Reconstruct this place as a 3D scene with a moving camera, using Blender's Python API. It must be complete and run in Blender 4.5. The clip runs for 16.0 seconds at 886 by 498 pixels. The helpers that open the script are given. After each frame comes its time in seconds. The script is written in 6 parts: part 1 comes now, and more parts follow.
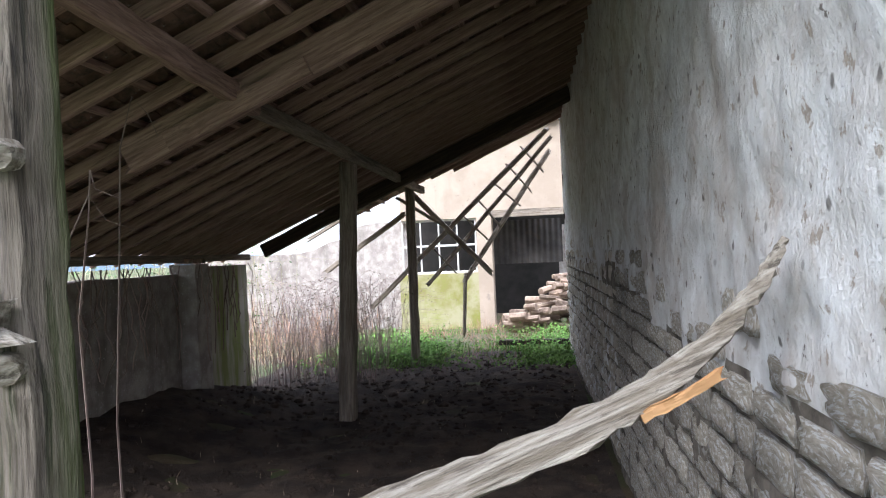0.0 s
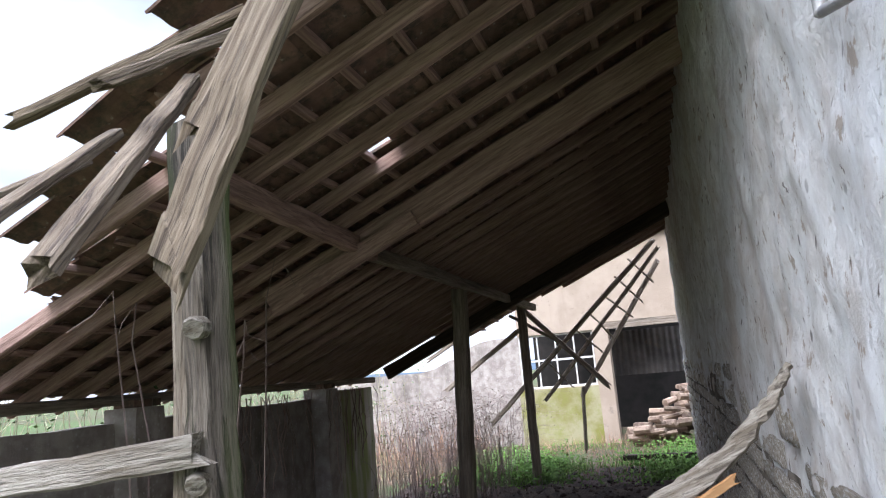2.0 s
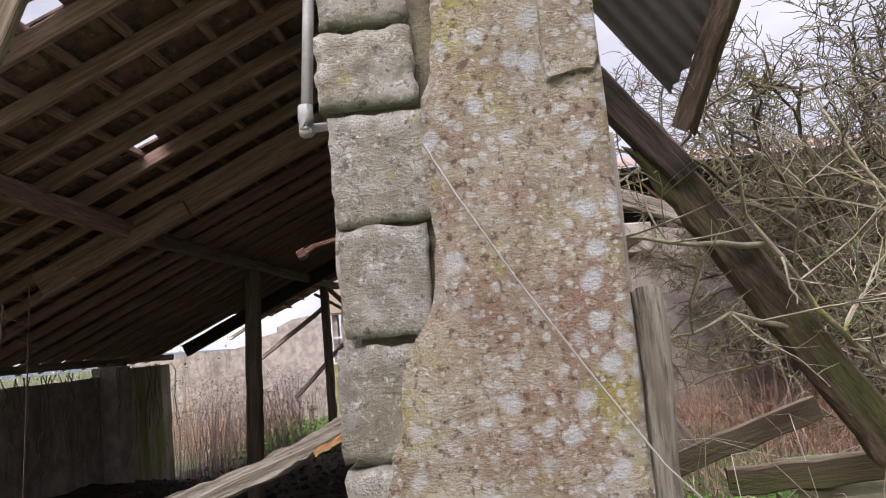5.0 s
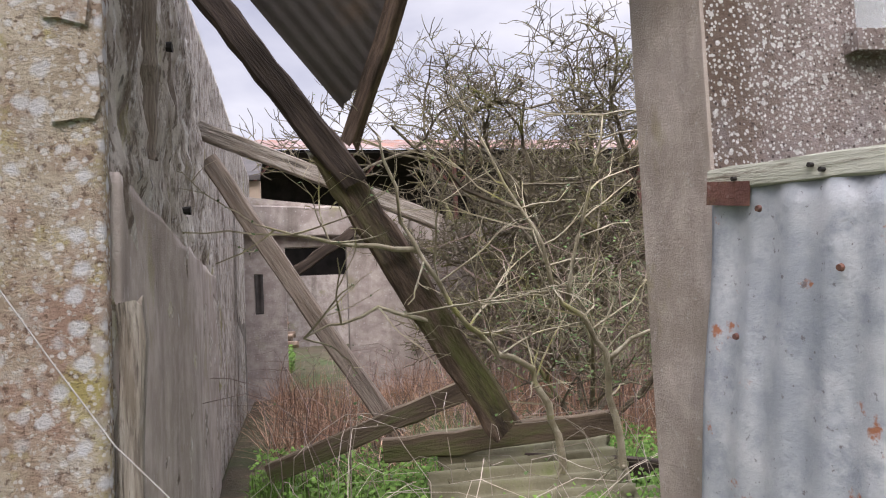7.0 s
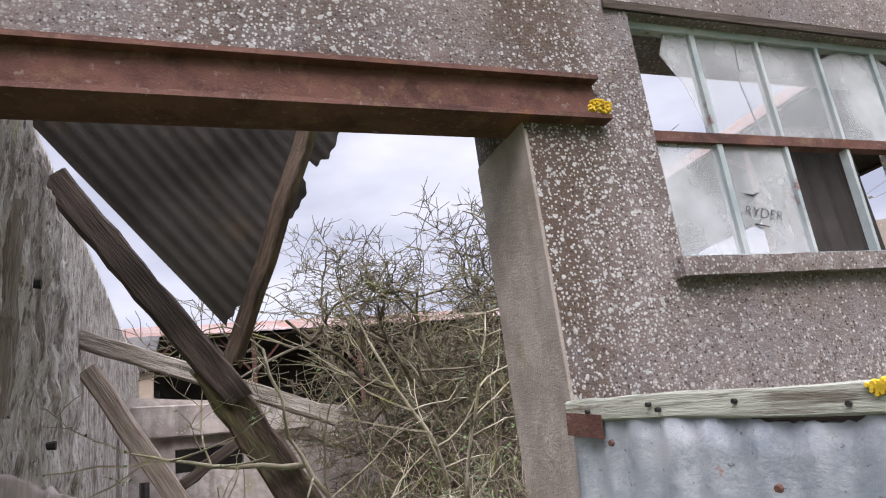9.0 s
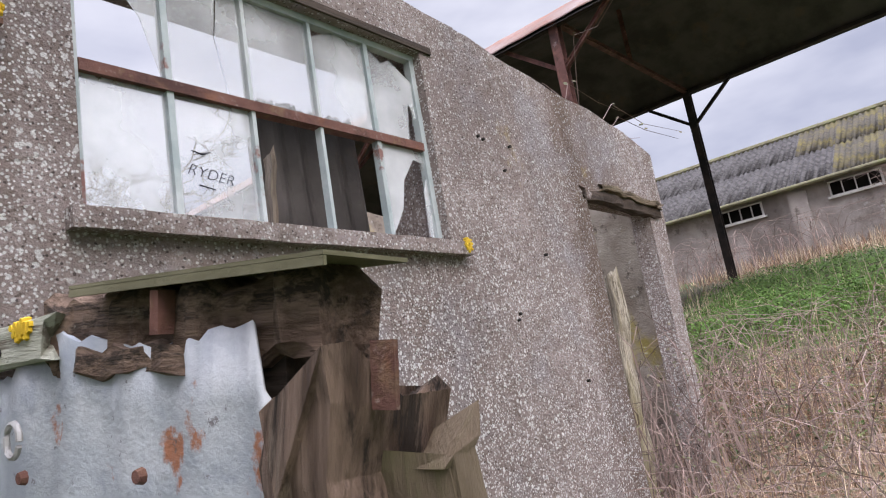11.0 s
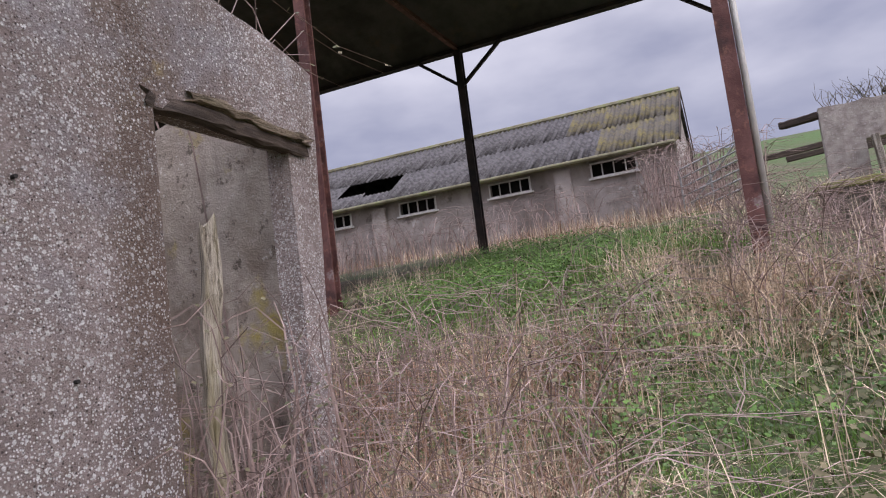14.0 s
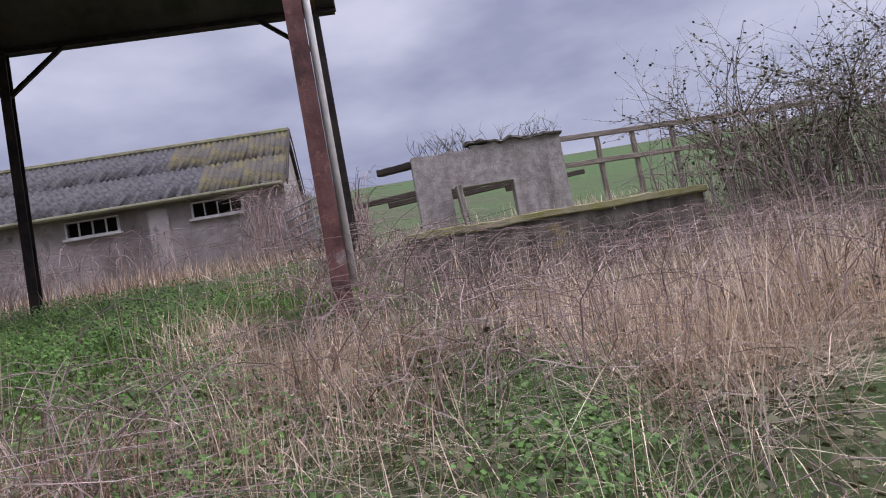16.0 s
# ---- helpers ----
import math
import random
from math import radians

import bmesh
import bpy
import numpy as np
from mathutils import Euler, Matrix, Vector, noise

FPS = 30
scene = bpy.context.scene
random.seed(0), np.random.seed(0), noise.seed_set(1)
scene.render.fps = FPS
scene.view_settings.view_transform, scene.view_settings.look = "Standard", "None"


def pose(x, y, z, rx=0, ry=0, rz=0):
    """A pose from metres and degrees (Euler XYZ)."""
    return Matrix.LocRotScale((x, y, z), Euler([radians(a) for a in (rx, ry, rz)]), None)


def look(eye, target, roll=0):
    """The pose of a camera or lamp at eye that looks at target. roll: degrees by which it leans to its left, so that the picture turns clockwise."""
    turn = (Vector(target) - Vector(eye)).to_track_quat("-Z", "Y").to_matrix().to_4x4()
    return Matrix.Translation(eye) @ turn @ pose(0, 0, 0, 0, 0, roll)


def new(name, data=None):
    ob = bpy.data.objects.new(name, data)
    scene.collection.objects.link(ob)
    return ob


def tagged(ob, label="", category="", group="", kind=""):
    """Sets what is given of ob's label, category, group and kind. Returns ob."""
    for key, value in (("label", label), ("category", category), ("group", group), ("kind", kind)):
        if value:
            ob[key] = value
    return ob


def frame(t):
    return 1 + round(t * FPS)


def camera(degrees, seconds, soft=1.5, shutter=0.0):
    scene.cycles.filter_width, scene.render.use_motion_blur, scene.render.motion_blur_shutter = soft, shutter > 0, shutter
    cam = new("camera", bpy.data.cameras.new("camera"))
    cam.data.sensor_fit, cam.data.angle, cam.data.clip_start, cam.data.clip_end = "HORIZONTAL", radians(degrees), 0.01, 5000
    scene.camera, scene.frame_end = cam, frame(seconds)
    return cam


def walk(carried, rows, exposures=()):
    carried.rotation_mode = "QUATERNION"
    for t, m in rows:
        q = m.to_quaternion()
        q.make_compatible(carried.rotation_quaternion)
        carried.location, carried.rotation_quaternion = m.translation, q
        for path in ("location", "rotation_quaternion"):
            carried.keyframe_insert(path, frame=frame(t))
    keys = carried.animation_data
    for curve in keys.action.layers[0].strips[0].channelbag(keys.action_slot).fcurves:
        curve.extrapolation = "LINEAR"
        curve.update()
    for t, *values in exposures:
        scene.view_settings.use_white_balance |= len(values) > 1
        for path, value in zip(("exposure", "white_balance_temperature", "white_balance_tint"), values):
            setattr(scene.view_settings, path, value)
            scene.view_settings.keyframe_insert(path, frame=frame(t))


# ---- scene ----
cam = camera(65.2, 16.0, 1.1)
PATH = [
    (0, (-0.679, -0.164, 1.864), (-1.121, 3.409, 1.884), -2.5),
    (0.5, (-0.659, -0.267, 1.9), (-1.238, 3.279, 2.127), -3.9),
    (1, (-0.538, -0.365, 1.889), (-1.436, 3.106, 2.218), -4.3),
    (1.5, (-0.427, -0.508, 1.901), (-1.44, 2.921, 2.311), -4.4),
    (2, (-0.407, -0.704, 1.92), (-1.409, 2.695, 2.559), -4.9),
    (2.5, (-0.373, -0.87, 1.955), (-1.263, 2.539, 2.689), -5.7),
    (3, (-0.308, -0.929, 1.973), (-1.046, 2.475, 2.878), -6.0),
    (3.2, (-0.257, -0.968, 1.969), (-0.981, 2.438, 2.884), -6.0),
    (5.3, (0.394, -1.344, 1.88), (0.454, 2.238, 2.231), -4.5),
    (5.5, (0.463, -1.38, 1.883), (0.704, 2.199, 2.196), -3.7),
    (6, (0.616, -1.46, 1.876), (1.069, 2.102, 2.149), -2.6),
    (6.5, (0.807, -1.579, 1.873), (1.407, 1.962, 2.112), -1.0),
    (7, (0.958, -1.688, 1.93), (1.724, 1.824, 2.138), -2.7),
    (7.5, (0.98, -1.742, 2.008), (1.86, 1.728, 2.375), -5.2),
    (8, (0.953, -1.773, 2.095), (1.869, 1.62, 2.875), -6.5),
    (8.5, (0.961, -1.802, 2.133), (1.957, 1.512, 3.13), -6.9),
    (9, (1.058, -1.804, 2.106), (2.306, 1.417, 3.127), -7.5),
    (9.5, (1.211, -1.825, 2.087), (2.992, 1.156, 3.039), -9.3),
    (10, (1.369, -1.85, 2.066), (3.691, 0.771, 2.895), -8.3),
    (10.2, (1.455, -1.847, 2.045), (3.974, 0.599, 2.833), -7.7),
    (12.3, (2.264, -2.047, 1.895), (5.077, 0.085, 2.601), -10.2),
    (12.5, (2.354, -2.036, 1.898), (5.165, 0.099, 2.604), -10.2),
    (13, (2.697, -2.003, 1.877), (5.516, 0.135, 2.538), -10.1),
    (13.5, (3.052, -2.078, 1.879), (6.159, -0.321, 2.362), -9.7),
    (14, (3.513, -2.164, 1.944), (6.798, -0.741, 2.322), -7.2),
    (14.5, (3.824, -2.213, 1.999), (7.233, -1.103, 2.325), -7.8),
    (15, (4.135, -2.215, 2.096), (7.681, -1.661, 2.377), -9.0),
    (15.5, (4.485, -2.336, 2.11), (8.074, -2.201, 2.351), -10.0),
    (16, (4.87, -2.468, 2.17), (8.434, -2.905, 2.445), -10.6),
]
walk(cam, [(t, look(eye, target, roll)) for t, eye, target, roll in PATH],
     exposures=[(0, 1.85, 5950, 11), (2.0, 1.55, 5950, 13), (3.2, 1.2, 5950, 15), (5.3, 0.95, 6800, 20), (10.2, 0.88, 6400, 18), (12.3, 0.72, 6600, 20), (16, 0.25, 6050, 25)])

# ---- world, sun and exposure ----
world = bpy.data.worlds.new("overcast_sky")
scene.world = world
world.use_nodes = True
wn, wl = world.node_tree.nodes, world.node_tree.links
wn.clear()
w_out, w_bg = wn.new("ShaderNodeOutputWorld"), wn.new("ShaderNodeBackground")
w_sky = wn.new("ShaderNodeTexSky")
w_sky.sky_type, w_sky.sun_disc = "NISHITA", False
w_sky.sun_elevation, w_sky.sun_rotation = radians(43), radians(199)
w_dim = wn.new("ShaderNodeMix")
w_dim.data_type, w_dim.blend_type = "RGBA", "MULTIPLY"
w_dim.inputs[0].default_value = 1.0
w_dim.inputs[7].default_value = (0.085, 0.085, 0.085, 1)
w_tc, w_noise, w_ramp, w_mix = wn.new("ShaderNodeTexCoord"), wn.new("ShaderNodeTexNoise"), wn.new("ShaderNodeValToRGB"), wn.new("ShaderNodeMix")
w_map = wn.new("ShaderNodeMapping")
w_map.inputs["Scale"].default_value = (1.6, 1.6, 4.0)
w_noise.inputs["Scale"].default_value, w_noise.inputs["Detail"].default_value = 1.7, 5
w_ramp.color_ramp.elements[0].position, w_ramp.color_ramp.elements[0].color = 0.34, (0.44, 0.48, 0.60, 1)
w_ramp.color_ramp.elements[1].position, w_ramp.color_ramp.elements[1].color = 0.66, (0.86, 0.90, 0.97, 1)
w_mix.data_type = "RGBA"
w_mix.inputs[0].default_value = 0.88
wl.new(w_tc.outputs["Generated"], w_map.inputs["Vector"])
wl.new(w_map.outputs["Vector"], w_noise.inputs["Vector"])
wl.new(w_noise.outputs["Fac"], w_ramp.inputs["Fac"])
wl.new(w_sky.outputs["Color"], w_dim.inputs[6])
wl.new(w_dim.outputs[2], w_mix.inputs[6])
wl.new(w_ramp.outputs["Color"], w_mix.inputs[7])
wl.new(w_mix.outputs[2], w_bg.inputs["Color"])
# an overcast sky is about three times as bright overhead as at the horizon
w_sep, w_rise = wn.new("ShaderNodeSeparateXYZ"), wn.new("ShaderNodeMapRange")
w_rise.inputs["From Min"].default_value, w_rise.inputs["From Max"].default_value = 0.64, 1.0
w_rise.inputs["To Min"].default_value, w_rise.inputs["To Max"].default_value = 0.66, 5.8
wl.new(w_tc.outputs["Generated"], w_sep.inputs["Vector"])
wl.new(w_sep.outputs["Z"], w_rise.inputs["Value"])
wl.new(w_rise.outputs["Result"], w_bg.inputs["Strength"])
wl.new(w_bg.outputs["Background"], w_out.inputs["Surface"])

sun_data = bpy.data.lights.new("sun", "SUN")
sun_data.energy, sun_data.angle, sun_data.color = 1.6, radians(30), (1.0, 0.98, 0.95)
sun = new("sun", sun_data)
sun.matrix_world = look((-7, -20, 20), (0, 0, 0))


# ---- materials ----
def mat(name, c1, c2, scale=3.0, rough=0.85, layers=(), bump=0.3, bscale=30.0, stretch=(1, 1, 1), metal=0.0, island=0.0, piece=0.0, spec=0.3):
    """A procedural surface: two base colours, then layers of (kind, colour, scale, low, high, amount); kind n: noise patches, v: round spots, s and S: spots in small or broad patches, w: streaks."""
    m = bpy.data.materials.new(name)
    m.use_nodes = True
    n, l = m.node_tree.nodes, m.node_tree.links
    p = n["Principled BSDF"]
    p.inputs["Roughness"].default_value, p.inputs["Metallic"].default_value = rough, metal
    p.inputs["Specular IOR Level"].default_value = spec
    tc, mp = n.new("ShaderNodeTexCoord"), n.new("ShaderNodeMapping")
    mp.inputs["Scale"].default_value = stretch
    l.new(tc.outputs["Object"], mp.inputs["Vector"])

    def noise_of(s, detail=5.0, vec=None, roughness=0.6):
        t = n.new("ShaderNodeTexNoise")
        t.inputs["Scale"].default_value, t.inputs["Detail"].default_value, t.inputs["Roughness"].default_value = s, detail, roughness
        l.new(vec or mp.outputs["Vector"], t.inputs["Vector"])
        return t

    def ramp_of(source, lo, hi, a=(0, 0, 0, 1), b=(1, 1, 1, 1)):
        r = n.new("ShaderNodeValToRGB")
        r.color_ramp.elements[0].position, r.color_ramp.elements[0].color = lo, a
        r.color_ramp.elements[1].position, r.color_ramp.elements[1].color = hi, b
        l.new(source, r.inputs["Fac"])
        return r.outputs["Color"]

    base = noise_of(scale)
    colour = ramp_of(base.outputs["Fac"], 0.39, 0.61, (*c1, 1), (*c2, 1))
    for kind, c, s, lo, hi, amount in layers:
        patchy = {"s": 1.1, "S": 0.45}.get(kind)
        if kind in "vsS":
            t = n.new("ShaderNodeTexVoronoi")
            t.inputs["Scale"].default_value = s
            warp = noise_of(s * 1.3, 3.0)
            add = n.new("ShaderNodeVectorMath")
            add.operation = "MULTIPLY_ADD"
            add.inputs[1].default_value = (0.5 / s,) * 3
            l.new(warp.outputs["Color"], add.inputs[0])
            l.new(mp.outputs["Vector"], add.inputs[2])
            l.new(add.outputs["Vector"], t.inputs["Vector"])
            mask = ramp_of(t.outputs["Distance"], lo, hi, (1, 1, 1, 1), (0, 0, 0, 1))
            if patchy:
                pick = n.new("ShaderNodeSeparateColor")
                l.new(t.outputs["Color"], pick.inputs["Color"])
                for source, a, b in ((pick.outputs["Red"], 0.25, 0.36), (noise_of(patchy, 4.0).outputs["Fac"], 0.34, 0.54)):
                    some = n.new("ShaderNodeMath")
                    some.operation = "MULTIPLY"
                    l.new(mask, some.inputs[0])
                    l.new(ramp_of(source, a, b), some.inputs[1])
                    mask = some.outputs[0]
        elif kind == "w":
            ms = n.new("ShaderNodeMapping")
            ms.inputs["Scale"].default_value = (1, 1, 0.12)
            l.new(tc.outputs["Object"], ms.inputs["Vector"])
            mask = ramp_of(noise_of(s, 4.0, ms.outputs["Vector"]).outputs["Fac"], lo, hi)
        else:
            mask = ramp_of(noise_of(s, 7.0, None, 0.68).outputs["Fac"], lo, hi)
        f = n.new("ShaderNodeMath")
        f.operation = "MULTIPLY"
        f.inputs[1].default_value = amount
        l.new(mask, f.inputs[0])
        mx = n.new("ShaderNodeMix")
        mx.data_type = "RGBA"
        l.new(f.outputs[0], mx.inputs[0])
        l.new(colour, mx.inputs[6])
        mx.inputs[7].default_value = (*c, 1)
        colour = mx.outputs[2]
    if island or piece:
        rnd = n.new("ShaderNodeNewGeometry").outputs["Random Per Island"] if island else n.new("ShaderNodeObjectInfo").outputs["Random"]
        mr = n.new("ShaderNodeMapRange")
        k = island or piece
        mr.inputs["To Min"].default_value, mr.inputs["To Max"].default_value = 1 - k, 1 + k
        l.new(rnd, mr.inputs["Value"])
        hs = n.new("ShaderNodeHueSaturation")
        l.new(mr.outputs["Result"], hs.inputs["Value"])
        l.new(colour, hs.inputs["Color"])
        colour = hs.outputs["Color"]
    l.new(colour, p.inputs["Base Color"])
    if bump:
        b1, b2 = noise_of(bscale * 1.6, 8.0, None, 0.7), noise_of(bscale * 0.45, 5.0)
        ad = n.new("ShaderNodeMath")
        ad.operation = "ADD"
        l.new(b1.outputs["Fac"], ad.inputs[0])
        l.new(b2.outputs["Fac"], ad.inputs[1])
        bp = n.new("ShaderNodeBump")
        bp.inputs["Strength"].default_value, bp.inputs["Distance"].default_value = bump, 0.02
        l.new(ad.outputs[0], bp.inputs["Height"])
        l.new(bp.outputs["Normal"], p.inputs["Normal"])
    return m


M = {}
M["whitewash"] = mat("whitewash", (0.60, 0.57, 0.545), (0.80, 0.79, 0.785), 6, 0.9, [("n", (0.44, 0.34, 0.27), 0.9, 0.50, 0.68, 0.65), ("n", (0.70, 0.70, 0.70), 2.6, 0.5, 0.62, 0.6), ("n", (0.34, 0.27, 0.21), 11, 0.60, 0.635, 0.8), ("s", (0.10, 0.085, 0.07), 11, 0.10, 0.18, 0.85), ("n", (0.40, 0.35, 0.31), 34, 0.58, 0.66, 0.6), ("n", (0.12, 0.10, 0.085), 17, 0.665, 0.685, 0.85), ("n", (0.42, 0.26, 0.16), 3.1, 0.68, 0.72, 0.5)], 1.0, 22, (1, 1, 0.8))
M["limewash"] = mat("limewash", (0.40, 0.345, 0.28), (0.66, 0.61, 0.54), 9, 0.93, [("n", (0.15, 0.11, 0.08), 4, 0.50, 0.60, 0.8), ("n", (0.13, 0.095, 0.07), 24, 0.53, 0.60, 0.85), ("n", (0.76, 0.74, 0.70), 13, 0.56, 0.62, 0.75), ("n", (0.36, 0.32, 0.10), 2.2, 0.58, 0.68, 0.65), ("s", (0.05, 0.04, 0.035), 12, 0.12, 0.18, 0.85)], 1.0, 45, (1, 1, 0.6))
M["rubble"] = mat("rubble", (0.36, 0.31, 0.245), (0.56, 0.50, 0.42), 5, 0.92, [("n", (0.74, 0.73, 0.72), 6, 0.52, 0.57, 0.85), ("n", (0.10, 0.09, 0.06), 4, 0.60, 0.72, 0.6), ("n", (0.42, 0.24, 0.10), 3, 0.66, 0.72, 0.5)], 1.0, 34, piece=0.25)
M["joints"] = mat("joints", (0.11, 0.092, 0.075), (0.24, 0.205, 0.17), 9, 0.97, [("n", (0.55, 0.53, 0.5), 6, 0.58, 0.64, 0.6)], 1.0, 40)
M["roughcast"] = mat("roughcast", (0.265, 0.21, 0.185), (0.37, 0.305, 0.28), 11.0, 0.95, [("w", (0.12, 0.075, 0.045), 1.5, 0.50, 0.64, 0.75), ("n", (0.17, 0.13, 0.112), 0.8, 0.48, 0.62, 0.7), ("n", (0.38, 0.355, 0.365), 1.6, 0.52, 0.66, 0.55), ("n", (0.11, 0.08, 0.065), 50, 0.57, 0.63, 0.75), ("S", (0.74, 0.73, 0.70), 30, 0.22, 0.30, 0.9), ("s", (0.74, 0.73, 0.70), 52, 0.22, 0.30, 0.85), ("S", (0.74, 0.73, 0.70), 85, 0.30, 0.40, 0.9), ("v", (0.06, 0.045, 0.04), 42, 0.15, 0.20, 0.85), ("n", (0.40, 0.30, 0.06), 1.7, 0.64, 0.74, 0.6)], 1.0, 75)
M["pillar_render"] = mat("pillar_render", (0.36, 0.285, 0.20), (0.52, 0.445, 0.335), 9, 0.95, [("n", (0.34, 0.205, 0.15), 3.0, 0.46, 0.60, 0.8), ("n", (0.50, 0.46, 0.40), 11, 0.54, 0.64, 0.6), ("n", (0.44, 0.38, 0.12), 5, 0.55, 0.66, 0.75), ("n", (0.13, 0.085, 0.06), 48, 0.54, 0.62, 0.8), ("n", (0.56, 0.52, 0.45), 70, 0.56, 0.63, 0.7), ("s", (0.64, 0.645, 0.65), 17, 0.24, 0.40, 0.85), ("s", (0.64, 0.62, 0.59), 34, 0.22, 0.36, 0.85), ("S", (0.66, 0.64, 0.60), 62, 0.22, 0.34, 0.8), ("n", (0.55, 0.36, 0.05), 9, 0.70, 0.74, 0.8)], 1.0, 110)
M["quoin"] = mat("quoin", (0.36, 0.325, 0.27), (0.58, 0.55, 0.49), 24, 0.95, [("n", (0.16, 0.13, 0.10), 48, 0.54, 0.62, 0.8), ("n", (0.30, 0.25, 0.17), 5, 0.50, 0.62, 0.7), ("n", (0.72, 0.71, 0.68), 60, 0.57, 0.63, 0.75), ("n", (0.40, 0.34, 0.10), 7, 0.58, 0.66, 0.7), ("n", (0.50, 0.25, 0.06), 5, 0.72, 0.75, 0.7)], 1.0, 110, piece=0.14)
M["mortar"] = mat("mortar", (0.17, 0.145, 0.11), (0.28, 0.25, 0.17), 18, 0.95, [("n", (0.32, 0.29, 0.08), 9, 0.6, 0.7, 0.6)], 0.9, 60)
M["smooth_render"] = mat("smooth_render", (0.34, 0.285, 0.24), (0.47, 0.405, 0.355), 5, 0.88, [("n", (0.24, 0.20, 0.17), 2.2, 0.50, 0.66, 0.6), ("n", (0.30, 0.27, 0.10), 1.6, 0.58, 0.72, 0.6), ("w", (0.20, 0.16, 0.135), 4, 0.55, 0.70, 0.6), ("n", (0.52, 0.48, 0.44), 24, 0.58, 0.66, 0.5)], 0.5, 70)
M["concrete"] = mat("concrete", (0.30, 0.255, 0.23), (0.44, 0.39, 0.35), 6, 0.92, [("w", (0.14, 0.12, 0.10), 2.5, 0.52, 0.70, 0.65), ("n", (0.24, 0.25, 0.07), 1.3, 0.62, 0.76, 0.6), ("v", (0.55, 0.53, 0.5), 16, 0.12, 0.22, 0.5)], 0.6, 40)
M["pale_render"] = mat("pale_render", (0.36, 0.285, 0.22), (0.44, 0.355, 0.28), 1.2, 0.92, [("w", (0.26, 0.20, 0.15), 1.5, 0.55, 0.75, 0.5), ("n", (0.22, 0.18, 0.15), 5, 0.6, 0.68, 0.6)], 0.3, 30)
M["inner_wall"] = mat("inner_wall", (0.34, 0.29, 0.235), (0.47, 0.41, 0.345), 4, 0.92, [("n", (0.18, 0.14, 0.11), 1.6, 0.50, 0.62, 0.75), ("w", (0.15, 0.115, 0.09), 2.0, 0.55, 0.66, 0.6), ("n", (0.42, 0.34, 0.07), 1.1, 0.54, 0.62, 0.8), ("n", (0.10, 0.08, 0.065), 9, 0.58, 0.64, 0.8), ("n", (0.62, 0.59, 0.54), 14, 0.62, 0.67, 0.7)], 0.6, 40)
M["mossy_render"] = mat("mossy_render", (0.24, 0.22, 0.08), (0.36, 0.33, 0.20), 2, 0.95, [("n", (0.22, 0.24, 0.04), 2.4, 0.5, 0.7, 0.7)], 0.5, 40)
M["timber"] = mat("timber", (0.20, 0.155, 0.115), (0.33, 0.275, 0.22), 34, 0.85, [("n", (0.07, 0.055, 0.045), 120, 0.53, 0.62, 0.55), ("n", (0.07, 0.06, 0.05), 7, 0.56, 0.70, 0.8), ("n", (0.13, 0.15, 0.05), 1.6, 0.64, 0.76, 0.6)], 0.8, 60, (0.06, 1, 1))
M["grey_timber"] = mat("grey_timber", (0.20, 0.165, 0.125), (0.44, 0.395, 0.335), 40, 0.85, [("n", (0.07, 0.055, 0.045), 120, 0.53, 0.62, 0.55), ("n", (0.08, 0.065, 0.05), 26, 0.56, 0.63, 0.9), ("n", (0.34, 0.20, 0.10), 3.0, 0.64, 0.70, 0.6), ("n", (0.09, 0.08, 0.065), 5, 0.60, 0.68, 0.7)], 1.0, 80, (0.06, 1, 1))
M["post_timber"] = mat("post_timber", (0.085, 0.068, 0.052), (0.25, 0.21, 0.17), 36, 0.85, [("n", (0.07, 0.055, 0.045), 120, 0.53, 0.62, 0.55), ("n", (0.03, 0.025, 0.02), 22, 0.50, 0.58, 0.9), ("n", (0.10, 0.14, 0.03), 1.4, 0.43, 0.55, 0.7), ("n", (0.26, 0.11, 0.07), 2.6, 0.62, 0.68, 0.7)], 1.0, 80, (0.06, 1, 1))
M["brown_board"] = mat("brown_board", (0.14, 0.10, 0.065), (0.30, 0.235, 0.165), 45, 0.85, [("n", (0.07, 0.055, 0.045), 120, 0.53, 0.62, 0.55), ("n", (0.06, 0.042, 0.03), 30, 0.54, 0.63, 0.85), ("n", (0.15, 0.16, 0.05), 2.2, 0.54, 0.66, 0.6)], 1.0, 80, (0.05, 1, 1))
M["rotten_wood"] = mat("rotten_wood", (0.11, 0.07, 0.048), (0.30, 0.205, 0.15), 40, 0.9, [("n", (0.03, 0.022, 0.017), 26, 0.52, 0.60, 0.9), ("n", (0.20, 0.19, 0.04), 3, 0.64, 0.72, 0.7), ("n", (0.42, 0.33, 0.25), 12, 0.62, 0.68, 0.6)], 1.0, 70, (0.07, 1, 1))
M["dark_timber"] = mat("dark_timber", (0.038, 0.028, 0.021), (0.085, 0.062, 0.047), 45, 0.88, [("n", (0.022, 0.017, 0.013), 6, 0.55, 0.7, 0.7), ("n", (0.16, 0.12, 0.09), 4, 0.66, 0.74, 0.5)], 0.6, 60, (0.06, 1, 1))
M["roof_timber"] = mat("roof_timber", (0.25, 0.155, 0.125), (0.40, 0.27, 0.22), 50, 0.85, [("n", (0.09, 0.06, 0.05), 5, 0.55, 0.7, 0.7), ("n", (0.12, 0.075, 0.06), 90, 0.55, 0.64, 0.6), ("n", (0.48, 0.42, 0.36), 3, 0.67, 0.74, 0.6)], 0.6, 50, (0.06, 1, 1))
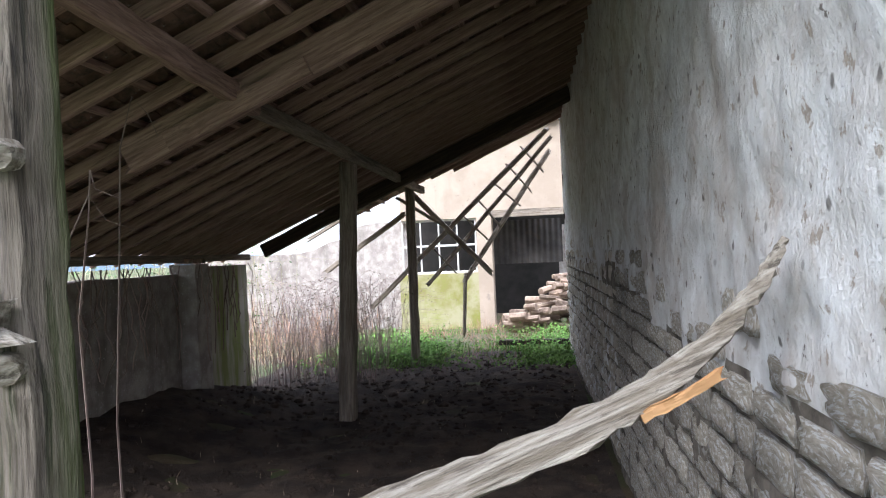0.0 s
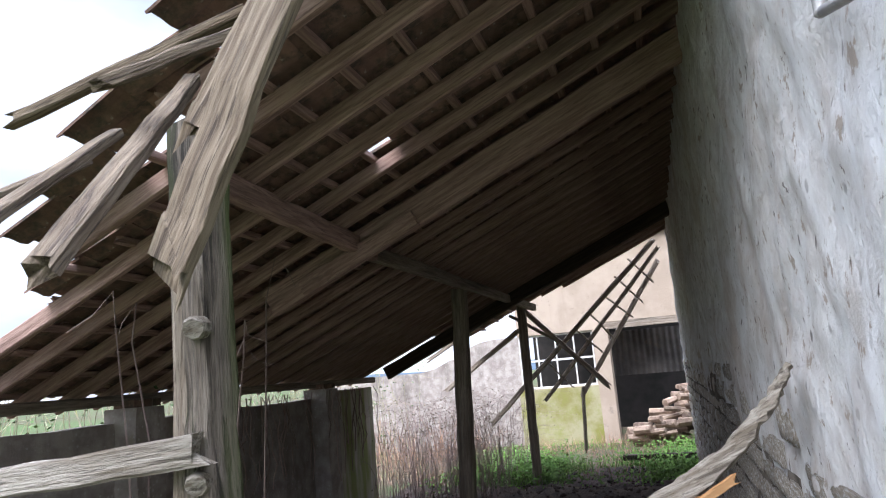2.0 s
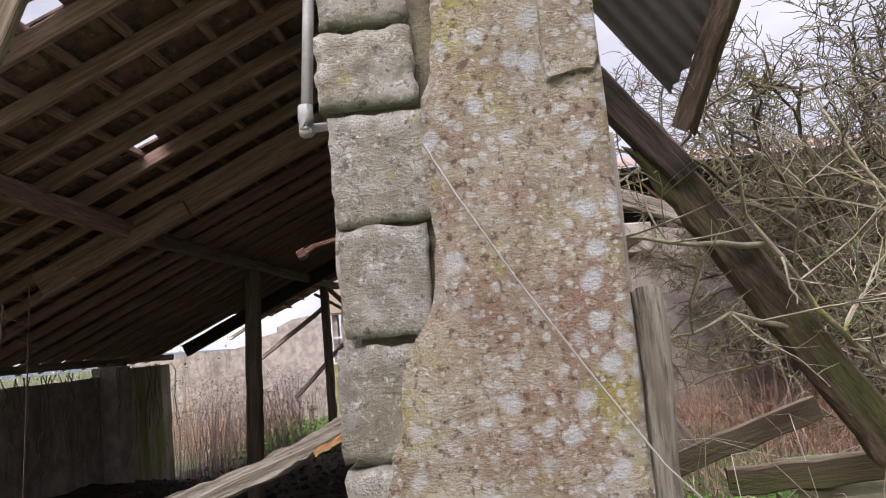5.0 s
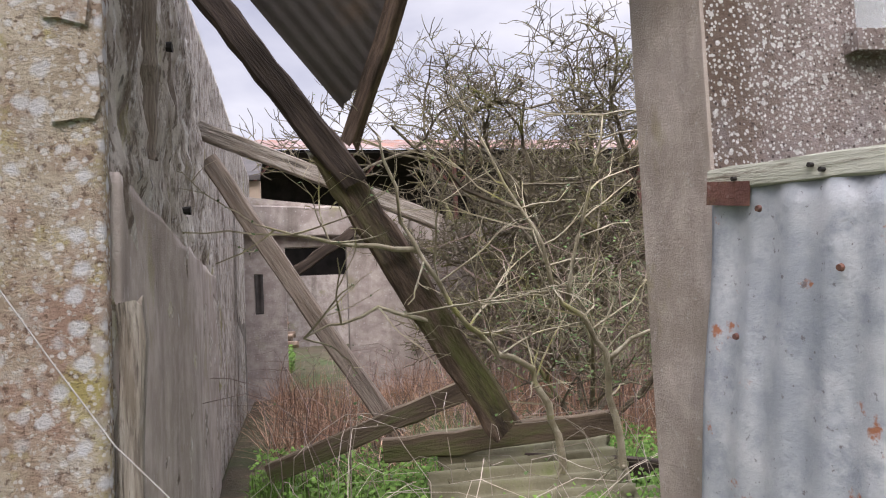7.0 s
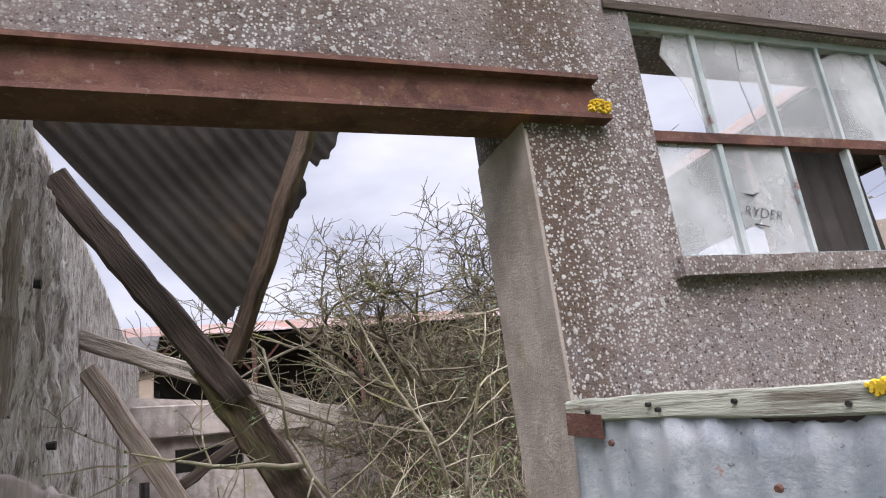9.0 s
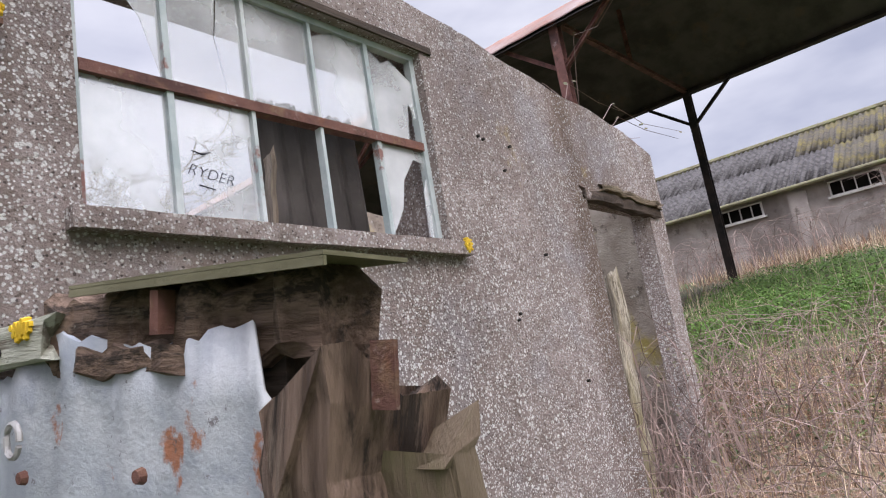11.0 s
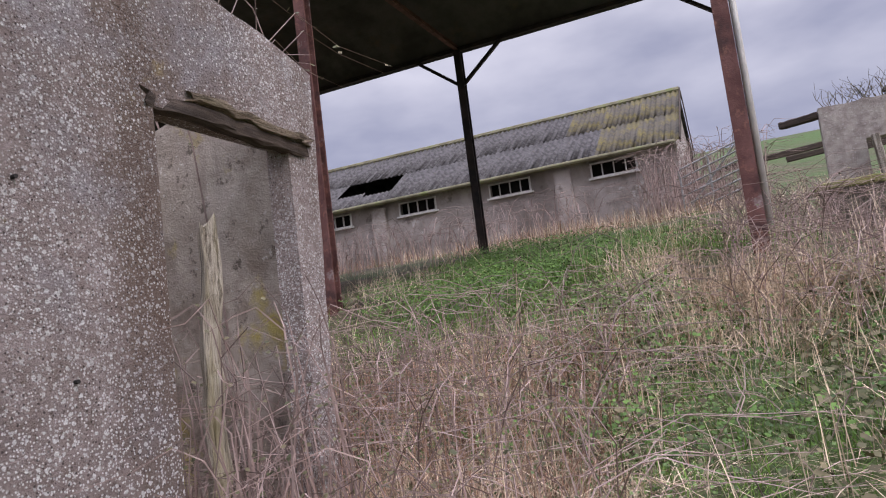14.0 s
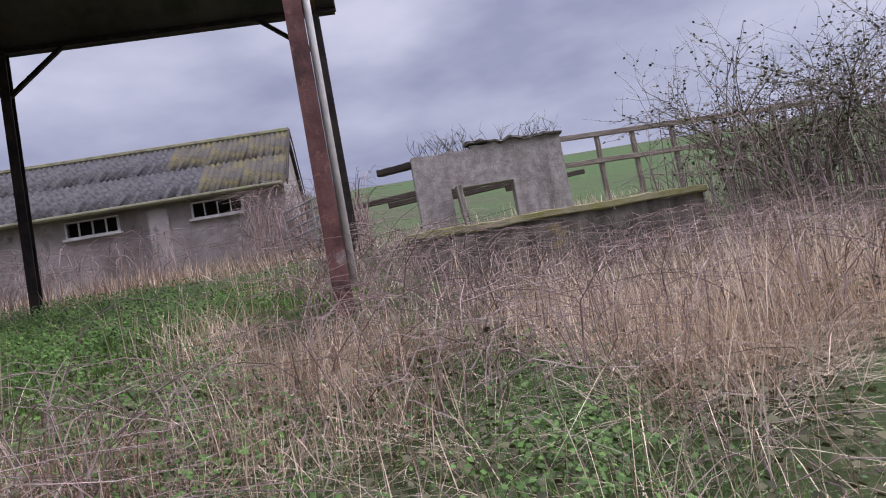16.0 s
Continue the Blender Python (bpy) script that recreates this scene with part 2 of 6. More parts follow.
M["mossy_timber"] = mat("mossy_timber", (0.12, 0.09, 0.06), (0.20, 0.15, 0.10), 5, 0.9, [("n", (0.10, 0.14, 0.03), 2.5, 0.5, 0.62, 0.85), ("n", (0.06, 0.045, 0.035), 7, 0.58, 0.7, 0.7)], 0.7, 50, (0.15, 1, 1))
M["rafter_rot"] = mat("rafter_rot", (0.085, 0.058, 0.042), (0.17, 0.12, 0.085), 40, 0.88, [("n", (0.11, 0.14, 0.03), 2.4, 0.51, 0.62, 0.7), ("n", (0.30, 0.22, 0.15), 3, 0.64, 0.70, 0.7), ("n", (0.035, 0.026, 0.02), 8, 0.54, 0.64, 0.75)], 0.8, 60, (0.2, 1, 1))
M["green_board"] = mat("green_board", (0.34, 0.34, 0.27), (0.47, 0.47, 0.385), 30, 0.8, [("n", (0.14, 0.11, 0.08), 22, 0.58, 0.64, 0.85), ("n", (0.24, 0.21, 0.16), 5, 0.56, 0.66, 0.6), ("n", (0.70, 0.48, 0.02), 3.1, 0.74, 0.76, 1.0)], 0.8, 60, (0.08, 1, 1))
M["rust"] = mat("rust", (0.10, 0.045, 0.035), (0.17, 0.08, 0.06), 6, 0.8, [("n", (0.26, 0.20, 0.17), 40, 0.60, 0.67, 0.7), ("n", (0.05, 0.024, 0.02), 9, 0.54, 0.66, 0.7), ("n", (0.20, 0.13, 0.07), 14, 0.55, 0.68, 0.7), ("n", (0.26, 0.11, 0.04), 4, 0.6, 0.72, 0.6)], 0.5, 60, metal=0.1)
M["galv"] = mat("galv", (0.30, 0.325, 0.35), (0.43, 0.45, 0.465), 5, 0.62, [("n", (0.52, 0.525, 0.53), 2.5, 0.50, 0.66, 0.6), ("n", (0.20, 0.225, 0.26), 6, 0.52, 0.64, 0.6), ("n", (0.34, 0.12, 0.045), 5.5, 0.61, 0.65, 0.9), ("n", (0.52, 0.22, 0.07), 2.2, 0.61, 0.66, 0.85), ("n", (0.12, 0.10, 0.10), 34, 0.62, 0.66, 0.75)], 0.3, 45, metal=0.12)
M["rusty_sheet"] = mat("rusty_sheet", (0.20, 0.115, 0.09), (0.30, 0.235, 0.215), 0.6, 0.8, [("n", (0.28, 0.12, 0.07), 0.8, 0.5, 0.62, 0.8), ("n", (0.36, 0.36, 0.365), 1.1, 0.58, 0.68, 0.6)], 0.3, 20, metal=0.1)
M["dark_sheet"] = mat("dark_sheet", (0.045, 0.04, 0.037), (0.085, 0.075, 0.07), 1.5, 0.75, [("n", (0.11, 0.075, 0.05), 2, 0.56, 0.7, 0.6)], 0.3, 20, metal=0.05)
M["fibre_sheet"] = mat("fibre_sheet", (0.05, 0.046, 0.044), (0.11, 0.104, 0.10), 5, 0.94, [("n", (0.17, 0.14, 0.05), 0.9, 0.58, 0.72, 0.5), ("n", (0.26, 0.26, 0.255), 0.7, 0.62, 0.70, 0.6), ("n", (0.03, 0.027, 0.025), 2.4, 0.52, 0.66, 0.7)], 0.4, 20, spec=0.1)
M["moss_fibre"] = mat("moss_fibre", (0.06, 0.054, 0.046), (0.12, 0.108, 0.085), 4, 0.94, [("n", (0.19, 0.155, 0.04), 1.3, 0.46, 0.62, 0.7), ("n", (0.03, 0.027, 0.025), 4, 0.52, 0.66, 0.75)], 0.4, 20, spec=0.1)
M["mossy_sheet"] = mat("mossy_sheet", (0.13, 0.12, 0.07), (0.24, 0.22, 0.14), 2, 0.9, [("n", (0.12, 0.16, 0.03), 2, 0.52, 0.66, 0.75)], 0.4, 30)
M["tile"] = mat("tile", (0.15, 0.09, 0.068), (0.27, 0.165, 0.125), 3, 0.9, [("n", (0.06, 0.055, 0.045), 7, 0.46, 0.60, 0.85), ("n", (0.40, 0.36, 0.31), 11, 0.62, 0.69, 0.65), ("n", (0.12, 0.14, 0.05), 4, 0.58, 0.68, 0.7)], 0.5, 40, piece=0.25)
M["black_iron"] = mat("black_iron", (0.02, 0.017, 0.016), (0.05, 0.035, 0.03), 4, 0.7, [], 0.2, 30, metal=0.2)
M["red_iron"] = mat("red_iron", (0.095, 0.04, 0.034), (0.17, 0.08, 0.068), 3, 0.75, [("n", (0.05, 0.028, 0.025), 4, 0.50, 0.64, 0.75), ("n", (0.27, 0.13, 0.09), 9, 0.56, 0.66, 0.6), ("n", (0.42, 0.38, 0.36), 2.5, 0.62, 0.70, 0.6)], 0.3, 40, metal=0.1)
M["steel_frame"] = mat("steel_frame", (0.28, 0.33, 0.325), (0.44, 0.47, 0.46), 4, 0.6, [("n", (0.18, 0.07, 0.05), 5, 0.60, 0.66, 0.9), ("n", (0.05, 0.05, 0.05), 9, 0.66, 0.72, 0.8)], 0.3, 50)
M["white_paint"] = mat("white_paint", (0.55, 0.53, 0.50), (0.68, 0.66, 0.62), 5, 0.7, [("n", (0.25, 0.22, 0.18), 7, 0.6, 0.7, 0.7)], 0.2, 40)
M["pipe"] = mat("pipe", (0.30, 0.29, 0.28), (0.40, 0.39, 0.38), 10, 0.6, [("n", (0.5, 0.49, 0.47), 12, 0.58, 0.68, 0.6)], 0.3, 60, metal=0.3)
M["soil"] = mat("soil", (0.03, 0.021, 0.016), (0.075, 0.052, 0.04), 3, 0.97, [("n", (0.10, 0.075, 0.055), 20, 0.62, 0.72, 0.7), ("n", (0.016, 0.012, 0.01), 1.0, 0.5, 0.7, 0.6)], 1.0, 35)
M["earth"] = mat("earth", (0.05, 0.038, 0.024), (0.10, 0.075, 0.045), 0.9, 0.97, [("n", (0.05, 0.085, 0.022), 0.55, 0.46, 0.60, 0.8), ("n", (0.20, 0.15, 0.09), 2.5, 0.56, 0.70, 0.6), ("n", (0.05, 0.10, 0.02), 0.012, 0.45, 0.6, 0.8)], 0.9, 20)
M["straw"] = mat("straw", (0.46, 0.35, 0.24), (0.64, 0.52, 0.38), 2, 0.85, (), 0, island=0.5)
M["reed_brown"] = mat("reed_brown", (0.27, 0.155, 0.10), (0.42, 0.27, 0.185), 1, 0.9, (), 0, island=0.45)
M["green_blade"] = mat("green_blade", (0.08, 0.16, 0.025), (0.15, 0.26, 0.05), 2, 0.8, (), 0, island=0.4)
M["leaf"] = mat("leaf", (0.05, 0.09, 0.03), (0.10, 0.155, 0.05), 3, 0.75, (), 0, island=0.5)
M["weed_leaf"] = mat("weed_leaf", (0.055, 0.105, 0.02), (0.10, 0.18, 0.04), 3, 0.75, (), 0, island=0.5)
M["dull_leaf"] = mat("dull_leaf", (0.07, 0.075, 0.035), (0.13, 0.11, 0.06), 3, 0.8, (), 0, island=0.45)
M["bark"] = mat("bark", (0.30, 0.26, 0.17), (0.46, 0.41, 0.29), 8, 0.9, [("n", (0.30, 0.29, 0.08), 4, 0.54, 0.66, 0.8)], 0.6, 60)
M["dark_bark"] = mat("dark_bark", (0.085, 0.07, 0.05), (0.19, 0.165, 0.11), 8, 0.9, [("n", (0.20, 0.20, 0.06), 3, 0.52, 0.66, 0.8)], 0.5, 60)
M["cane"] = mat("cane", (0.20, 0.14, 0.12), (0.33, 0.25, 0.22), 4, 0.9, (), 0, island=0.4)
M["pale_cane"] = mat("pale_cane", (0.38, 0.32, 0.25), (0.50, 0.44, 0.36), 4, 0.9, (), 0, island=0.3)
M["dark_wall"] = mat("dark_wall", (0.09, 0.08, 0.065), (0.19, 0.165, 0.13), 4, 0.95, [("n", (0.30, 0.22, 0.06), 2.2, 0.58, 0.68, 0.7), ("w", (0.05, 0.045, 0.035), 3, 0.52, 0.66, 0.7)], 0.6, 40)
M["shed_render"] = mat("shed_render", (0.30, 0.26, 0.235), (0.44, 0.39, 0.355), 1.1, 0.92, [("n", (0.17, 0.145, 0.125), 0.7, 0.48, 0.62, 0.75), ("w", (0.14, 0.115, 0.10), 0.5, 0.54, 0.64, 0.6), ("n", (0.62, 0.59, 0.56), 0.9, 0.60, 0.66, 0.7), ("n", (0.12, 0.10, 0.085), 2.6, 0.58, 0.66, 0.65)], 0.5, 30)
M["stake_wood"] = mat("stake_wood", (0.34, 0.29, 0.21), (0.54, 0.48, 0.38), 36, 0.85, [("n", (0.07, 0.055, 0.045), 120, 0.53, 0.62, 0.55), ("n", (0.10, 0.08, 0.055), 24, 0.55, 0.62, 0.85), ("n", (0.40, 0.34, 0.08), 2.5, 0.55, 0.66, 0.6)], 1.0, 80, (0.06, 1, 1))
M["stone"] = mat("stone", (0.28, 0.25, 0.21), (0.40, 0.37, 0.32), 6, 0.95, [("n", (0.15, 0.14, 0.09), 6, 0.55, 0.68, 0.7)], 0.7, 40, piece=0.2)
M["log"] = mat("log", (0.16, 0.11, 0.08), (0.30, 0.22, 0.16), 6, 0.9, (), 0.5, 40, piece=0.35)
# near-black: painted shade for interiors and holes, and the colour of black nails
M["void"] = mat("shade_and_nail_black", (0.02, 0.018, 0.016), (0.035, 0.03, 0.027), 2, 0.9, (), 0.0)
M["ink"] = mat("ink", (0.01, 0.01, 0.015), (0.02, 0.02, 0.03), 5, 0.6, (), 0)
# the blue is distance haze put into the hills' colour
M["hills"] = mat("hazy_hills", (0.16, 0.22, 0.31), (0.20, 0.26, 0.34), 0.002, 1.0, (), 0)
M["wire"] = mat("wire", (0.25, 0.23, 0.21), (0.33, 0.31, 0.29), 9, 0.6, (), 0)

M["glass"] = bpy.data.materials.new("dirty_glass")
M["glass"].use_nodes = True
gn, gl = M["glass"].node_tree.nodes, M["glass"].node_tree.links
gp = gn["Principled BSDF"]
gp.inputs["Roughness"].default_value, gp.inputs["Transmission Weight"].default_value, gp.inputs["IOR"].default_value = 0.03, 1.0, 1.1
g_dirt, g_mix = gn.new("ShaderNodeBsdfDiffuse"), gn.new("ShaderNodeMixShader")
g_dirt.inputs["Color"].default_value = (0.60, 0.62, 0.62, 1)
g_noise, g_ramp = gn.new("ShaderNodeTexNoise"), gn.new("ShaderNodeValToRGB")
g_tc = gn.new("ShaderNodeTexCoord")
g_noise.inputs["Scale"].default_value, g_noise.inputs["Detail"].default_value = 2.6, 6
g_ramp.color_ramp.elements[0].position, g_ramp.color_ramp.elements[0].color = 0.40, (0.20, 0.20, 0.20, 1)
g_ramp.color_ramp.elements[1].position, g_ramp.color_ramp.elements[1].color = 0.70, (0.55, 0.55, 0.55, 1)
gl.new(g_tc.outputs["Object"], g_noise.inputs["Vector"])
gl.new(g_noise.outputs["Fac"], g_ramp.inputs["Fac"])
gl.new(g_ramp.outputs["Color"], g_mix.inputs["Fac"])
gl.new(gp.outputs["BSDF"], g_mix.inputs[1])
gl.new(g_dirt.outputs["BSDF"], g_mix.inputs[2])
gl.new(g_mix.outputs["Shader"], gn["Material Output"].inputs["Surface"])


# ---- building helpers ----
class Shape:
    """Vertices and faces gathered for one mesh."""

    def __init__(self):
        self.v, self.f = [], []

    def add(self, verts, faces):
        k = len(self.v)
        self.v += [tuple(p) for p in verts]
        self.f += [tuple(i + k for i in f) for f in faces]
        return self

    def box(self, x0, y0, z0, x1, y1, z1):
        vs = [(x, y, z) for x in (x0, x1) for y in (y0, y1) for z in (z0, z1)]
        return self.add(vs, [(0, 1, 3, 2), (4, 6, 7, 5), (0, 4, 5, 1), (2, 3, 7, 6), (0, 2, 6, 4), (1, 5, 7, 3)])

    def tube(self, pts, radii, sides=6):
        pts = [Vector(p) for p in pts]
        rings = []
        for i, p in enumerate(pts):
            d = (pts[min(i + 1, len(pts) - 1)] - pts[max(i - 1, 0)]).normalized()
            a = d.orthogonal().normalized() if abs(d.z) > 0.95 else d.cross(Vector((0, 0, 1))).normalized()
            b = d.cross(a)
            rings.append([p + (a * math.cos(2 * math.pi * k / sides) + b * math.sin(2 * math.pi * k / sides)) * radii[i] for k in range(sides)])
        fs = []
        for i in range(len(pts) - 1):
            for k in range(sides):
                q = (k + 1) % sides
                fs.append((i * sides + k, i * sides + q, (i + 1) * sides + q, (i + 1) * sides + k))
        fs += [tuple(range(sides))[::-1], tuple(range((len(pts) - 1) * sides, len(pts) * sides))]
        return self.add([p for r in rings for p in r], fs)

    def mesh(self, name, material, smooth=False):
        me = bpy.data.meshes.new(name)
        me.from_pydata(self.v, [], self.f)
        me.materials.append(material)
        if smooth:
            me.polygons.foreach_set("use_smooth", [True] * len(me.polygons))
        me.update()
        return me


def part(name, shape, material, parent=None, label="", smooth=False, at=None):
    """One mesh object, under a thing or part if given; at: its own pose in the world."""
    ob = new(name, shape if isinstance(shape, bpy.types.Mesh) else shape.mesh(name, material, smooth))
    if at is not None:
        ob.matrix_basis = at
    if parent is not None:
        ob.parent = parent
        world_of = parent.matrix_basis if parent.parent is None else parent.parent.matrix_basis @ parent.matrix_parent_inverse @ parent.matrix_basis
        ob.matrix_parent_inverse = world_of.inverted()
    if label:
        tagged(ob, label)
    return ob


def thing(name, label, category, at=(0, 0, 0), group="", kind=""):
    ob = new(name)
    ob.empty_display_size = 0.1
    ob.matrix_basis = Matrix.Translation(at)
    return tagged(ob, label, category, group, kind)


def along(p0, p1, roll=0.0):
    """A pose at p0 whose x axis runs to p1."""
    d = Vector(p1) - Vector(p0)
    return Matrix.Translation(p0) @ d.to_track_quat("X", "Z").to_matrix().to_4x4() @ Matrix.Rotation(roll, 4, "X")


def timber_shape(length, w, h, seed=0, rough=0.006, segments=8, ragged0=0.0, ragged1=0.0, taper=1.0, bow=0.0):
    """A worn, chamfered timber along x, w wide in y and h high in z, its ends splintered by ragged metres."""
    rnd = random.Random(seed)
    s = Shape()
    c = min(w, h) * 0.14
    prof = [(-w / 2 + c, -h / 2), (w / 2 - c, -h / 2), (w / 2, -h / 2 + c), (w / 2, h / 2 - c), (w / 2 - c, h / 2), (-w / 2 + c, h / 2), (-w / 2, h / 2 - c), (-w / 2, -h / 2 + c)]
    verts, n = [], len(prof)
    for i in range(segments + 1):
        t = i / segments
        k = 1 + (taper - 1) * t
        off = rnd.uniform(-rough, rough), rnd.uniform(-rough, rough) + bow * 4 * t * (1 - t)
        for y, z in prof:
            x = length * t
            if i == 0:
                x += rnd.uniform(0, ragged0)
            if i == segments:
                x -= rnd.uniform(0, ragged1)
            verts.append((x, y * k + off[0] + rnd.uniform(-rough, rough) * 0.5, z * k + off[1] + rnd.uniform(-rough, rough) * 0.5))
    faces = [(i * n + k, i * n + (k + 1) % n, (i + 1) * n + (k + 1) % n, (i + 1) * n + k) for i in range(segments) for k in range(n)]
    faces = [f[::-1] for f in faces]
    verts += [(sum(v[0] for v in verts[:n]) / n + ragged0 * 0.3, 0, 0), (sum(v[0] for v in verts[-n:]) / n - ragged1 * 0.3, 0, bow * 0)]
    a, b = len(verts) - 2, len(verts) - 1
    faces += [(a, k, (k + 1) % n) for k in range(n)] + [(b, segments * n + (k + 1) % n, segments * n + k) for k in range(n)]
    return s.add(verts, faces)


def timber(name, p0, p1, w, h, material, parent=None, label="", category="timber", roll=0.0, group="", **more):
    length = (Vector(p1) - Vector(p0)).length
    ob = part(name, timber_shape(length, w, h, **more), material, parent, label if parent else "", at=along(p0, p1, roll))
    return ob if parent else tagged(ob, label, category, group)


def slab(us, vs, holes, thick, place, top=None, rough=0.0, seed=0, lump=2.0):
    """A wall over the lines us and vs with rectangular holes (u0, v0, u1, v1); place(u, v, d) gives the world point at depth d, 0 being the face seen."""
    s = Shape()
    nu, nv = len(us), len(vs)

    def point(i, j, d):
        u, v = us[i], vs[j]
        if top:
            v = min(v, top(u))
        edge = any(abs(u - h[0]) < 1e-4 or abs(u - h[2]) < 1e-4 or abs(v - h[1]) < 1e-4 or abs(v - h[3]) < 1e-4 for h in holes if h[0] - 1e-4 <= u <= h[2] + 1e-4 and h[1] - 1e-4 <= v <= h[3] + 1e-4)
        k = 0.0
        if rough and not edge and d == 0:
            k = rough * (noise.noise((u * lump + seed, v * lump, seed * 3.1)) + 0.5 * noise.noise((u * lump * 3.1, v * lump * 3.1 + seed, 7)))
        return place(u, v, d + k)

    for d in (0, thick):
        s.v += [tuple(point(i, j, d)) for i in range(nu) for j in range(nv)]
    nn = nu * nv

    def solid(i, j):
        if not (0 <= i < nu - 1 and 0 <= j < nv - 1):
            return False
        u, v = (us[i] + us[i + 1]) / 2, vs[j]
        if top and vs[j] >= min(top(us[i]), top(us[i + 1])) - 1e-4:
            return False
        v = (vs[j] + vs[j + 1]) / 2
        return not any(h[0] < u < h[2] and h[1] < v < h[3] for h in holes)

    at = lambda i, j, back=0: back * nn + i * nv + j
    for i in range(nu - 1):
        for j in range(nv - 1):
            if not solid(i, j):
                continue
            s.f += [(at(i, j), at(i + 1, j), at(i + 1, j + 1), at(i, j + 1)), (at(i, j, 1), at(i, j + 1, 1), at(i + 1, j + 1, 1), at(i + 1, j, 1))]
            for di, dj, a, b in ((-1, 0, (0, 1), (0, 0)), (1, 0, (1, 0), (1, 1)), (0, -1, (0, 0), (1, 0)), (0, 1, (1, 1), (0, 1))):
                if not solid(i + di, j + dj):
                    p, q = (i + a[0], j + a[1]), (i + b[0], j + b[1])
                    s.f.append((at(*q), at(*p), at(*p, 1), at(*q, 1)))
    return s


def lines(lo, hi, step, keep=()):
    n = max(1, round((hi - lo) / step))
    out = [lo + (hi - lo) * i / n for i in range(n + 1)]
    out = [o for o in out if all(abs(o - k) > step * 0.3 for k in keep)] + list(keep)
    return sorted(set(round(o, 4) for o in out))


def corrugated(length, width, pitch, depth, seed=0, edge0=0.0, edge1=0.0, cut=None, rows=8, thick=0.003, per=6):
    """A corrugated sheet: waves along x, sheet running in y, z up; torn at its ends."""
    rnd = random.Random(seed)
    n = max(2, int(length / pitch * per))
    s = Shape()
    for side in (0, 1):
        for i in range(n + 1):
            x = length * i / n
            a = rnd.uniform(0, edge0)
            b = rnd.uniform(0, edge1)
            for j in range(rows + 1):
                t = j / rows
                y0, y1 = a, width - b
                if cut:
                    y0, y1 = cut(x, y0, y1)
                s.v.append((x, y0 + (y1 - y0) * t, depth * 0.5 * math.sin(2 * math.pi * x / pitch) + side * thick))
    m = (n + 1) * (rows + 1)
    for i in range(n):
        for j in range(rows):
            a, b, c, d = i * (rows + 1) + j, (i + 1) * (rows + 1) + j, (i + 1) * (rows + 1) + j + 1, i * (rows + 1) + j + 1
            s.f += [(a, d, c, b), (a + m, b + m, c + m, d + m)]
    for i in range(n):
        for j in (0, rows):
            a, b = i * (rows + 1) + j, (i + 1) * (rows + 1) + j
            s.f.append((a, b, b + m, a + m) if j == 0 else (b, a, a + m, b + m))
    for i in (0, n):
        for j in range(rows):
            a, b = i * (rows + 1) + j, i * (rows + 1) + j + 1
            s.f.append((b, a, a + m, b + m) if i == 0 else (a, b, b + m, a + m))
    return s


def step01(x, a, b):
    t = min(1.0, max(0.0, (x - a) / (b - a)))
    return t * t * (3 - 2 * t)


GX = (-3000, -60, -20, -6, -1, 1, 3, 5, 7, 10.4, 15.6, 21.7, 40, 90, 200, 600, 3000)
GZ = (-6, -2, -0.6, 0.25, 0.32, 0.36, 0.45, 0.62, 1.1, 2.25, 3.1, 3.9, 6.9, 16.5, 39, 80, 80)


def ground_z(x, y):
    """Height of the ground."""
    bank = float(np.interp(x, GX, GZ))
    bank -= 0.35 * step01(y, -1.0, 3.0) * step01(x, 3, 6) * (1 - step01(x, 8.5, 11))
    bank -= 0.45 * step01(-y, 2.5, 4.0) * step01(x, 8.5, 10.5) * (1 - step01(x, 13.5, 16))
    north = 0.0
    if x < 8:
        inner = 0.55 if x > 0.2 else -0.02 + 0.42 * step01(-x, 3.2, 5.0) * (1 - step01(y, 7, 10))
        k = step01(y, -0.3, 1.6 if x > 0.2 else 3.4)
        k *= 1 - step01(x, 5.5, 8)
        north = inner * (1 - step01(y, 13, 30)) - 0.2 * step01(y, 13, 60) - 8 * step01(y, 60, 700)
        bank = bank * (1 - k) + north * k
    else:
        bank = bank * (1 - 0.75 * step01(y, 8, 90)) - 8 * step01(y, 120, 900)
    near = 1 - step01(math.hypot(x - 3, y), 18, 45)
    lump = 0.05 * noise.noise((x * 0.9, y * 0.9, 1.7)) + 0.02 * noise.noise((x * 2.7, y * 2.7, 4))
    return bank + lump * (0.35 + 0.65 * near)


# ---- ground and distance ----
def graded(lo, mid0, mid1, hi, step):
    out = list(np.arange(mid0, mid1 + 1e-6, step))
    d, p = step, mid0
    while p > lo:
        d *= 1.35
        p -= d
        out.insert(0, p)
    d, p = step, mid1
    while p < hi:
        d *= 1.35
        p += d
        out.append(p)
    return [float(o) for o in out]


gxs, gys = graded(-2800, -6.5, 20, 2800, 0.3), graded(-2800, -8, 16, 2800, 0.3)
s = Shape()
s.v = [(x, y, ground_z(x, y)) for x in gxs for y in gys]
s.f = [(i * len(gys) + j, (i + 1) * len(gys) + j, (i + 1) * len(gys) + j + 1, i * len(gys) + j + 1) for i in range(len(gxs) - 1) for j in range(len(gys) - 1)]
ground = tagged(part("ground", s, M["earth"], smooth=True), "rough brown earth bank with moss and weeds", "ground", kind="structure")

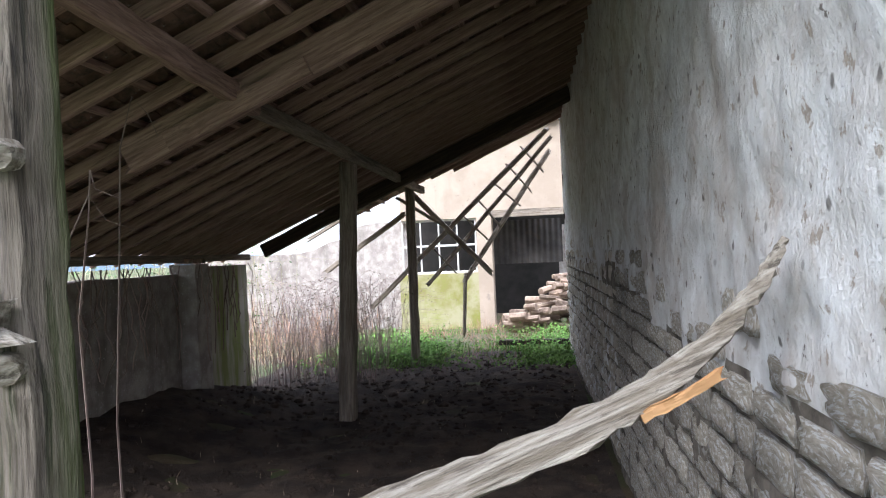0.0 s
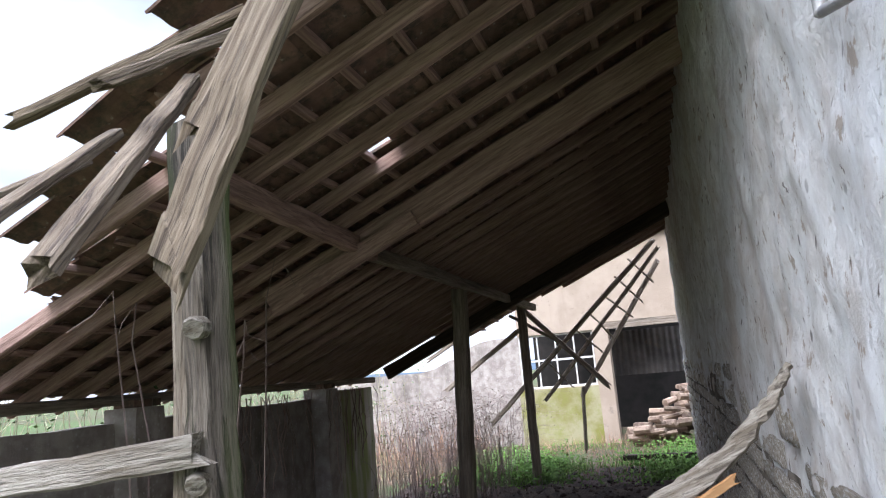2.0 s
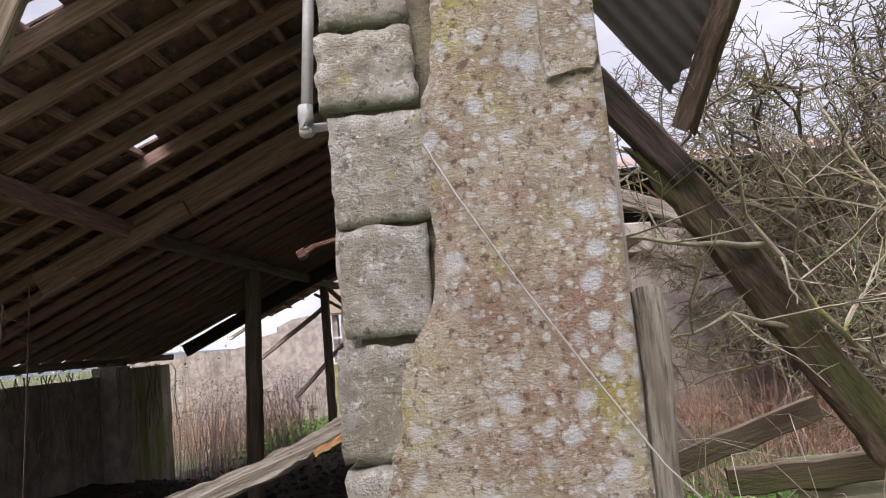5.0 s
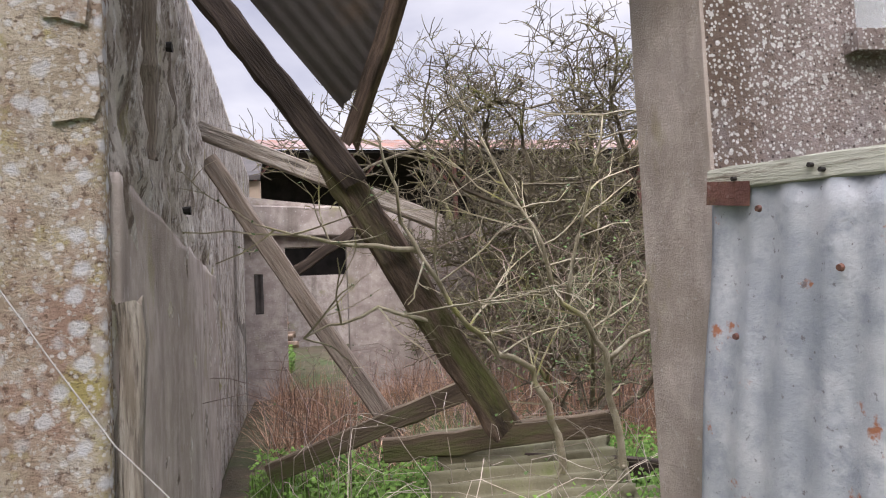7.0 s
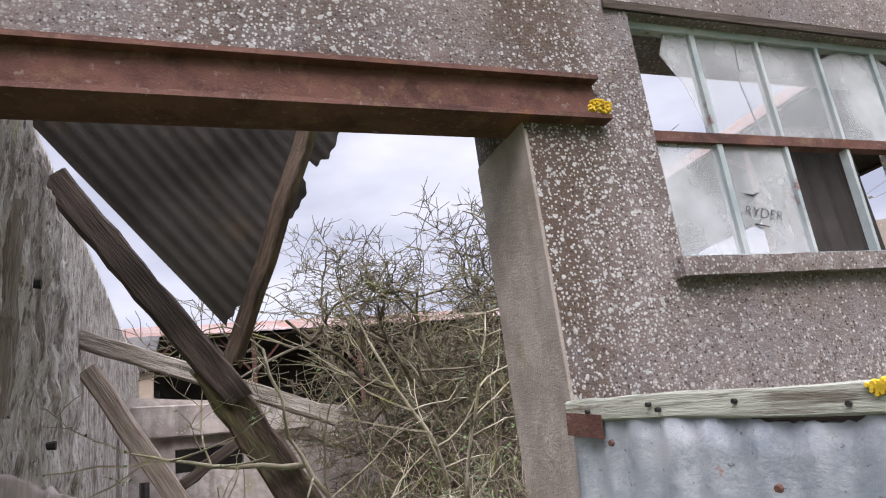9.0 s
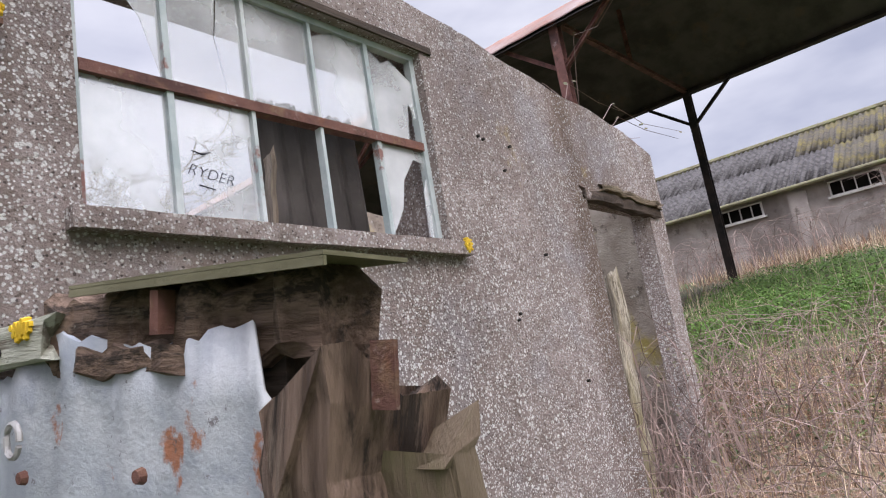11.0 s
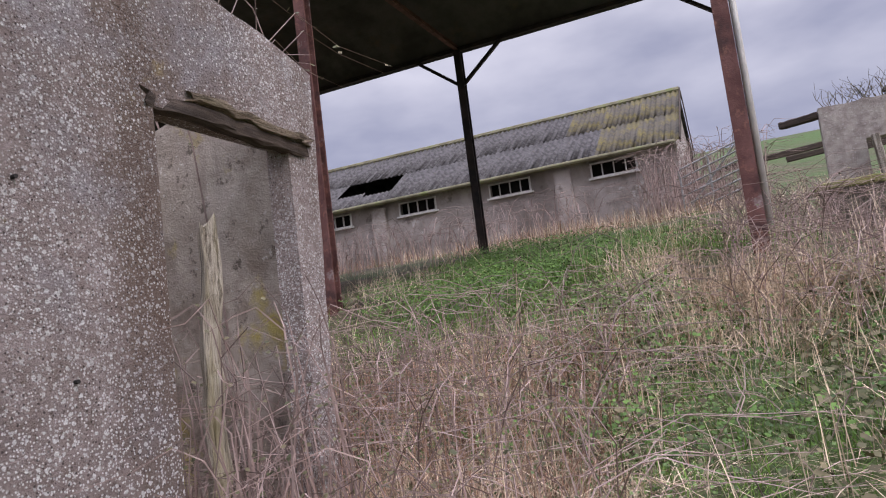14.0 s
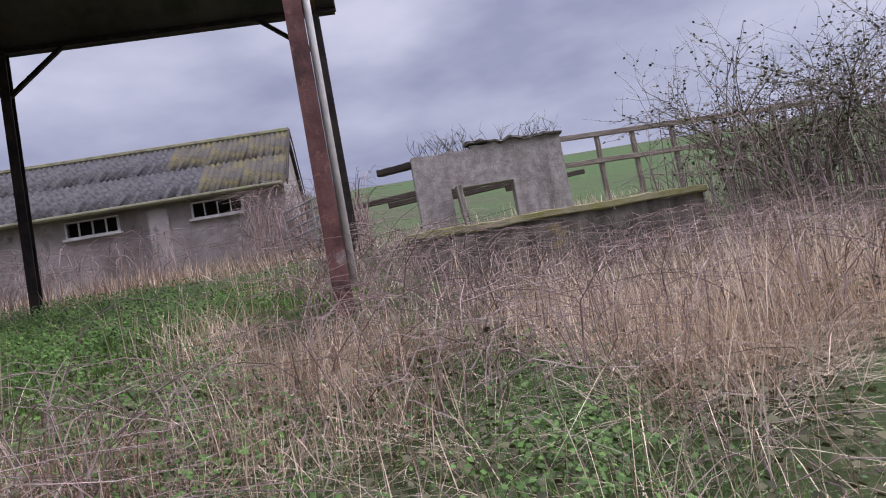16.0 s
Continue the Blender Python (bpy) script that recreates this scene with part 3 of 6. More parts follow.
s = Shape()
fx, fy = np.arange(-4.95, 0.02, 0.1), np.arange(1.4, 12.6, 0.1)
s.v = [(float(x), float(y), ground_z(x, y) + 0.03 + 0.05 * noise.noise((x * 2.2, y * 2.2, 0)) + 0.03 * noise.noise((x * 6, y * 6, 3))) for x in fx for y in fy]
s.f = [(i * len(fy) + j, (i + 1) * len(fy) + j, (i + 1) * len(fy) + j + 1, i * len(fy) + j + 1) for i in range(len(fx) - 1) for j in range(len(fy) - 1)]
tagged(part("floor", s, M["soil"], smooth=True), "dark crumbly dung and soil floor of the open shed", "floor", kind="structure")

s = Shape()
for i in range(60):
    x = -2200 + i * 60
    s.v += [(x, 2300, -30), (x, 2300, 22 + 14 * noise.noise((x * 0.0021, 0, 5)))]
s.f = [(2 * i, 2 * i + 2, 2 * i + 3, 2 * i + 1) for i in range(59)]
tagged(part("backdrop", s, M["hills"]), "low hills on the far horizon, coloured blue for haze", "hills", kind="structure")

# ---- whitewashed wall of the lean-to ----
WALL_END = 12.3


def white_x(y):
    return -0.04 * step01(y, 5, 12.3)


def broken_top(u):
    """Height of the thick, broken inner leaf of the wall."""
    return float(np.interp(u, (0, 1.9, 2.5, 3.4, 4.1), (3.6, 3.5, 3.35, 2.85, 1.95))) + 0.05 * noise.noise((u * 5, 1, 2))


def white_place(u, v, d):
    back = 0.5 - 0.045 * u if u < 4.0 and v < broken_top(u) - 0.1 else 0.2
    return (white_x(u) + (d if d < 0.3 else back), u, v)


s = slab(lines(0.05, WALL_END, 0.06), lines(-0.3, 4.3, 0.06), [], 0.5, white_place, None, 0.03, 2, 3.4)
s.v = [(x + 0.014 + (0.012 * step01(-z, -1.75, -1.2) if x < 0.2 else 0), y, z) for x, y, z in s.v]
wall_west = tagged(part("wall_west", s, M["whitewash"], smooth=True), "peeling whitewashed rubble stone wall with bare lower courses", "wall", kind="structure")

wall_west.data.materials.append(M["joints"])
wall_west.data.materials.append(M["limewash"])
for f in wall_west.data.polygons:
    c = f.center
    if c.x < 0.2 and c.z < 1.40 + 0.28 * step01(c.y, 2.5, 7) + 0.30 * noise.noise((c.y * 0.9, c.z * 0.8, 3)) + 0.22 * noise.noise((c.y * 3.3, c.z * 3.3, 8)):
        f.material_index = 1
    elif c.x > 0.12:
        f.material_index = 2

# ---- front wall: doorway, window, small door ----
DOOR = (0.55, -0.5, 2.09, 3.27)
WIN = (2.6, 2.62, 4.22, 3.58)
DOOR2 = (5.65, -0.5, 6.58, 3.0)


def front_top(x):
    return 4.30 - 0.11 * x + 0.04 * noise.noise((x * 2.1, 3, 0)) - 0.06 * step01(x, 6.3, 6.9)


holes = [DOOR, WIN, DOOR2]
us = lines(0.55, 6.82, 0.12, (DOOR[2], WIN[0], WIN[2], DOOR2[0], DOOR2[2]))
vs = lines(-0.5, 4.4, 0.12, (DOOR[3], WIN[1], WIN[3], DOOR2[3]))
s = slab(us, vs, holes, 0.38, lambda u, v, d: (u + (0.05 * (v - 2.5) if u > 6.6 else 0), d if d < 0.2 or u < 5.4 else 0.15, v), front_top, 0.012, 5, 1.3)
wall_front = tagged(part("wall_front", s, M["roughcast"]), "grey-brown roughcast wall speckled with white lichen", "wall", kind="structure")

# stone-ended pillar between the lean-to and the doorway
s = Shape().box(0.05, 0.03, -0.3, 0.49, 0.5, 4.2)
tagged(part("wall_pillar", s, M["mortar"]), "mortar core of the stone wall's end", "wall", kind="structure")
pillar = thing("stone_pillar", "lichen-spotted stone pillar with squared grey quoins and peeling render", "pillar", (0.3, 0, 0.3))
rq = random.Random(4)
for z0 in (1.66, 1.44, 1.21, 0.98, 0.74, 0.5, 0.28, 1.885, 2.105, 2.335, 2.5, 2.72, 2.95, 3.2, 3.45, 3.7):
    h = 0.212 if z0 != 2.335 else 0.155
    w, k = rq.uniform(0.16, 0.20), rq.uniform(-0.01, 0.015)
    q = Shape()
    nx, nz = 12, 12
    for side in (0, 1):
        for i in range(nx + 1):
            for j in range(nz + 1):
                u, v = i / nx, j / nz
                ed = 0.008 * (max(0, abs(2 * u - 1) - 0.83) / 0.17 + max(0, abs(2 * v - 1) - 0.83) / 0.17)
                bl = 0.007 * noise.noise((u * 2.3 + z0 * 9, v * 2.3, 1)) + 0.005 * noise.noise((u * 6, v * 6 + z0 * 7, 2)) + 0.007 * noise.noise((u * 15, v * 15 + z0 * 7, 5))
                ww = w + 0.008 * noise.noise((v * 3, z0 * 5, 0))
                y = -0.006 + ed + bl if side == 0 else 0.14
                q.v.append((0.012 + k + ww * u + 0.006 * noise.noise((v * 5, z0, 9)) + 0.005 * noise.noise((v * 14, z0, 4)), y, z0 + h * v + 0.010 * noise.noise((u * 4, z0 * 3, v))))
    m = (nx + 1) * (nz + 1)
    for i in range(nx):
        for j in range(nz):
            a = i * (nz + 1) + j
            q.f += [(a, a + nz + 1, a + nz + 2, a + 1), (a + m, a + m + 1, a + m + nz + 2, a + m + nz + 1)]
    for i in range(nx):
        for j in (0, nz):
            a = i * (nz + 1) + j
            q.f.append((a, a + m, a + m + nz + 1, a + nz + 1) if j == 0 else (a + nz + 1, a + nz + 1 + m, a + m, a))
    for j in range(nz):
        a, b = j, nx * (nz + 1) + j
        q.f += [(a + 1, a + 1 + m, a + m, a), (b, b + m, b + 1 + m, b + 1)]
    part("stone", q, M["quoin"], pillar, smooth=True)


def render_left(z):
    """Ragged left edge of the render that still clings to the pillar."""
    k = 0.205 - 0.09 * step01(-z, -1.95, -1.80) - 0.06 * step01(-z, -1.72, -1.5)
    return k + 0.018 * noise.noise((z * 7, 2, 0)) + 0.012 * noise.noise((z * 23, 5, 0)) + 0.03 * step01(z, 2.3, 2.4)


q = Shape()
zz = [0.2 + 0.03 * i for i in range(98)]
nx = 18
for side in (0, 1):
    for z in zz:
        a = render_left(z)
        for i in range(nx + 1):
            u = i / nx
            x = a + (0.552 - a) * u
            q.v.append((x, 0.02 if side else -0.022 + 0.012 * (1 - step01(u, 0, 0.12)) + 0.006 * noise.noise((x * 5, z * 5, 3)) + 0.004 * noise.noise((x * 16, z * 16, 3)), z))
m = len(zz) * (nx + 1)
for j in range(len(zz) - 1):
    for i in range(nx):
        a = j * (nx + 1) + i
        q.f += [(a, a + 1, a + nx + 2, a + nx + 1)]
    a, b = j * (nx + 1), j * (nx + 1) + nx
    q.f += [(a + nx + 1, a + nx + 1 + m, a + m, a), (b, b + m, b + nx + 1 + m, b + nx + 1)]
part("render_coat", q, M["pillar_render"], pillar, "brown render spotted with pale lichen", True)
for z0, h, x0 in ((2.335, 0.18, 0.44), (2.56, 0.2, 0.42)):
    q = Shape()
    for a in range(14):
        t = 2 * math.pi * a / 14
        rr = 1 + 0.08 * math.sin(3 * t + z0 * 9)
        for k, y in ((1.0, -0.012), (0.9, -0.034)):
            cx, cz = max(-1, min(1, 1.35 * math.cos(t))), max(-1, min(1, 1.35 * math.sin(t)))
            q.v.append((x0 + 0.055 + 0.055 * rr * k * cx, y, z0 + h / 2 + h / 2 * rr * k * cz))
    q.f = [(2 * a, 2 * ((a + 1) % 14), 2 * ((a + 1) % 14) + 1, 2 * a + 1) for a in range(14)] + [tuple(2 * a + 1 for a in range(14))]
    part("stone", q, M["pillar_render"], pillar)
q = Shape().tube([(0.205, -0.03, 2.24), (0.26, -0.045, 2.13), (0.35, -0.05, 1.97), (0.45, -0.05, 1.81), (0.57, -0.05, 1.625), (0.72, -0.06, 1.46)], [0.0018] * 6, 5)
tagged(part("cable", q, M["wire"]), "thin grey cable slung loosely across the stone pillar", "cable")
q = Shape().tube([(0.02, 0.0, 2.08), (-0.02, -0.01, 2.07), (-0.035, -0.012, 2.06)], [0.004, 0.005, 0.007], 5).tube([(-0.035, -0.012, 2.06), (-0.05, -0.013, 2.055)], [0.012, 0.010], 5)
tagged(part("iron_strap", q, M["rust"]), "bent rusty iron strap driven into a mortar joint", "iron strap")

# smooth reveals of the doorway and timber door frame
s = Shape().box(2.086, 0.0, 0.2, 2.09, 0.385, 3.11)
s.box(2.0865, -0.004, 0.2, 2.098, 0.0, 3.08)
tagged(part("trim_reveal", s, M["smooth_render"]), "smooth buff cement reveal of the doorway", "reveal", kind="structure")
s = slab(lines(0.02, 4.1, 0.05), lines(0.2, 3.7, 0.05), [], 0.05, lambda u, v, d: (0.548 - 0.05 * u - d, u, v), broken_top, 0.04, 9, 4)
s.f = [f[::-1] for f in s.f]
tagged(part("trim_inner_face", s, M["limewash"], smooth=True), "rough limewashed inner side of the stone wall", "wall face", kind="structure")
s = slab(lines(0.03, 4.0, 0.1), lines(0.2, 2.3, 0.05), [], 0.03, lambda u, v, d: (0.568 - 0.05 * u - d, u, v), lambda u: 2.24 - 0.035 * u + 0.03 * noise.noise((u * 3, 4, 0)), 0.006, 4, 3)
s.f = [f[::-1] for f in s.f]
tagged(part("trim_render_panel", s, M["smooth_render"], smooth=True), "smooth algae-stained cement render over the lower wall", "render panel", kind="structure")
timber("wall_stud", (0.53, 0.55, 2.35), (0.50, 0.75, 3.12), 0.07, 0.05, M["timber"], None, "upright split timber let into the limewashed wall", "stud", seed=19, rough=0.008, segments=12, ragged0=0.05)
# sockets are near-black plugs, their inner shade painted as colour
for k, (u, z) in enumerate(((1.86, 2.37), (1.2, 2.95))):
    part("socket", Shape().tube([(0.545 - 0.05 * u + 0.03, u, z), (0.52 - 0.05 * u, u, z)], [0.022, 0.016], 7), M["void"], bpy.data.objects["trim_inner_face"])
timber("door_post", (0.588, 0.035, 0.3), (0.588, 0.035, 1.96), 0.05, 0.055, M["grey_timber"], None, "split grey weathered timber door post against the pillar", "door post", seed=3, rough=0.006, ragged1=0.05, segments=14)

# steel beam over the doorway
beam = thing("steel_lintel", "rusty steel joist spanning the wide doorway", "steel beam", (1.45, 0, 3.11))
part("flange", Shape().box(0.04, -0.055, 3.105, 2.40, 0.12, 3.122), M["rust"], beam)
part("flange", Shape().box(0.04, -0.05, 3.255, 2.38, 0.12, 3.272), M["rust"], beam)
part("web", Shape().box(0.04, -0.012, 3.122, 2.375, 0.057, 3.255), M["rust"], beam)
tagged(part("wall_bearing", Shape().box(0.0, 0.0, 3.272, 0.552, 0.38, 4.22), M["roughcast"]), "roughcast masonry above the pillar", "wall", kind="structure")
q = Shape()
for i in range(60):
    a, r = rq.uniform(0, 6.28), rq.uniform(0, 0.045)
    x, z, k = 2.36 + r * math.cos(a), 3.145 + 0.6 * r * math.sin(a), rq.uniform(0.004, 0.01)
    q.tube([(x, -0.05, z), (x, -0.062, z)], [k, k * 0.5], 5)
part("lichen", q, mat("yellow_lichen", (0.55, 0.35, 0.02), (0.70, 0.48, 0.04), 20, 0.9, (), 0.3), beam, "yellow lichen")

# ---- steel window ----
win = tagged(new("window_1"), "tall steel-framed window of ten panes, several cracked or missing", "window", kind="structure")
win.matrix_basis = Matrix.Translation((3.4, 0.06, 2.62))
PW = (WIN[2] - WIN[0]) / 5
MID = 3.10
wf = Shape()
for z0, z1 in ((WIN[1], WIN[1] + 0.03), (WIN[3] - 0.03, WIN[3])):
    wf.box(WIN[0], 0.045, z0, WIN[2], 0.085, z1)
for x0, x1 in ((WIN[0], WIN[0] + 0.03), (WIN[2] - 0.03, WIN[2])):
    wf.box(x0, 0.046, WIN[1] + 0.03, x1, 0.084, WIN[3] - 0.03)
part("frame", wf, M["steel_frame"], win)
part("rail", Shape().box(WIN[0] + 0.03, 0.04, MID - 0.02, WIN[2] - 0.03, 0.09, MID + 0.02), M["rust"], win, "rust-streaked steel cross rail")
for i in range(1, 5):
    x = WIN[0] + PW * i
    k = 0.008 if i in (2, 3) else 0.012
    part("mullion", Shape().box(x - k, 0.047, WIN[1] + 0.03, x + k, 0.083, MID - 0.02).box(x - k, 0.047, MID + 0.02, x + k, 0.083, WIN[3] - 0.03), M["steel_frame"], win)


def pane(outline):
    q = Shape()
    n = len(outline)
    q.v = [(x, 0.060, z) for x, z in outline] + [(x, 0.064, z) for x, z in outline]
    q.f = [tuple(range(n)), tuple(range(2 * n - 1, n - 1, -1))] + [(i, i + n, (i + 1) % n + n, (i + 1) % n) for i in range(n)]
    ob = part("pane", q, M["glass"], win)
    ob.visible_shadow = False


for i in range(5):
    x0, x1 = WIN[0] + PW * i + 0.016, WIN[0] + PW * (i + 1) - 0.016
    z0, z1, z2, z3 = WIN[1] + 0.03, MID - 0.02, MID + 0.02, WIN[3] - 0.03
    w, h = x1 - x0, z3 - z2
    if i == 0:
        pane([(x0 + 0.62 * w, z3), (x1, z3), (x1, z2), (x1 - 0.05 * w, z2 + 0.05), (x0 + 0.78 * w, z2 + 0.5 * h), (x0 + 0.5 * w, z2 + 0.78 * h)])
    elif i == 1:
        pane([(x0, z3), (x0 + 0.7 * w, z3), (x0 + 0.62 * w, z2 + 0.55 * h), (x0 + 0.75 * w, z2), (x0, z2)])
        pane([(x0 + 0.72 * w, z3), (x1, z3), (x1, z2), (x0 + 0.77 * w, z2), (x0 + 0.64 * w, z2 + 0.55 * h)])
    elif i == 4:
        pane([(x0, z3), (x0 + 0.3 * w, z3 - 0.06), (x0 + 0.5 * w, z3 - 0.03), (x1, z3 - 0.12), (x1, z2 + 0.1), (x0 + 0.8 * w, z2 + 0.2), (x0 + 0.7 * w, z2), (x0, z2)])
    else:
        pane([(x0, z3 if i == 2 else z3 - 0.05), (x0 + 0.4 * w, z3), (x1, z3), (x1, z2), (x0, z2)])
    if i in (0, 1):
        pane([(x0, z1), (x1, z1), (x1, z0), (x0, z0)])
    if i == 4:
        pane([(x0, z1), (x1, z1), (x1, z1 - 0.06), (x0 + 0.7 * w, z1 - 0.05), (x0 + 0.42 * w, z1 - 0.16), (x0 + 0.3 * w, z1 - 0.3), (x0 + 0.12 * w, z0 + 0.05), (x0, z0)])
        pane([(x1, z1 - 0.1), (x1, z0), (x0 + 0.82 * w, z0 + 0.02), (x0 + 0.85 * w, z1 - 0.2)])
tag_curve = bpy.data.curves.new("tag", "FONT")
tag_curve.body, tag_curve.size, tag_curve.shear, tag_curve.offset = "RYDER", 0.058, 0.3, -0.001
tag_curve.materials.append(M["ink"])
tag_ob = new("graffiti", tag_curve)
tag_ob.matrix_basis = Matrix.Translation((WIN[0] + PW + 0.035, 0.055, 2.80)) @ pose(0, 0, 0, 90, 0, 0) @ pose(0, 0, 0, 0, 0, -8)
tag_ob.parent = win
tag_ob.matrix_parent_inverse = win.matrix_basis.inverted()
part("graffiti_stroke", Shape().tube([(WIN[0] + PW + 0.08, 0.056, 2.765), (WIN[0] + PW + 0.14, 0.056, 2.755)], [0.003, 0.002], 4).tube([(WIN[0] + PW + 0.06, 0.056, 2.885), (WIN[0] + PW + 0.10, 0.056, 2.877), (WIN[0] + PW + 0.13, 0.056, 2.888)], [0.002, 0.004, 0.002], 4), M["ink"], win, "scrawled black marker strokes")
s = slab(lines(2.55, 4.30, 0.05), [2.555, 2.585, 2.618], [], 0.16, lambda u, v, d: (u, -0.055 + d, v), None, 0.012, 3, 6)
part("sill", s, M["roughcast"], win, "lichened concrete sill")
q = Shape()
for i in range(40):
    x, z, k = 4.27 + 0.03 * math.sin(i * 2.4) * (i / 40), 2.60 + 0.035 * math.cos(i * 2.4) * (i / 40), 0.006 + 0.005 * (i % 3) / 2
    q.tube([(x, -0.05, z), (x, -0.064, z)], [k, k * 0.5], 5)
part("lichen", q, bpy.data.materials["yellow_lichen"], win, "yellow lichen")
part("drip_lintel", Shape().box(2.5, -0.012, 3.585, 4.3, 0.0, 3.62), M["dark_timber"], win, "dark stained edge over the window")

# things leaning inside the window
timber("loose_board", (3.42, 0.30, 2.3), (3.48, 0.28, 3.06), 0.09, 0.02, M["timber"], None, "pale rough board propped inside the broken window", "board", seed=8, ragged1=0.04)
q = corrugated(0.66, 1.42, 0.12, 0.03, 5, 0, 0.05)
tagged(part("propped_sheet", q, M["dark_sheet"], at=Matrix.Translation((3.52, 0.44, 2.0)) @ pose(0, 0, 0, 88, 0, 0)), "dark corrugated sheet propped inside the window", "corrugated sheet")

# ---- small door at the end of the wall ----
frame2 = thing("door_lintel", "two split weathered timbers over the small doorway", "lintel", (6.05, 0, 3.0))
timber("timber", (5.58, 0.025, 3.03), (6.74, 0.01, 2.985), 0.07, 0.075, M["dark_timber"], frame2, seed=21, rough=0.012, ragged0=0.05, ragged1=0.1, segments=12)
timber("timber", (5.82, -0.012, 3.095), (6.80, -0.03, 3.04), 0.045, 0.045, M["brown_board"], frame2, "splintered grey board", seed=22, rough=0.012, ragged0=0.1, ragged1=0.15, segments=12)
timber("leaning_stake", (6.03, 0.20, 0.7), (6.08, 0.16, 2.62), 0.14, 0.10, M["stake_wood"], None, "pale split timber post leaning inside the doorway", "post", seed=5, rough=0.012, ragged1=0.12, taper=0.75, segments=14)
s = slab(lines(4.9, 6.68, 0.1), lines(0.3, 3.6, 0.1), [], 0.25, lambda u, v, d: (u, 1.5 + d, v), lambda u: 3.35 + 0.08 * noise.noise((u, 0, 4)), 0.015, 8)
tagged(part("wall_inner", s, M["inner_wall"]), "stained concrete wall with a mossy streak behind the doorway", "wall", kind="structure")

s = slab(lines(0.155, 2.6, 0.1), lines(0.3, 3.5, 0.1), [], 0.15, lambda u, v, d: (6.69 + d, u, v), lambda u: 3.45 - 0.1 * u + 0.06 * noise.noise((u * 2, 0, 4)), 0.02, 12)
tagged(part("wall_end", s, M["inner_wall"]), "stained end wall behind the small doorway", "wall", kind="structure")

# ---- sheet-iron door standing open ----
leaf = thing("sheet_door", "open wooden gate clad in torn galvanised corrugated iron", "door", (2.06, -0.1, 0.45))
HX, HY, EX, EY = 2.03, -0.09, 2.17, -1.46
ldir = Vector((EX - HX, EY - HY, 0)).normalized()
lpose = Matrix.Translation((HX, HY, 0.42)) @ Matrix.Rotation(math.atan2(ldir.y, ldir.x), 4, "Z") @ Matrix.Rotation(math.pi / 2, 4, "X") @ Matrix.Translation((0, -0.045, 0)) @ Matrix.Translation((0, 1.8, 0)) @ Matrix.Rotation(-0.145, 4, "Z") @ Matrix.Translation((0, -1.8, 0))


def torn_top(x, y0, y1):
    k = 0.03 * noise.noise((x * 4, 0, 3)) + 0.006 * noise.noise((x * 40, 0, 3))
    if x > 1.29:
        k -= 0.05 + (x - 1.29) * 1.3
    return y0, y1 + k + 0.035 + 0.05 * step01(x, 0.8, 0.95)


q = corrugated(1.42, 1.78, 0.118, 0.010, 7, 0.02, 0.008, torn_top, rows=26, per=8)
q.v = [(x, y, z + 0.02 * noise.noise((x * 2.2, y * 2.2, 6)) * step01(y, 0.6, 1.6)) for x, y, z in q.v]
part("cladding", q, M["galv"], leaf, "dented grey corrugated iron with rust at its torn edge", True, at=lpose)
part("rust_flap", Shape().box(0.0, 1.5, -0.02, 0.075, 1.80, -0.016).box(0.0, 1.74, 0.012, 0.15, 1.80, 0.016), M["rust"], leaf, "rusted sheet corner", at=lpose)
timber("top_board", lpose @ Vector((0.0, 1.805, -0.005)), lpose @ Vector((0.99, 1.865, 0.0)), 0.03, 0.055, M["green_board"], leaf, "flaking pale green board", seed=31, rough=0.004, ragged1=0.09, segments=12)
timber("rail", lpose @ Vector((0.02, 1.765, -0.055)), lpose @ Vector((1.30, 1.80, -0.055)), 0.05, 0.10, M["dark_timber"], leaf, seed=32)
timber("rotten_block", lpose @ Vector((0.86, 1.868, -0.045)), lpose @ Vector((1.37, 1.872, -0.04)), 0.075, 0.085, M["rotten_wood"], leaf, "rotten brown timber end", seed=33, rough=0.014, ragged0=0.16, ragged1=0.03, segments=22)
timber("broken_slat", lpose @ Vector((0.90, 1.83, -0.005)), lpose @ Vector((1.22, 1.835, -0.005)), 0.02, 0.03, M["rotten_wood"], leaf, seed=37, rough=0.006, ragged0=0.08, ragged1=0.08, segments=10)
for k, x in enumerate((0.10, 0.33, 0.36, 0.58, 0.82)):
    part("nail", Shape().tube([lpose @ Vector((x, 1.80 + 0.058 * x + 0.012 * (k % 2), 0.012)), lpose @ Vector((x, 1.80 + 0.058 * x + 0.012 * (k % 2), 0.024))], [0.005, 0.006], 6), M["void"], leaf)
q = Shape()
for i in range(26):
    x, y = 0.88 + 0.028 * math.sin(i * 2.4) * (i / 26), 1.876 + 0.013 * math.cos(i * 2.4) * (i / 26)
    q.tube([lpose @ Vector((x, y, 0.012)), lpose @ Vector((x, y, 0.023))], [0.007, 0.004], 5)
part("lichen", q, bpy.data.materials["yellow_lichen"], leaf, "yellow lichen")
cap = Shape().box(1.0, 1.917, -0.09, 1.40, 1.921, 0.025).box(1.0, 1.908, 0.021, 1.40, 1.9165, 0.025)
part("metal_cap", cap, M["mossy_sheet"], leaf, "bent grey metal capping", at=lpose)
part("bracket", Shape().box(1.15, 1.86, 0.0, 1.164, 1.905, 0.02), M["rust"], leaf, at=lpose)
timber("end_post", lpose @ Vector((1.35, 0.0, -0.05)), lpose @ Vector((1.37, 1.86, -0.03)), 0.13, 0.11, M["rotten_wood"], leaf, "mossy split end post", seed=34, rough=0.022, ragged1=0.16, segments=30)
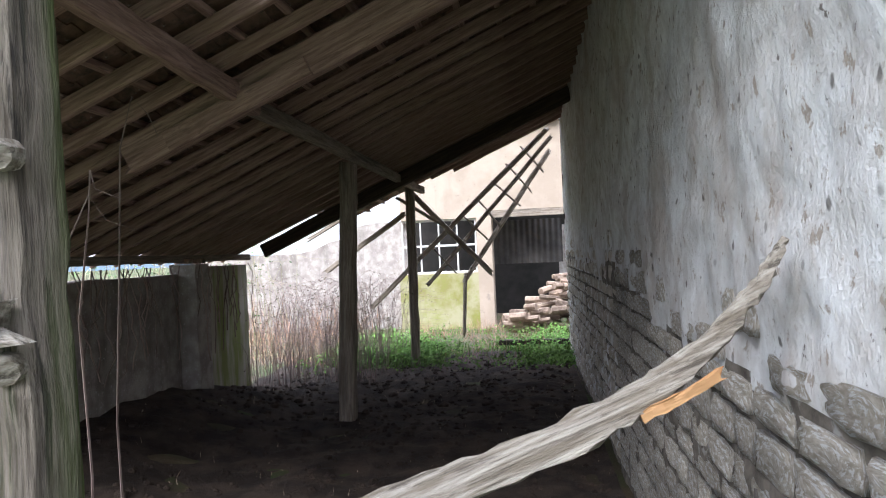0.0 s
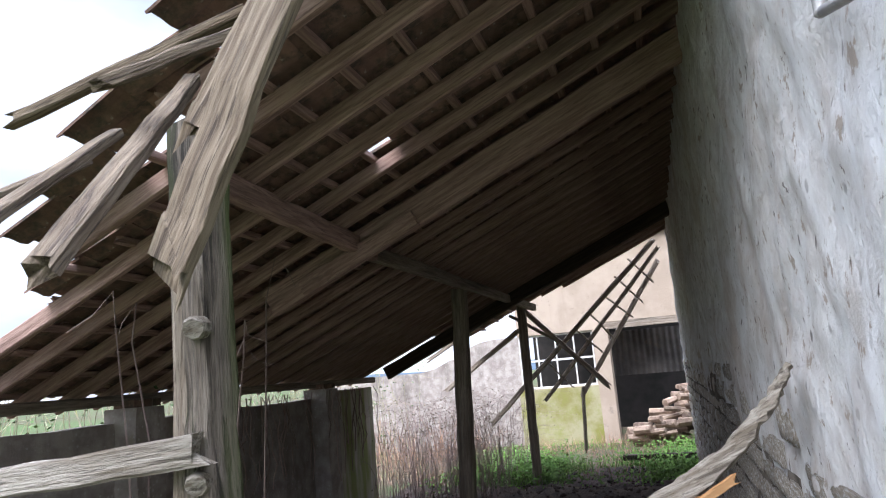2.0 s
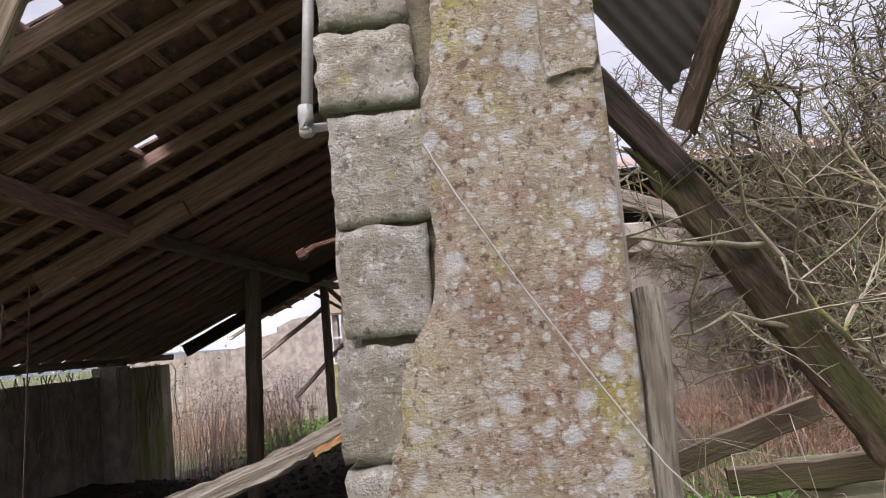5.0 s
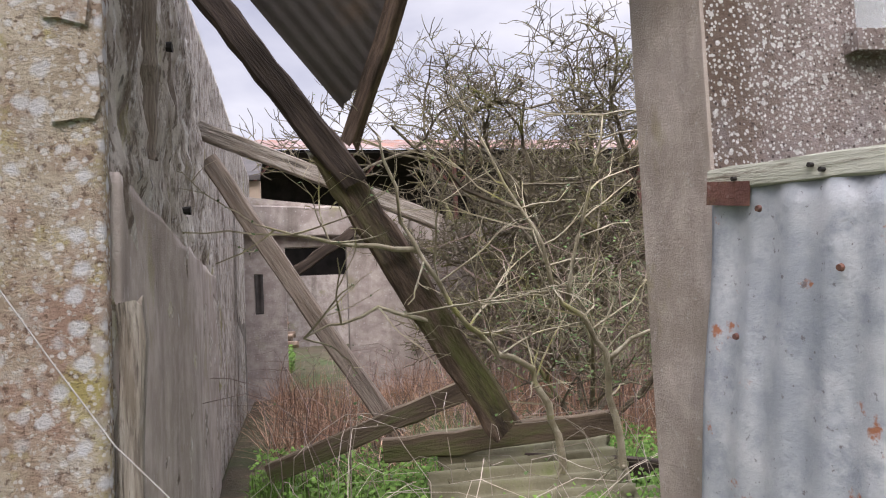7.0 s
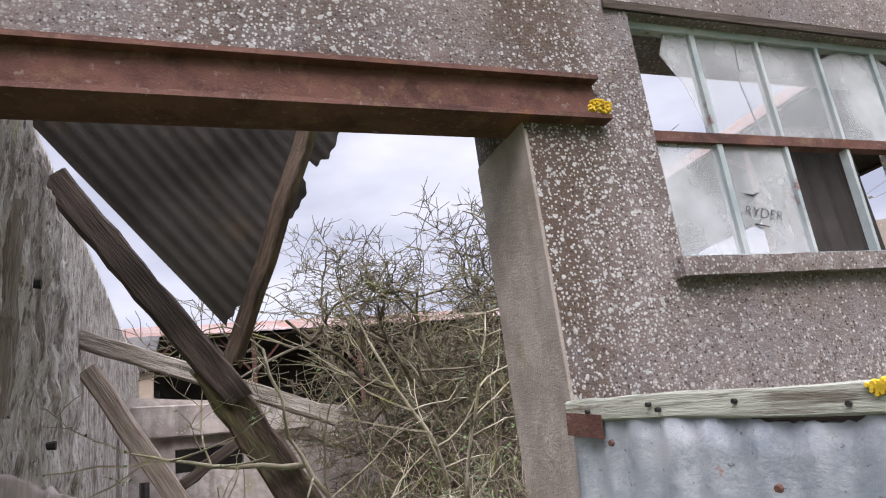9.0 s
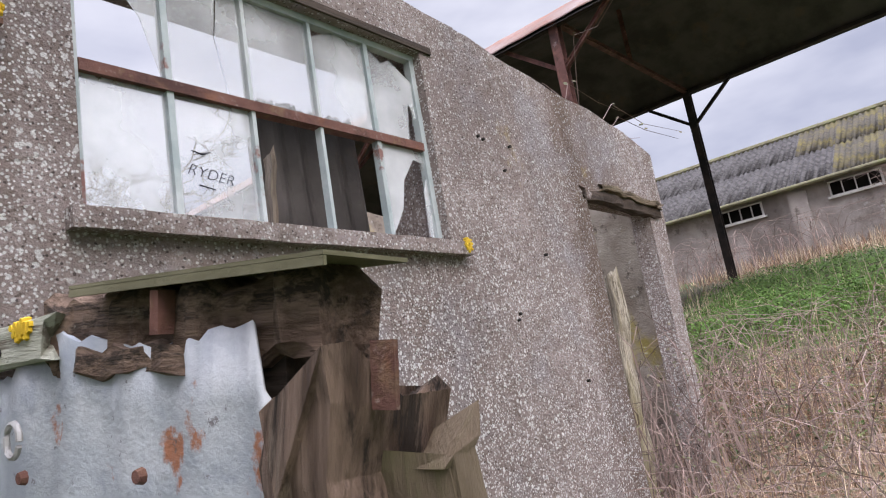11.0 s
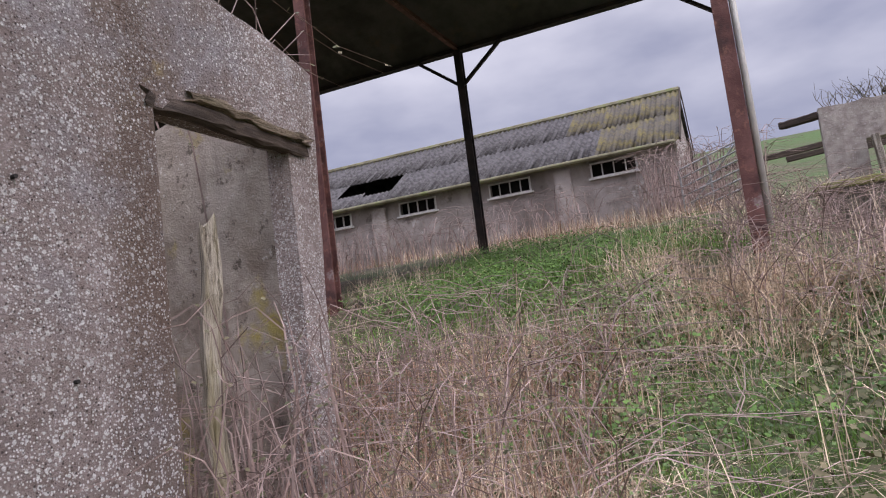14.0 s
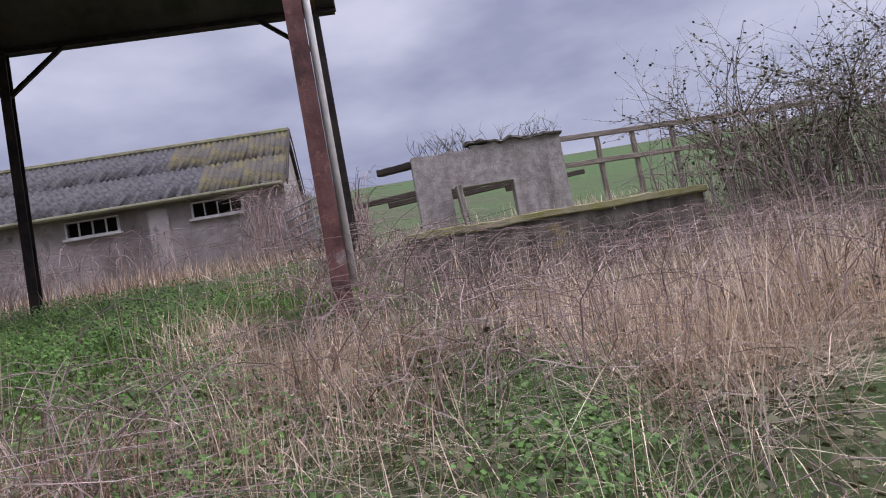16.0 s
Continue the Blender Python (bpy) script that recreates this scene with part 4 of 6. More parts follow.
timber("split_half", lpose @ Vector((1.43, 0.0, -0.06)), lpose @ Vector((1.44, 1.83, -0.05)), 0.05, 0.09, M["mossy_timber"], leaf, seed=38, rough=0.012, ragged1=0.10, segments=24)
part("hinge_plate", Shape().box(1.43, 1.79, 0.0, 1.455, 1.845, 0.005), M["rust"], leaf, at=lpose)
for bx, by in ((0.19, 1.735), (0.42, 1.62), (0.66, 1.69), (0.90, 1.70), (1.14, 1.72), (1.2, 1.42), (0.13, 1.42)):
    q = Shape().tube([lpose @ Vector((bx, by, 0.02)), lpose @ Vector((bx, by, 0.028))], [0.009, 0.007], 8)
    part("nail", q, M["rust"], leaf)
q = Shape().tube([lpose @ Vector((0.9 + 0.016 * math.cos(a * 0.5), 1.745 + 0.02 * math.sin(a * 0.5), 0.035)) for a in range(13)], [0.004] * 13, 6)
part("ring", q, M["pipe"], leaf, "galvanised ring")

# ---- lean-to roof ----
RZ, RM = 4.27, 0.444


def roof_z(x):
    """Height of the roof's underside (the rafters' tops)."""
    return RZ + RM * x


roof = thing("lean_to_roof", "sagging tiled lean-to roof on brown rafters and battens", "roof", (-2.5, 6.5, 3.0))
rr = random.Random(11)


def verge_y(x):
    """Where the broken near edge of the roof lies: further back down the slope."""
    return 0.62 + 0.66 * step01(-x, 0.9, 1.3) + 0.42 * max(0.0, -1.2 - x)


RAFTERS = [1.72 + 0.43 * i for i in range(25)]
for i, y in enumerate(RAFTERS):
    x0 = -5.15 if y < 9.6 else -3.9 + 0.8 * (y - 9.6)
    x0 = max(x0, -1.2 - (y - 1.28) / 0.42 - 0.1)
    dy = rr.uniform(-0.03, 0.03)
    timber("rafter", (x0, y + dy, roof_z(x0) - 0.075), (0.02, y, roof_z(0.02) - 0.075), 0.055, 0.10, M["roof_timber"], roof, seed=100 + i, rough=0.004, segments=6)
for i, y in enumerate((0.80, 1.26)):
    timber("rafter", (-0.98, y, roof_z(-0.98) - 0.075), (0.02, y, roof_z(0.02) - 0.075), 0.055, 0.10, M["roof_timber"], roof, seed=130 + i, rough=0.004, segments=6)
for i in range(17):
    x = -5.05 + 0.30 * i
    y1 = 12.1 if x > -3.9 else 9.8
    timber("batten", (x, verge_y(x) + rr.uniform(-0.1, 0.25), roof_z(x) - 0.002), (x, y1 + rr.uniform(-0.1, 0.25), roof_z(x) - 0.002), 0.05, 0.046, M["roof_timber"], roof, seed=200 + i, rough=0.003, segments=10, ragged0=0.1, ragged1=0.2)
timber("purlin", (-2.46, 2.2, roof_z(-2.46) - 0.19), (-2.52, 4.45, roof_z(-2.52) - 0.21), 0.09, 0.14, M["roof_timber"], roof, "brown purlin under the rafters", seed=41, segments=12, rough=0.008)
timber("purlin", (-2.55, 4.3, roof_z(-2.55) - 0.19), (-2.50, 11.9, roof_z(-2.5) - 0.18), 0.09, 0.12, M["timber"], roof, seed=42, segments=12, rough=0.008)
PY = 4.12
timber("principal_beam", (-3.35, PY, roof_z(-3.35) - 0.235), (0.05, PY, roof_z(0.05) - 0.235), 0.10, 0.23, M["roof_timber"], roof, "deep brown principal beam, charred at its foot", seed=43, segments=16, rough=0.006, ragged0=0.15)
timber("cleat", (-2.95, PY - 0.08, roof_z(-2.95) - 0.31), (-2.0, PY - 0.08, roof_z(-2.0) - 0.31), 0.06, 0.13, M["roof_timber"], roof, "bolted splice timber", seed=44, segments=10, rough=0.008)
timber("principal_beam", (-4.6, 9.75, roof_z(-4.6) - 0.22), (0.0, 9.75, roof_z(0) - 0.22), 0.10, 0.20, M["dark_timber"], roof, seed=45, segments=14, rough=0.006)
timber("wall_plate", (-4.93, 1.2, roof_z(-4.93) - 0.15), (-4.93, 9.9, roof_z(-4.93) - 0.15), 0.12, 0.09, M["timber"], roof, "eaves plate on the low wall", seed=46, segments=14, rough=0.006)


def tile_shape():
    """A double-roll clay tile, 0.42 up the slope and 0.36 wide, with its rolls along x."""
    s = Shape()
    n = 8
    prof = [(0.36 * i / n, 0.035 * max(0, math.sin(4 * math.pi * i / n - 0.6)) ) for i in range(n + 1)]
    for side in (0, 0.014):
        for x, lift in ((0.0, 0.0), (0.42, 0.012)):
            s.v += [(x, y, z + side - lift) for y, z in prof]
    m = n + 1
    for i in range(n):
        s.f += [(i, i + 1, m + i + 1, m + i)[::-1], (2 * m + i, 2 * m + i + 1, 3 * m + i + 1, 3 * m + i), (i, i + 1, 2 * m + i + 1, 2 * m + i), (m + i, 3 * m + i, 3 * m + i + 1, m + i + 1)]
    s.f += [(0, 2 * m, 3 * m, m), (n, m + n, 3 * m + n, 2 * m + n)]
    return s


tile_mesh = tile_shape().mesh("tile", M["tile"])
rest = Shape()
tilt = math.atan(RM)
count = 0
for r in range(16):
    for c in range(-2, 33):
        x, y = -5.2 + 0.33 * r, 1.42 + 0.33 * c + rr.uniform(-0.012, 0.012)
        if (y > 9.7 and x < -3.9) or y > 12.0:
            continue
        if (r, c) in ((9, 5),) or y < verge_y(x + 0.2):
            continue
        base = Matrix.Translation((x, y, roof_z(x) + 0.036)) @ Matrix.Rotation(-tilt, 4, "Y") @ Matrix.Rotation(rr.uniform(-0.02, 0.02), 4, "Z")
        if c < 18 and count < 296:
            part("tile", tile_mesh, None, roof, at=base)
            count += 1
        else:
            rest.add([base @ v.co for v in tile_mesh.vertices], [tuple(p.vertices) for p in tile_mesh.polygons])
tagged(part("far_tiles", rest, M["tile"], roof), "", kind="stuff")
# slipped tiles at the broken verge
for x, y, a, b, c in ((-1.80, 1.16, 0.12, 0.0, 0.1), (-2.12, 1.10, -0.08, 0.04, 0.15), (-2.45, 1.12, 0.05, 0.02, 0.05), (-2.80, 1.06, -0.1, 0.02, 0.1), (-1.45, 1.16, 0.15, 0.05, 0.2), (-3.15, 1.1, 0.05, 0.0, 0.05), (-3.5, 1.08, -0.05, 0.0, 0.05)):
    part("tile", tile_mesh, None, roof, at=Matrix.Translation((x, y - 0.14 + verge_y(x) - 1.28, roof_z(x) + 0.05)) @ Matrix.Rotation(-tilt - b, 4, "Y") @ Matrix.Rotation(a, 4, "Z") @ Matrix.Rotation(c * 0.5, 4, "X"))
# one slipped tile half over the gap where it lay, and a few gaps between tiles
part("tile", tile_mesh, None, roof, at=Matrix.Translation((-2.34, 2.95, roof_z(-2.34) + 0.075)) @ Matrix.Rotation(-tilt, 4, "Y") @ Matrix.Rotation(0.42, 4, "Z"))
# broken verge boards
timber("barge_board", (-0.80, 0.62, 3.50), (-1.49, 0.60, 2.12), 0.03, 0.16, M["brown_board"], roof, "long weathered barge board hanging splintered", seed=51, roll=0.35, ragged1=0.22, rough=0.004, segments=14)
timber("barge_board", (-0.82, 0.75, 3.52), (-1.50, 0.72, 2.50), 0.025, 0.11, M["brown_board"], roof, seed=52, roll=0.3, ragged1=0.16, rough=0.004, segments=12)
for k, (a, b, w) in enumerate((((-1.58, 1.2, 3.30), (-2.62, 1.2, 3.66), 0.055), ((-1.90, 1.32, 3.05), (-1.48, 0.28, 2.15), 0.06), ((-2.22, 1.3, 2.90), (-1.95, 0.3, 2.16), 0.05), ((-2.45, 1.4, 2.86), (-2.30, 0.5, 2.35), 0.045), ((-1.62, 1.25, 3.22), (-2.52, 1.1, 2.92), 0.05), ((-1.55, 1.3, 3.2), (-1.75, 0.7, 2.75), 0.05))):
    timber("broken_batten", a, b, w, w * 0.8, M["brown_board"], roof, seed=60 + k, ragged1=0.08, rough=0.004)
for k, (a, b, w) in enumerate((((-0.22, 12.4, 4.05), (-3.7, 12.6, 0.85), 0.07), ((-0.16, 12.5, 3.92), (-2.65, 12.7, 1.2), 0.06), ((-0.2, 12.7, 3.7), (-1.95, 12.9, 1.25), 0.07), ((-2.9, 12.3, 3.13), (-1.32, 12.5, 1.4), 0.08), ((-2.85, 12.2, 2.62), (-4.5, 12.3, 1.55), 0.07), ((-3.6, 10.2, 2.62), (-4.9, 10.9, 2.05), 0.06), ((-1.87, 12.8, 1.5), (-1.97, 12.9, 0.2), 0.05), ((-3.3, 11.2, 2.75), (-4.6, 11.6, 2.15), 0.05), ((-3.0, 12.0, 2.9), (-2.1, 12.2, 2.3), 0.05))):
    timber("fallen_rafter", a, b, w, w * 1.2, M["timber"], roof, seed=80 + k, ragged0=0.1, ragged1=0.2, rough=0.006)
for k in range(7):
    x, z = -0.75 - 0.28 * k, 3.75 - 0.30 * k
    timber("fallen_batten", (x, 12.55, z), (x + 0.42 + 0.05 * (k % 3), 12.66, z - 0.5 - 0.06 * (k % 2)), 0.04, 0.03, M["timber"], roof, seed=90 + k, ragged1=0.06)

# posts
POSTS = thing("timber_post", "rough brown round timber post holding the purlin", "post", (-2.87, 7.5, 0), "lean-to posts")
timber("shaft", (-2.80, 7.5, -0.15), (-2.66, 7.5, 2.93), 0.20, 0.18, M["timber"], POSTS, seed=1, rough=0.009, segments=14, taper=0.92)
POSTS = thing("timber_post", "slender brown timber post at the open end", "post", (-2.65, 11.2, 0), "lean-to posts")
timber("shaft", (-2.62, 11.2, -0.1), (-2.60, 11.2, 2.98), 0.14, 0.14, M["timber"], POSTS, seed=2, rough=0.008, segments=14)
POSTS = thing("gate_post", "thick split grey post green with algae", "post", (-2.0, 1.5, 0.1))
timber("shaft", (-1.97, 1.52, 0.1), (-2.06, 1.55, 2.98), 0.17, 0.19, M["post_timber"], POSTS, seed=3, rough=0.009, segments=22)
timber("split_face", (-2.09, 1.49, 0.1), (-2.11, 1.52, 2.5), 0.06, 0.13, M["timber"], POSTS, "reddish split face", seed=4, rough=0.008, segments=18)
for z in (2.16, 1.62):
    q = Shape().tube([(-1.99, 1.46, z), (-1.985, 1.41, z), (-1.98, 1.40, z - 0.005)], [0.048, 0.042, 0.036], 9)
    part("knot", q, M["grey_timber"], POSTS, "sawn branch stub")
timber("gate_rail", (-4.6, 1.30, 1.50), (-1.90, 1.40, 1.74), 0.07, 0.11, M["grey_timber"], None, "mossy grey rail ending at the gate post", "rail", seed=6, ragged1=0.10, rough=0.006, segments=14)

# ---- low eaves wall with piers ----
s = slab(lines(1.0, 7.9, 0.15), lines(-0.3, 1.80, 0.15), [], 0.2, lambda u, v, d: (-4.95 - d, u, v), lambda u: 1.74 + 0.03 * noise.noise((u * 2, 1, 1)), 0.012, 6)
tagged(part("wall_eaves", s, M["concrete"]), "low grey concrete panel wall under the eaves", "wall", kind="structure")
for y in (7.85, 4.3, 1.5):
    p = thing("brick_pier", "rendered brick pier with exposed red top", "pier", (-4.85, y, 0), "eaves piers")
    s = slab(lines(y, y + 0.36, 0.09), lines(-0.3, 1.86, 0.12), [], 0.34, lambda u, v, d: (-4.72 - d, u, v), None, 0.02, y, 4)
    part("shaft", s, M["concrete"], p)
    for k in range(3):
        part("brick", Shape().box(-4.98, y + 0.02 + 0.115 * k, 1.862, -4.76, y + 0.125 + 0.115 * k, 1.925), M["tile"], p)
# green streaks on a base made paler to paint in light at the open end
tagged(part("wall_end_panel", slab(lines(8.21, 9.8, 0.13), lines(-0.2, 1.82, 0.13), [], 0.15, lambda u, v, d: (-4.90 - d, u, v), None, 0.012, 5), mat("lit_green_render", (0.42, 0.38, 0.31), (0.52, 0.47, 0.39), 2, 0.92, [("w", (0.20, 0.24, 0.05), 3.5, 0.47, 0.6, 0.85)], 0.4, 40)), "green-streaked concrete end panel, coloured pale as if lit", "wall", kind="structure")

# ---- driftwood plank against the wall ----
plank = thing("leaning_plank", "grey driftwood-like split plank leaning on the whitewashed wall", "plank", (-0.6, 1.4, 1.4))
q = Shape()
rp = random.Random(14)
bend = [(-0.03, 1.70, 1.86), (-0.10, 1.655, 1.76), (-0.22, 1.60, 1.64), (-0.40, 1.52, 1.515), (-0.62, 1.43, 1.425), (-0.95, 1.30, 1.335), (-1.30, 1.18, 1.25), (-1.66, 1.06, 1.16)]
wide = (0.022, 0.040, 0.052, 0.075, 0.088, 0.086, 0.088, 0.085)
n = 56
for i in range(n + 1):
    t = (len(bend) - 1) * i / n
    p = [float(np.interp(t, range(len(bend)), [b[k] for b in bend])) for k in range(3)]
    w = float(np.interp(t, range(len(bend)), wide)) * (1 + 0.10 * noise.noise((t * 3, 0, 1)))
    k = min(len(bend) - 2, int(t))
    run = (Vector(bend[k + 1]) - Vector(bend[k])).normalized()
    up = run.cross(Vector((-0.25, -1, 0.3))).normalized()
    up = up if up.z > 0 else -up
    out = Vector((-0.25, -1, 0.3)).normalized()
    for a, b in ((-0.5, -0.5), (-0.17, -0.62), (0.2, -0.58), (0.5, -0.4), (0.5, 0.5), (-0.5, 0.5)):
        chip = 0.010 * noise.noise((t * 6, a * 4, b * 4)) + (0.018 * max(0, noise.noise((t * 9, 3, 3))) if a < -0.4 else 0)
        q.v.append(Vector(p) + up * (a * w + chip) + out * (-b * 0.036 + 0.006 * noise.noise((t * 5, a * 9, 2))))
m = 6
q.f = [(i * m + k, i * m + (k + 1) % m, (i + 1) * m + (k + 1) % m, (i + 1) * m + k) for i in range(n) for k in range(m)] + [tuple(range(m))[::-1], tuple(range(n * m, n * m + m))]
lie = along(bend[-1], bend[2])
q.v = [tuple(lie.inverted() @ v) for v in q.v]
part("board", q, M["grey_timber"], plank, at=lie)
timber("splinter", (-0.44, 1.475, 1.468), (-0.23, 1.50, 1.565), 0.012, 0.026, mat("fresh_split", (0.34, 0.17, 0.07), (0.46, 0.27, 0.13), 6, 0.8, (), 0.6, 60, (0.12, 1, 1)), plank, "fresh orange splinter", seed=15, ragged1=0.08, rough=0.006)
pipes = thing("water_pipes", "pair of grey metal pipes with elbows fixed to the wall", "pipe", (-0.05, 0.7, 2.5))
for a, b, r in (((0.13, 2.345), (0.40, 3.2), 0.013), ((0.61, 2.51), (0.82, 3.4), 0.011), ((0.12, 2.34), (0.62, 2.505), 0.011)):
    part("pipe", Shape().tube([(-0.05, *a), (-0.05, *b)], [r] * 2, 10), M["pipe"], pipes, smooth=True)
for y, z, r in ((0.13, 2.345, 0.017), (0.61, 2.51, 0.014)):
    part("elbow", Shape().tube([(-0.05, y - 0.012, z - 0.012), (-0.05, y, z - 0.01), (-0.05, y, z + 0.022), (-0.05, y, z + 0.05)], [r * 0.8, r, r, r * 0.92], 10), M["pipe"], pipes, smooth=True)

# ---- far yard beyond the lean-to ----
s = slab(lines(-9.5, -3.7, 0.4), lines(-0.5, 2.75, 0.4), [], 0.25, lambda u, v, d: (u, 17.2 + d, v), lambda u: 2.0 + 0.7 * step01(u, -6.6, -4.6), 0.02, 3)
tagged(part("wall_yard", s, M["concrete"]), "tumbledown lichened yard wall", "wall", kind="structure")
barn = thing("yard_building", "derelict buff rendered outbuilding with a steel window and dark sheeted bay", "building", (-1, 18, 0))
s = slab(lines(-3.9, 0.2, 0.3, (-3.85, -1.95, -1.55)), lines(-0.5, 5.2, 0.3, (1.35, 2.7)), [(-3.85, 1.35, -1.95, 2.7), (-1.55, -0.5, 0.2, 2.7)], 0.3, lambda u, v, d: (u, 17.0 + d, v), lambda u: 5.0, 0.01, 4)
part("wall", s, M["pale_render"], barn)
part("apron_wall", slab(lines(-3.9, -1.6, 0.3), lines(-0.5, 1.34, 0.3), [], 0.1, lambda u, v, d: (u, 16.88 + d, v), None, 0.01, 4), M["mossy_render"], barn, "green mossy wall under the window")
part("pier", Shape().box(-1.93, 16.85, -0.5, -1.57, 16.99, 2.72), M["pale_render"], barn)
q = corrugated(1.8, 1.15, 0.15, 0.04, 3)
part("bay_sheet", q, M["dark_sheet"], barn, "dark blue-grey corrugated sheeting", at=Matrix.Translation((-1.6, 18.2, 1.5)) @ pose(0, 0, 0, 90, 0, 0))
part("lintel", Shape().box(-1.7, 16.93, 2.68, 0.2, 16.995, 2.86), M["timber"], barn)
part("roof", Shape().add([(x, y, z + k) for k in (0, 0.12) for x, y, z in ((-4.1, 16.8, 5.0), (0.2, 16.8, 5.0), (0.2, 21, 6.6), (-4.1, 21, 6.6))], [(0, 1, 2, 3), (4, 7, 6, 5), (0, 4, 5, 1), (1, 5, 6, 2), (2, 6, 7, 3), (3, 7, 4, 0)]), M["dark_sheet"], barn)
# back wall coloured near-black, so the bay's shade is painted in
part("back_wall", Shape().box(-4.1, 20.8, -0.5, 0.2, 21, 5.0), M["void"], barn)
w = part("window", Shape().box(-3.85, 17.08, 2.02, -1.95, 17.12, 2.07).box(-3.85, 17.08, 1.35, -1.95, 17.12, 1.4).box(-3.85, 17.08, 2.65, -1.95, 17.12, 2.7), M["white_paint"], barn)
for i in range(5):
    x = -3.85 + 0.4625 * i
    part("glazing_bar", Shape().box(x, 17.075, 1.4, x + 0.035, 17.115, 2.02).box(x, 17.075, 2.07, x + 0.035, 17.115, 2.65), M["white_paint"], w)
logs = thing("log_pile", "heap of cut firewood logs", "logs", (-0.6, 15.8, 0.3))
rl = random.Random(8)
for i in range(90):
    x, y = rl.uniform(-1.35, 0.5), rl.uniform(15.3, 16.6)
    z = ground_z(x, y) + 0.1 + rl.random() * max(0.05, (1.15 - 0.75 * abs(x + 0.1)))
    a, L, r = rl.uniform(-0.9, 0.9), rl.uniform(0.3, 0.6), rl.uniform(0.05, 0.1)
    d = Vector((math.cos(a), math.sin(a), rl.uniform(-0.2, 0.2))) * L
    part("log", Shape().tube([(x, y, z), Vector((x, y, z)) + d], [r, r * 0.9], 7), M["log"], logs)
timber("fallen_log", (-1.3, 12.9, 0.13), (0.3, 12.6, 0.16), 0.1, 0.1, M["dark_timber"], None, "dark fallen timber lying on the soil", "log", seed=17)

# ---- debris in the roofless room ----
fallen = thing("collapsed_rafter", "heavy snapped rafter, green with algae, slanting to the ground", "rafter", (1.3, 2.03, 1.1))
timber("upper_length", (0.40, 2.03, 3.76), (1.31, 2.03, 2.50), 0.10, 0.15, M["dark_timber"], fallen, "dark sound upper length", seed=71, rough=0.006, segments=14, ragged1=0.06)
timber("lower_length", (1.10, 2.06, 2.80), (2.10, 2.03, 1.10), 0.11, 0.19, M["rafter_rot"], fallen, "rotten mossy lower length", seed=70, rough=0.010, segments=18, ragged0=0.22, ragged1=0.1, roll=0.1)
timber("collapsed_strut", (1.68, 1.22, 3.86), (1.25, 1.82, 2.66), 0.05, 0.13, M["rafter_rot"], None, "reddish broken strut nailed to the collapsed rafter", "strut", seed=72, rough=0.006, segments=10, ragged1=0.06, roll=0.2)
timber("cross_strut", (0.93, 4.22, 2.10), (1.54, 4.18, 2.50), 0.06, 0.09, M["dark_timber"], None, "short dark strut lodged across the leaning rafter", "strut", seed=77, rough=0.006, ragged1=0.05)


q = Shape()
nu, nv = 72, 12
down, rim0, rim = Vector((0.609, 0.30, -0.655)).normalized(), Vector((1.24, 1.85, 2.87)), Vector((0.60, -0.41, 0.93))
face = rim.cross(down).normalized()
for k in (0, 1):
    for i in range(nu + 1):
        b = i / nu
        jag = 0.09 * max(0, noise.noise((b * 7, 0, 2))) + 0.05 * noise.noise((b * 19, 0, 5)) - (0.09 if 0.17 < b < 0.24 else 0) + (0.10 if 0.72 < b < 0.78 else 0)
        p0 = rim0 + rim * b - down * jag
        length = min((4.1 - p0.z) / 0.69, (p0.x - 0.30) / 0.64)
        for j in range(nv + 1):
            p = p0 - down * (length * j / nv)
            q.v.append(p + face * (0.004 * math.sin(b * 2 * math.pi * 16) + 0.02 * noise.noise((b * 3, j * 0.4, 1)) + 0.004 * k))
m = (nu + 1) * (nv + 1)
for i in range(nu):
    for j in range(nv):
        a = i * (nv + 1) + j
        q.f += [(a, a + nv + 1, a + nv + 2, a + 1), (a + m, a + m + 1, a + m + nv + 2, a + m + nv + 1)]
tagged(part("hanging_sheet", q, M["dark_sheet"], smooth=True), "torn dark corrugated roof sheet hanging from broken rafters", "corrugated sheet")
timber("fallen_rafter", (0.20, 4.5, 3.40), (2.3, 4.55, 2.55), 0.08, 0.15, M["grey_timber"], None, "pale grey fallen rafter bridging the room", "rafter", seed=73, rough=0.006, segments=10)
timber("fallen_rafter", (0.30, 4.3, 3.10), (1.75, 4.0, 0.75), 0.09, 0.15, M["timber"], None, "leaning brown rafter propped in the corner", "rafter", seed=74, rough=0.006, segments=10)
for k, (a, b, mm) in enumerate((((0.75, 3.3, 0.72), (2.15, 2.9, 1.28), "mossy_timber"), ((1.45, 2.5, 0.98), (2.9, 2.3, 1.08), "mossy_timber"), ((1.9, 2.6, 0.85), (3.3, 2.2, 0.75), "dark_timber"))):
    timber("fallen_plank", a, b, 0.06, 0.14, M[mm], None, "rotten mossy plank lying across the rubble", "plank", seed=75 + k, rough=0.008, segments=10, group="fallen planks", ragged1=0.1)
for k, (x, y, z, a) in enumerate(((1.75, 2.75, 1.02, 2), (1.66, 2.30, 0.88, -4), (1.85, 1.90, 0.76, 5))):
    q = corrugated(0.62, 1.15, 0.13, 0.045, 20 + k, 0.02, 0.05, per=8)
    tagged(part("roof_sheet", q, M["mossy_sheet"], smooth=True, at=Matrix.Translation((x, y, z)) @ pose(0, 0, 0, 20, 0, a) @ pose(0, 0, 0, 0, 0, -90)), "mossy fibre-cement roof sheet lying in the rubble", "corrugated sheet", "fallen roof sheets")
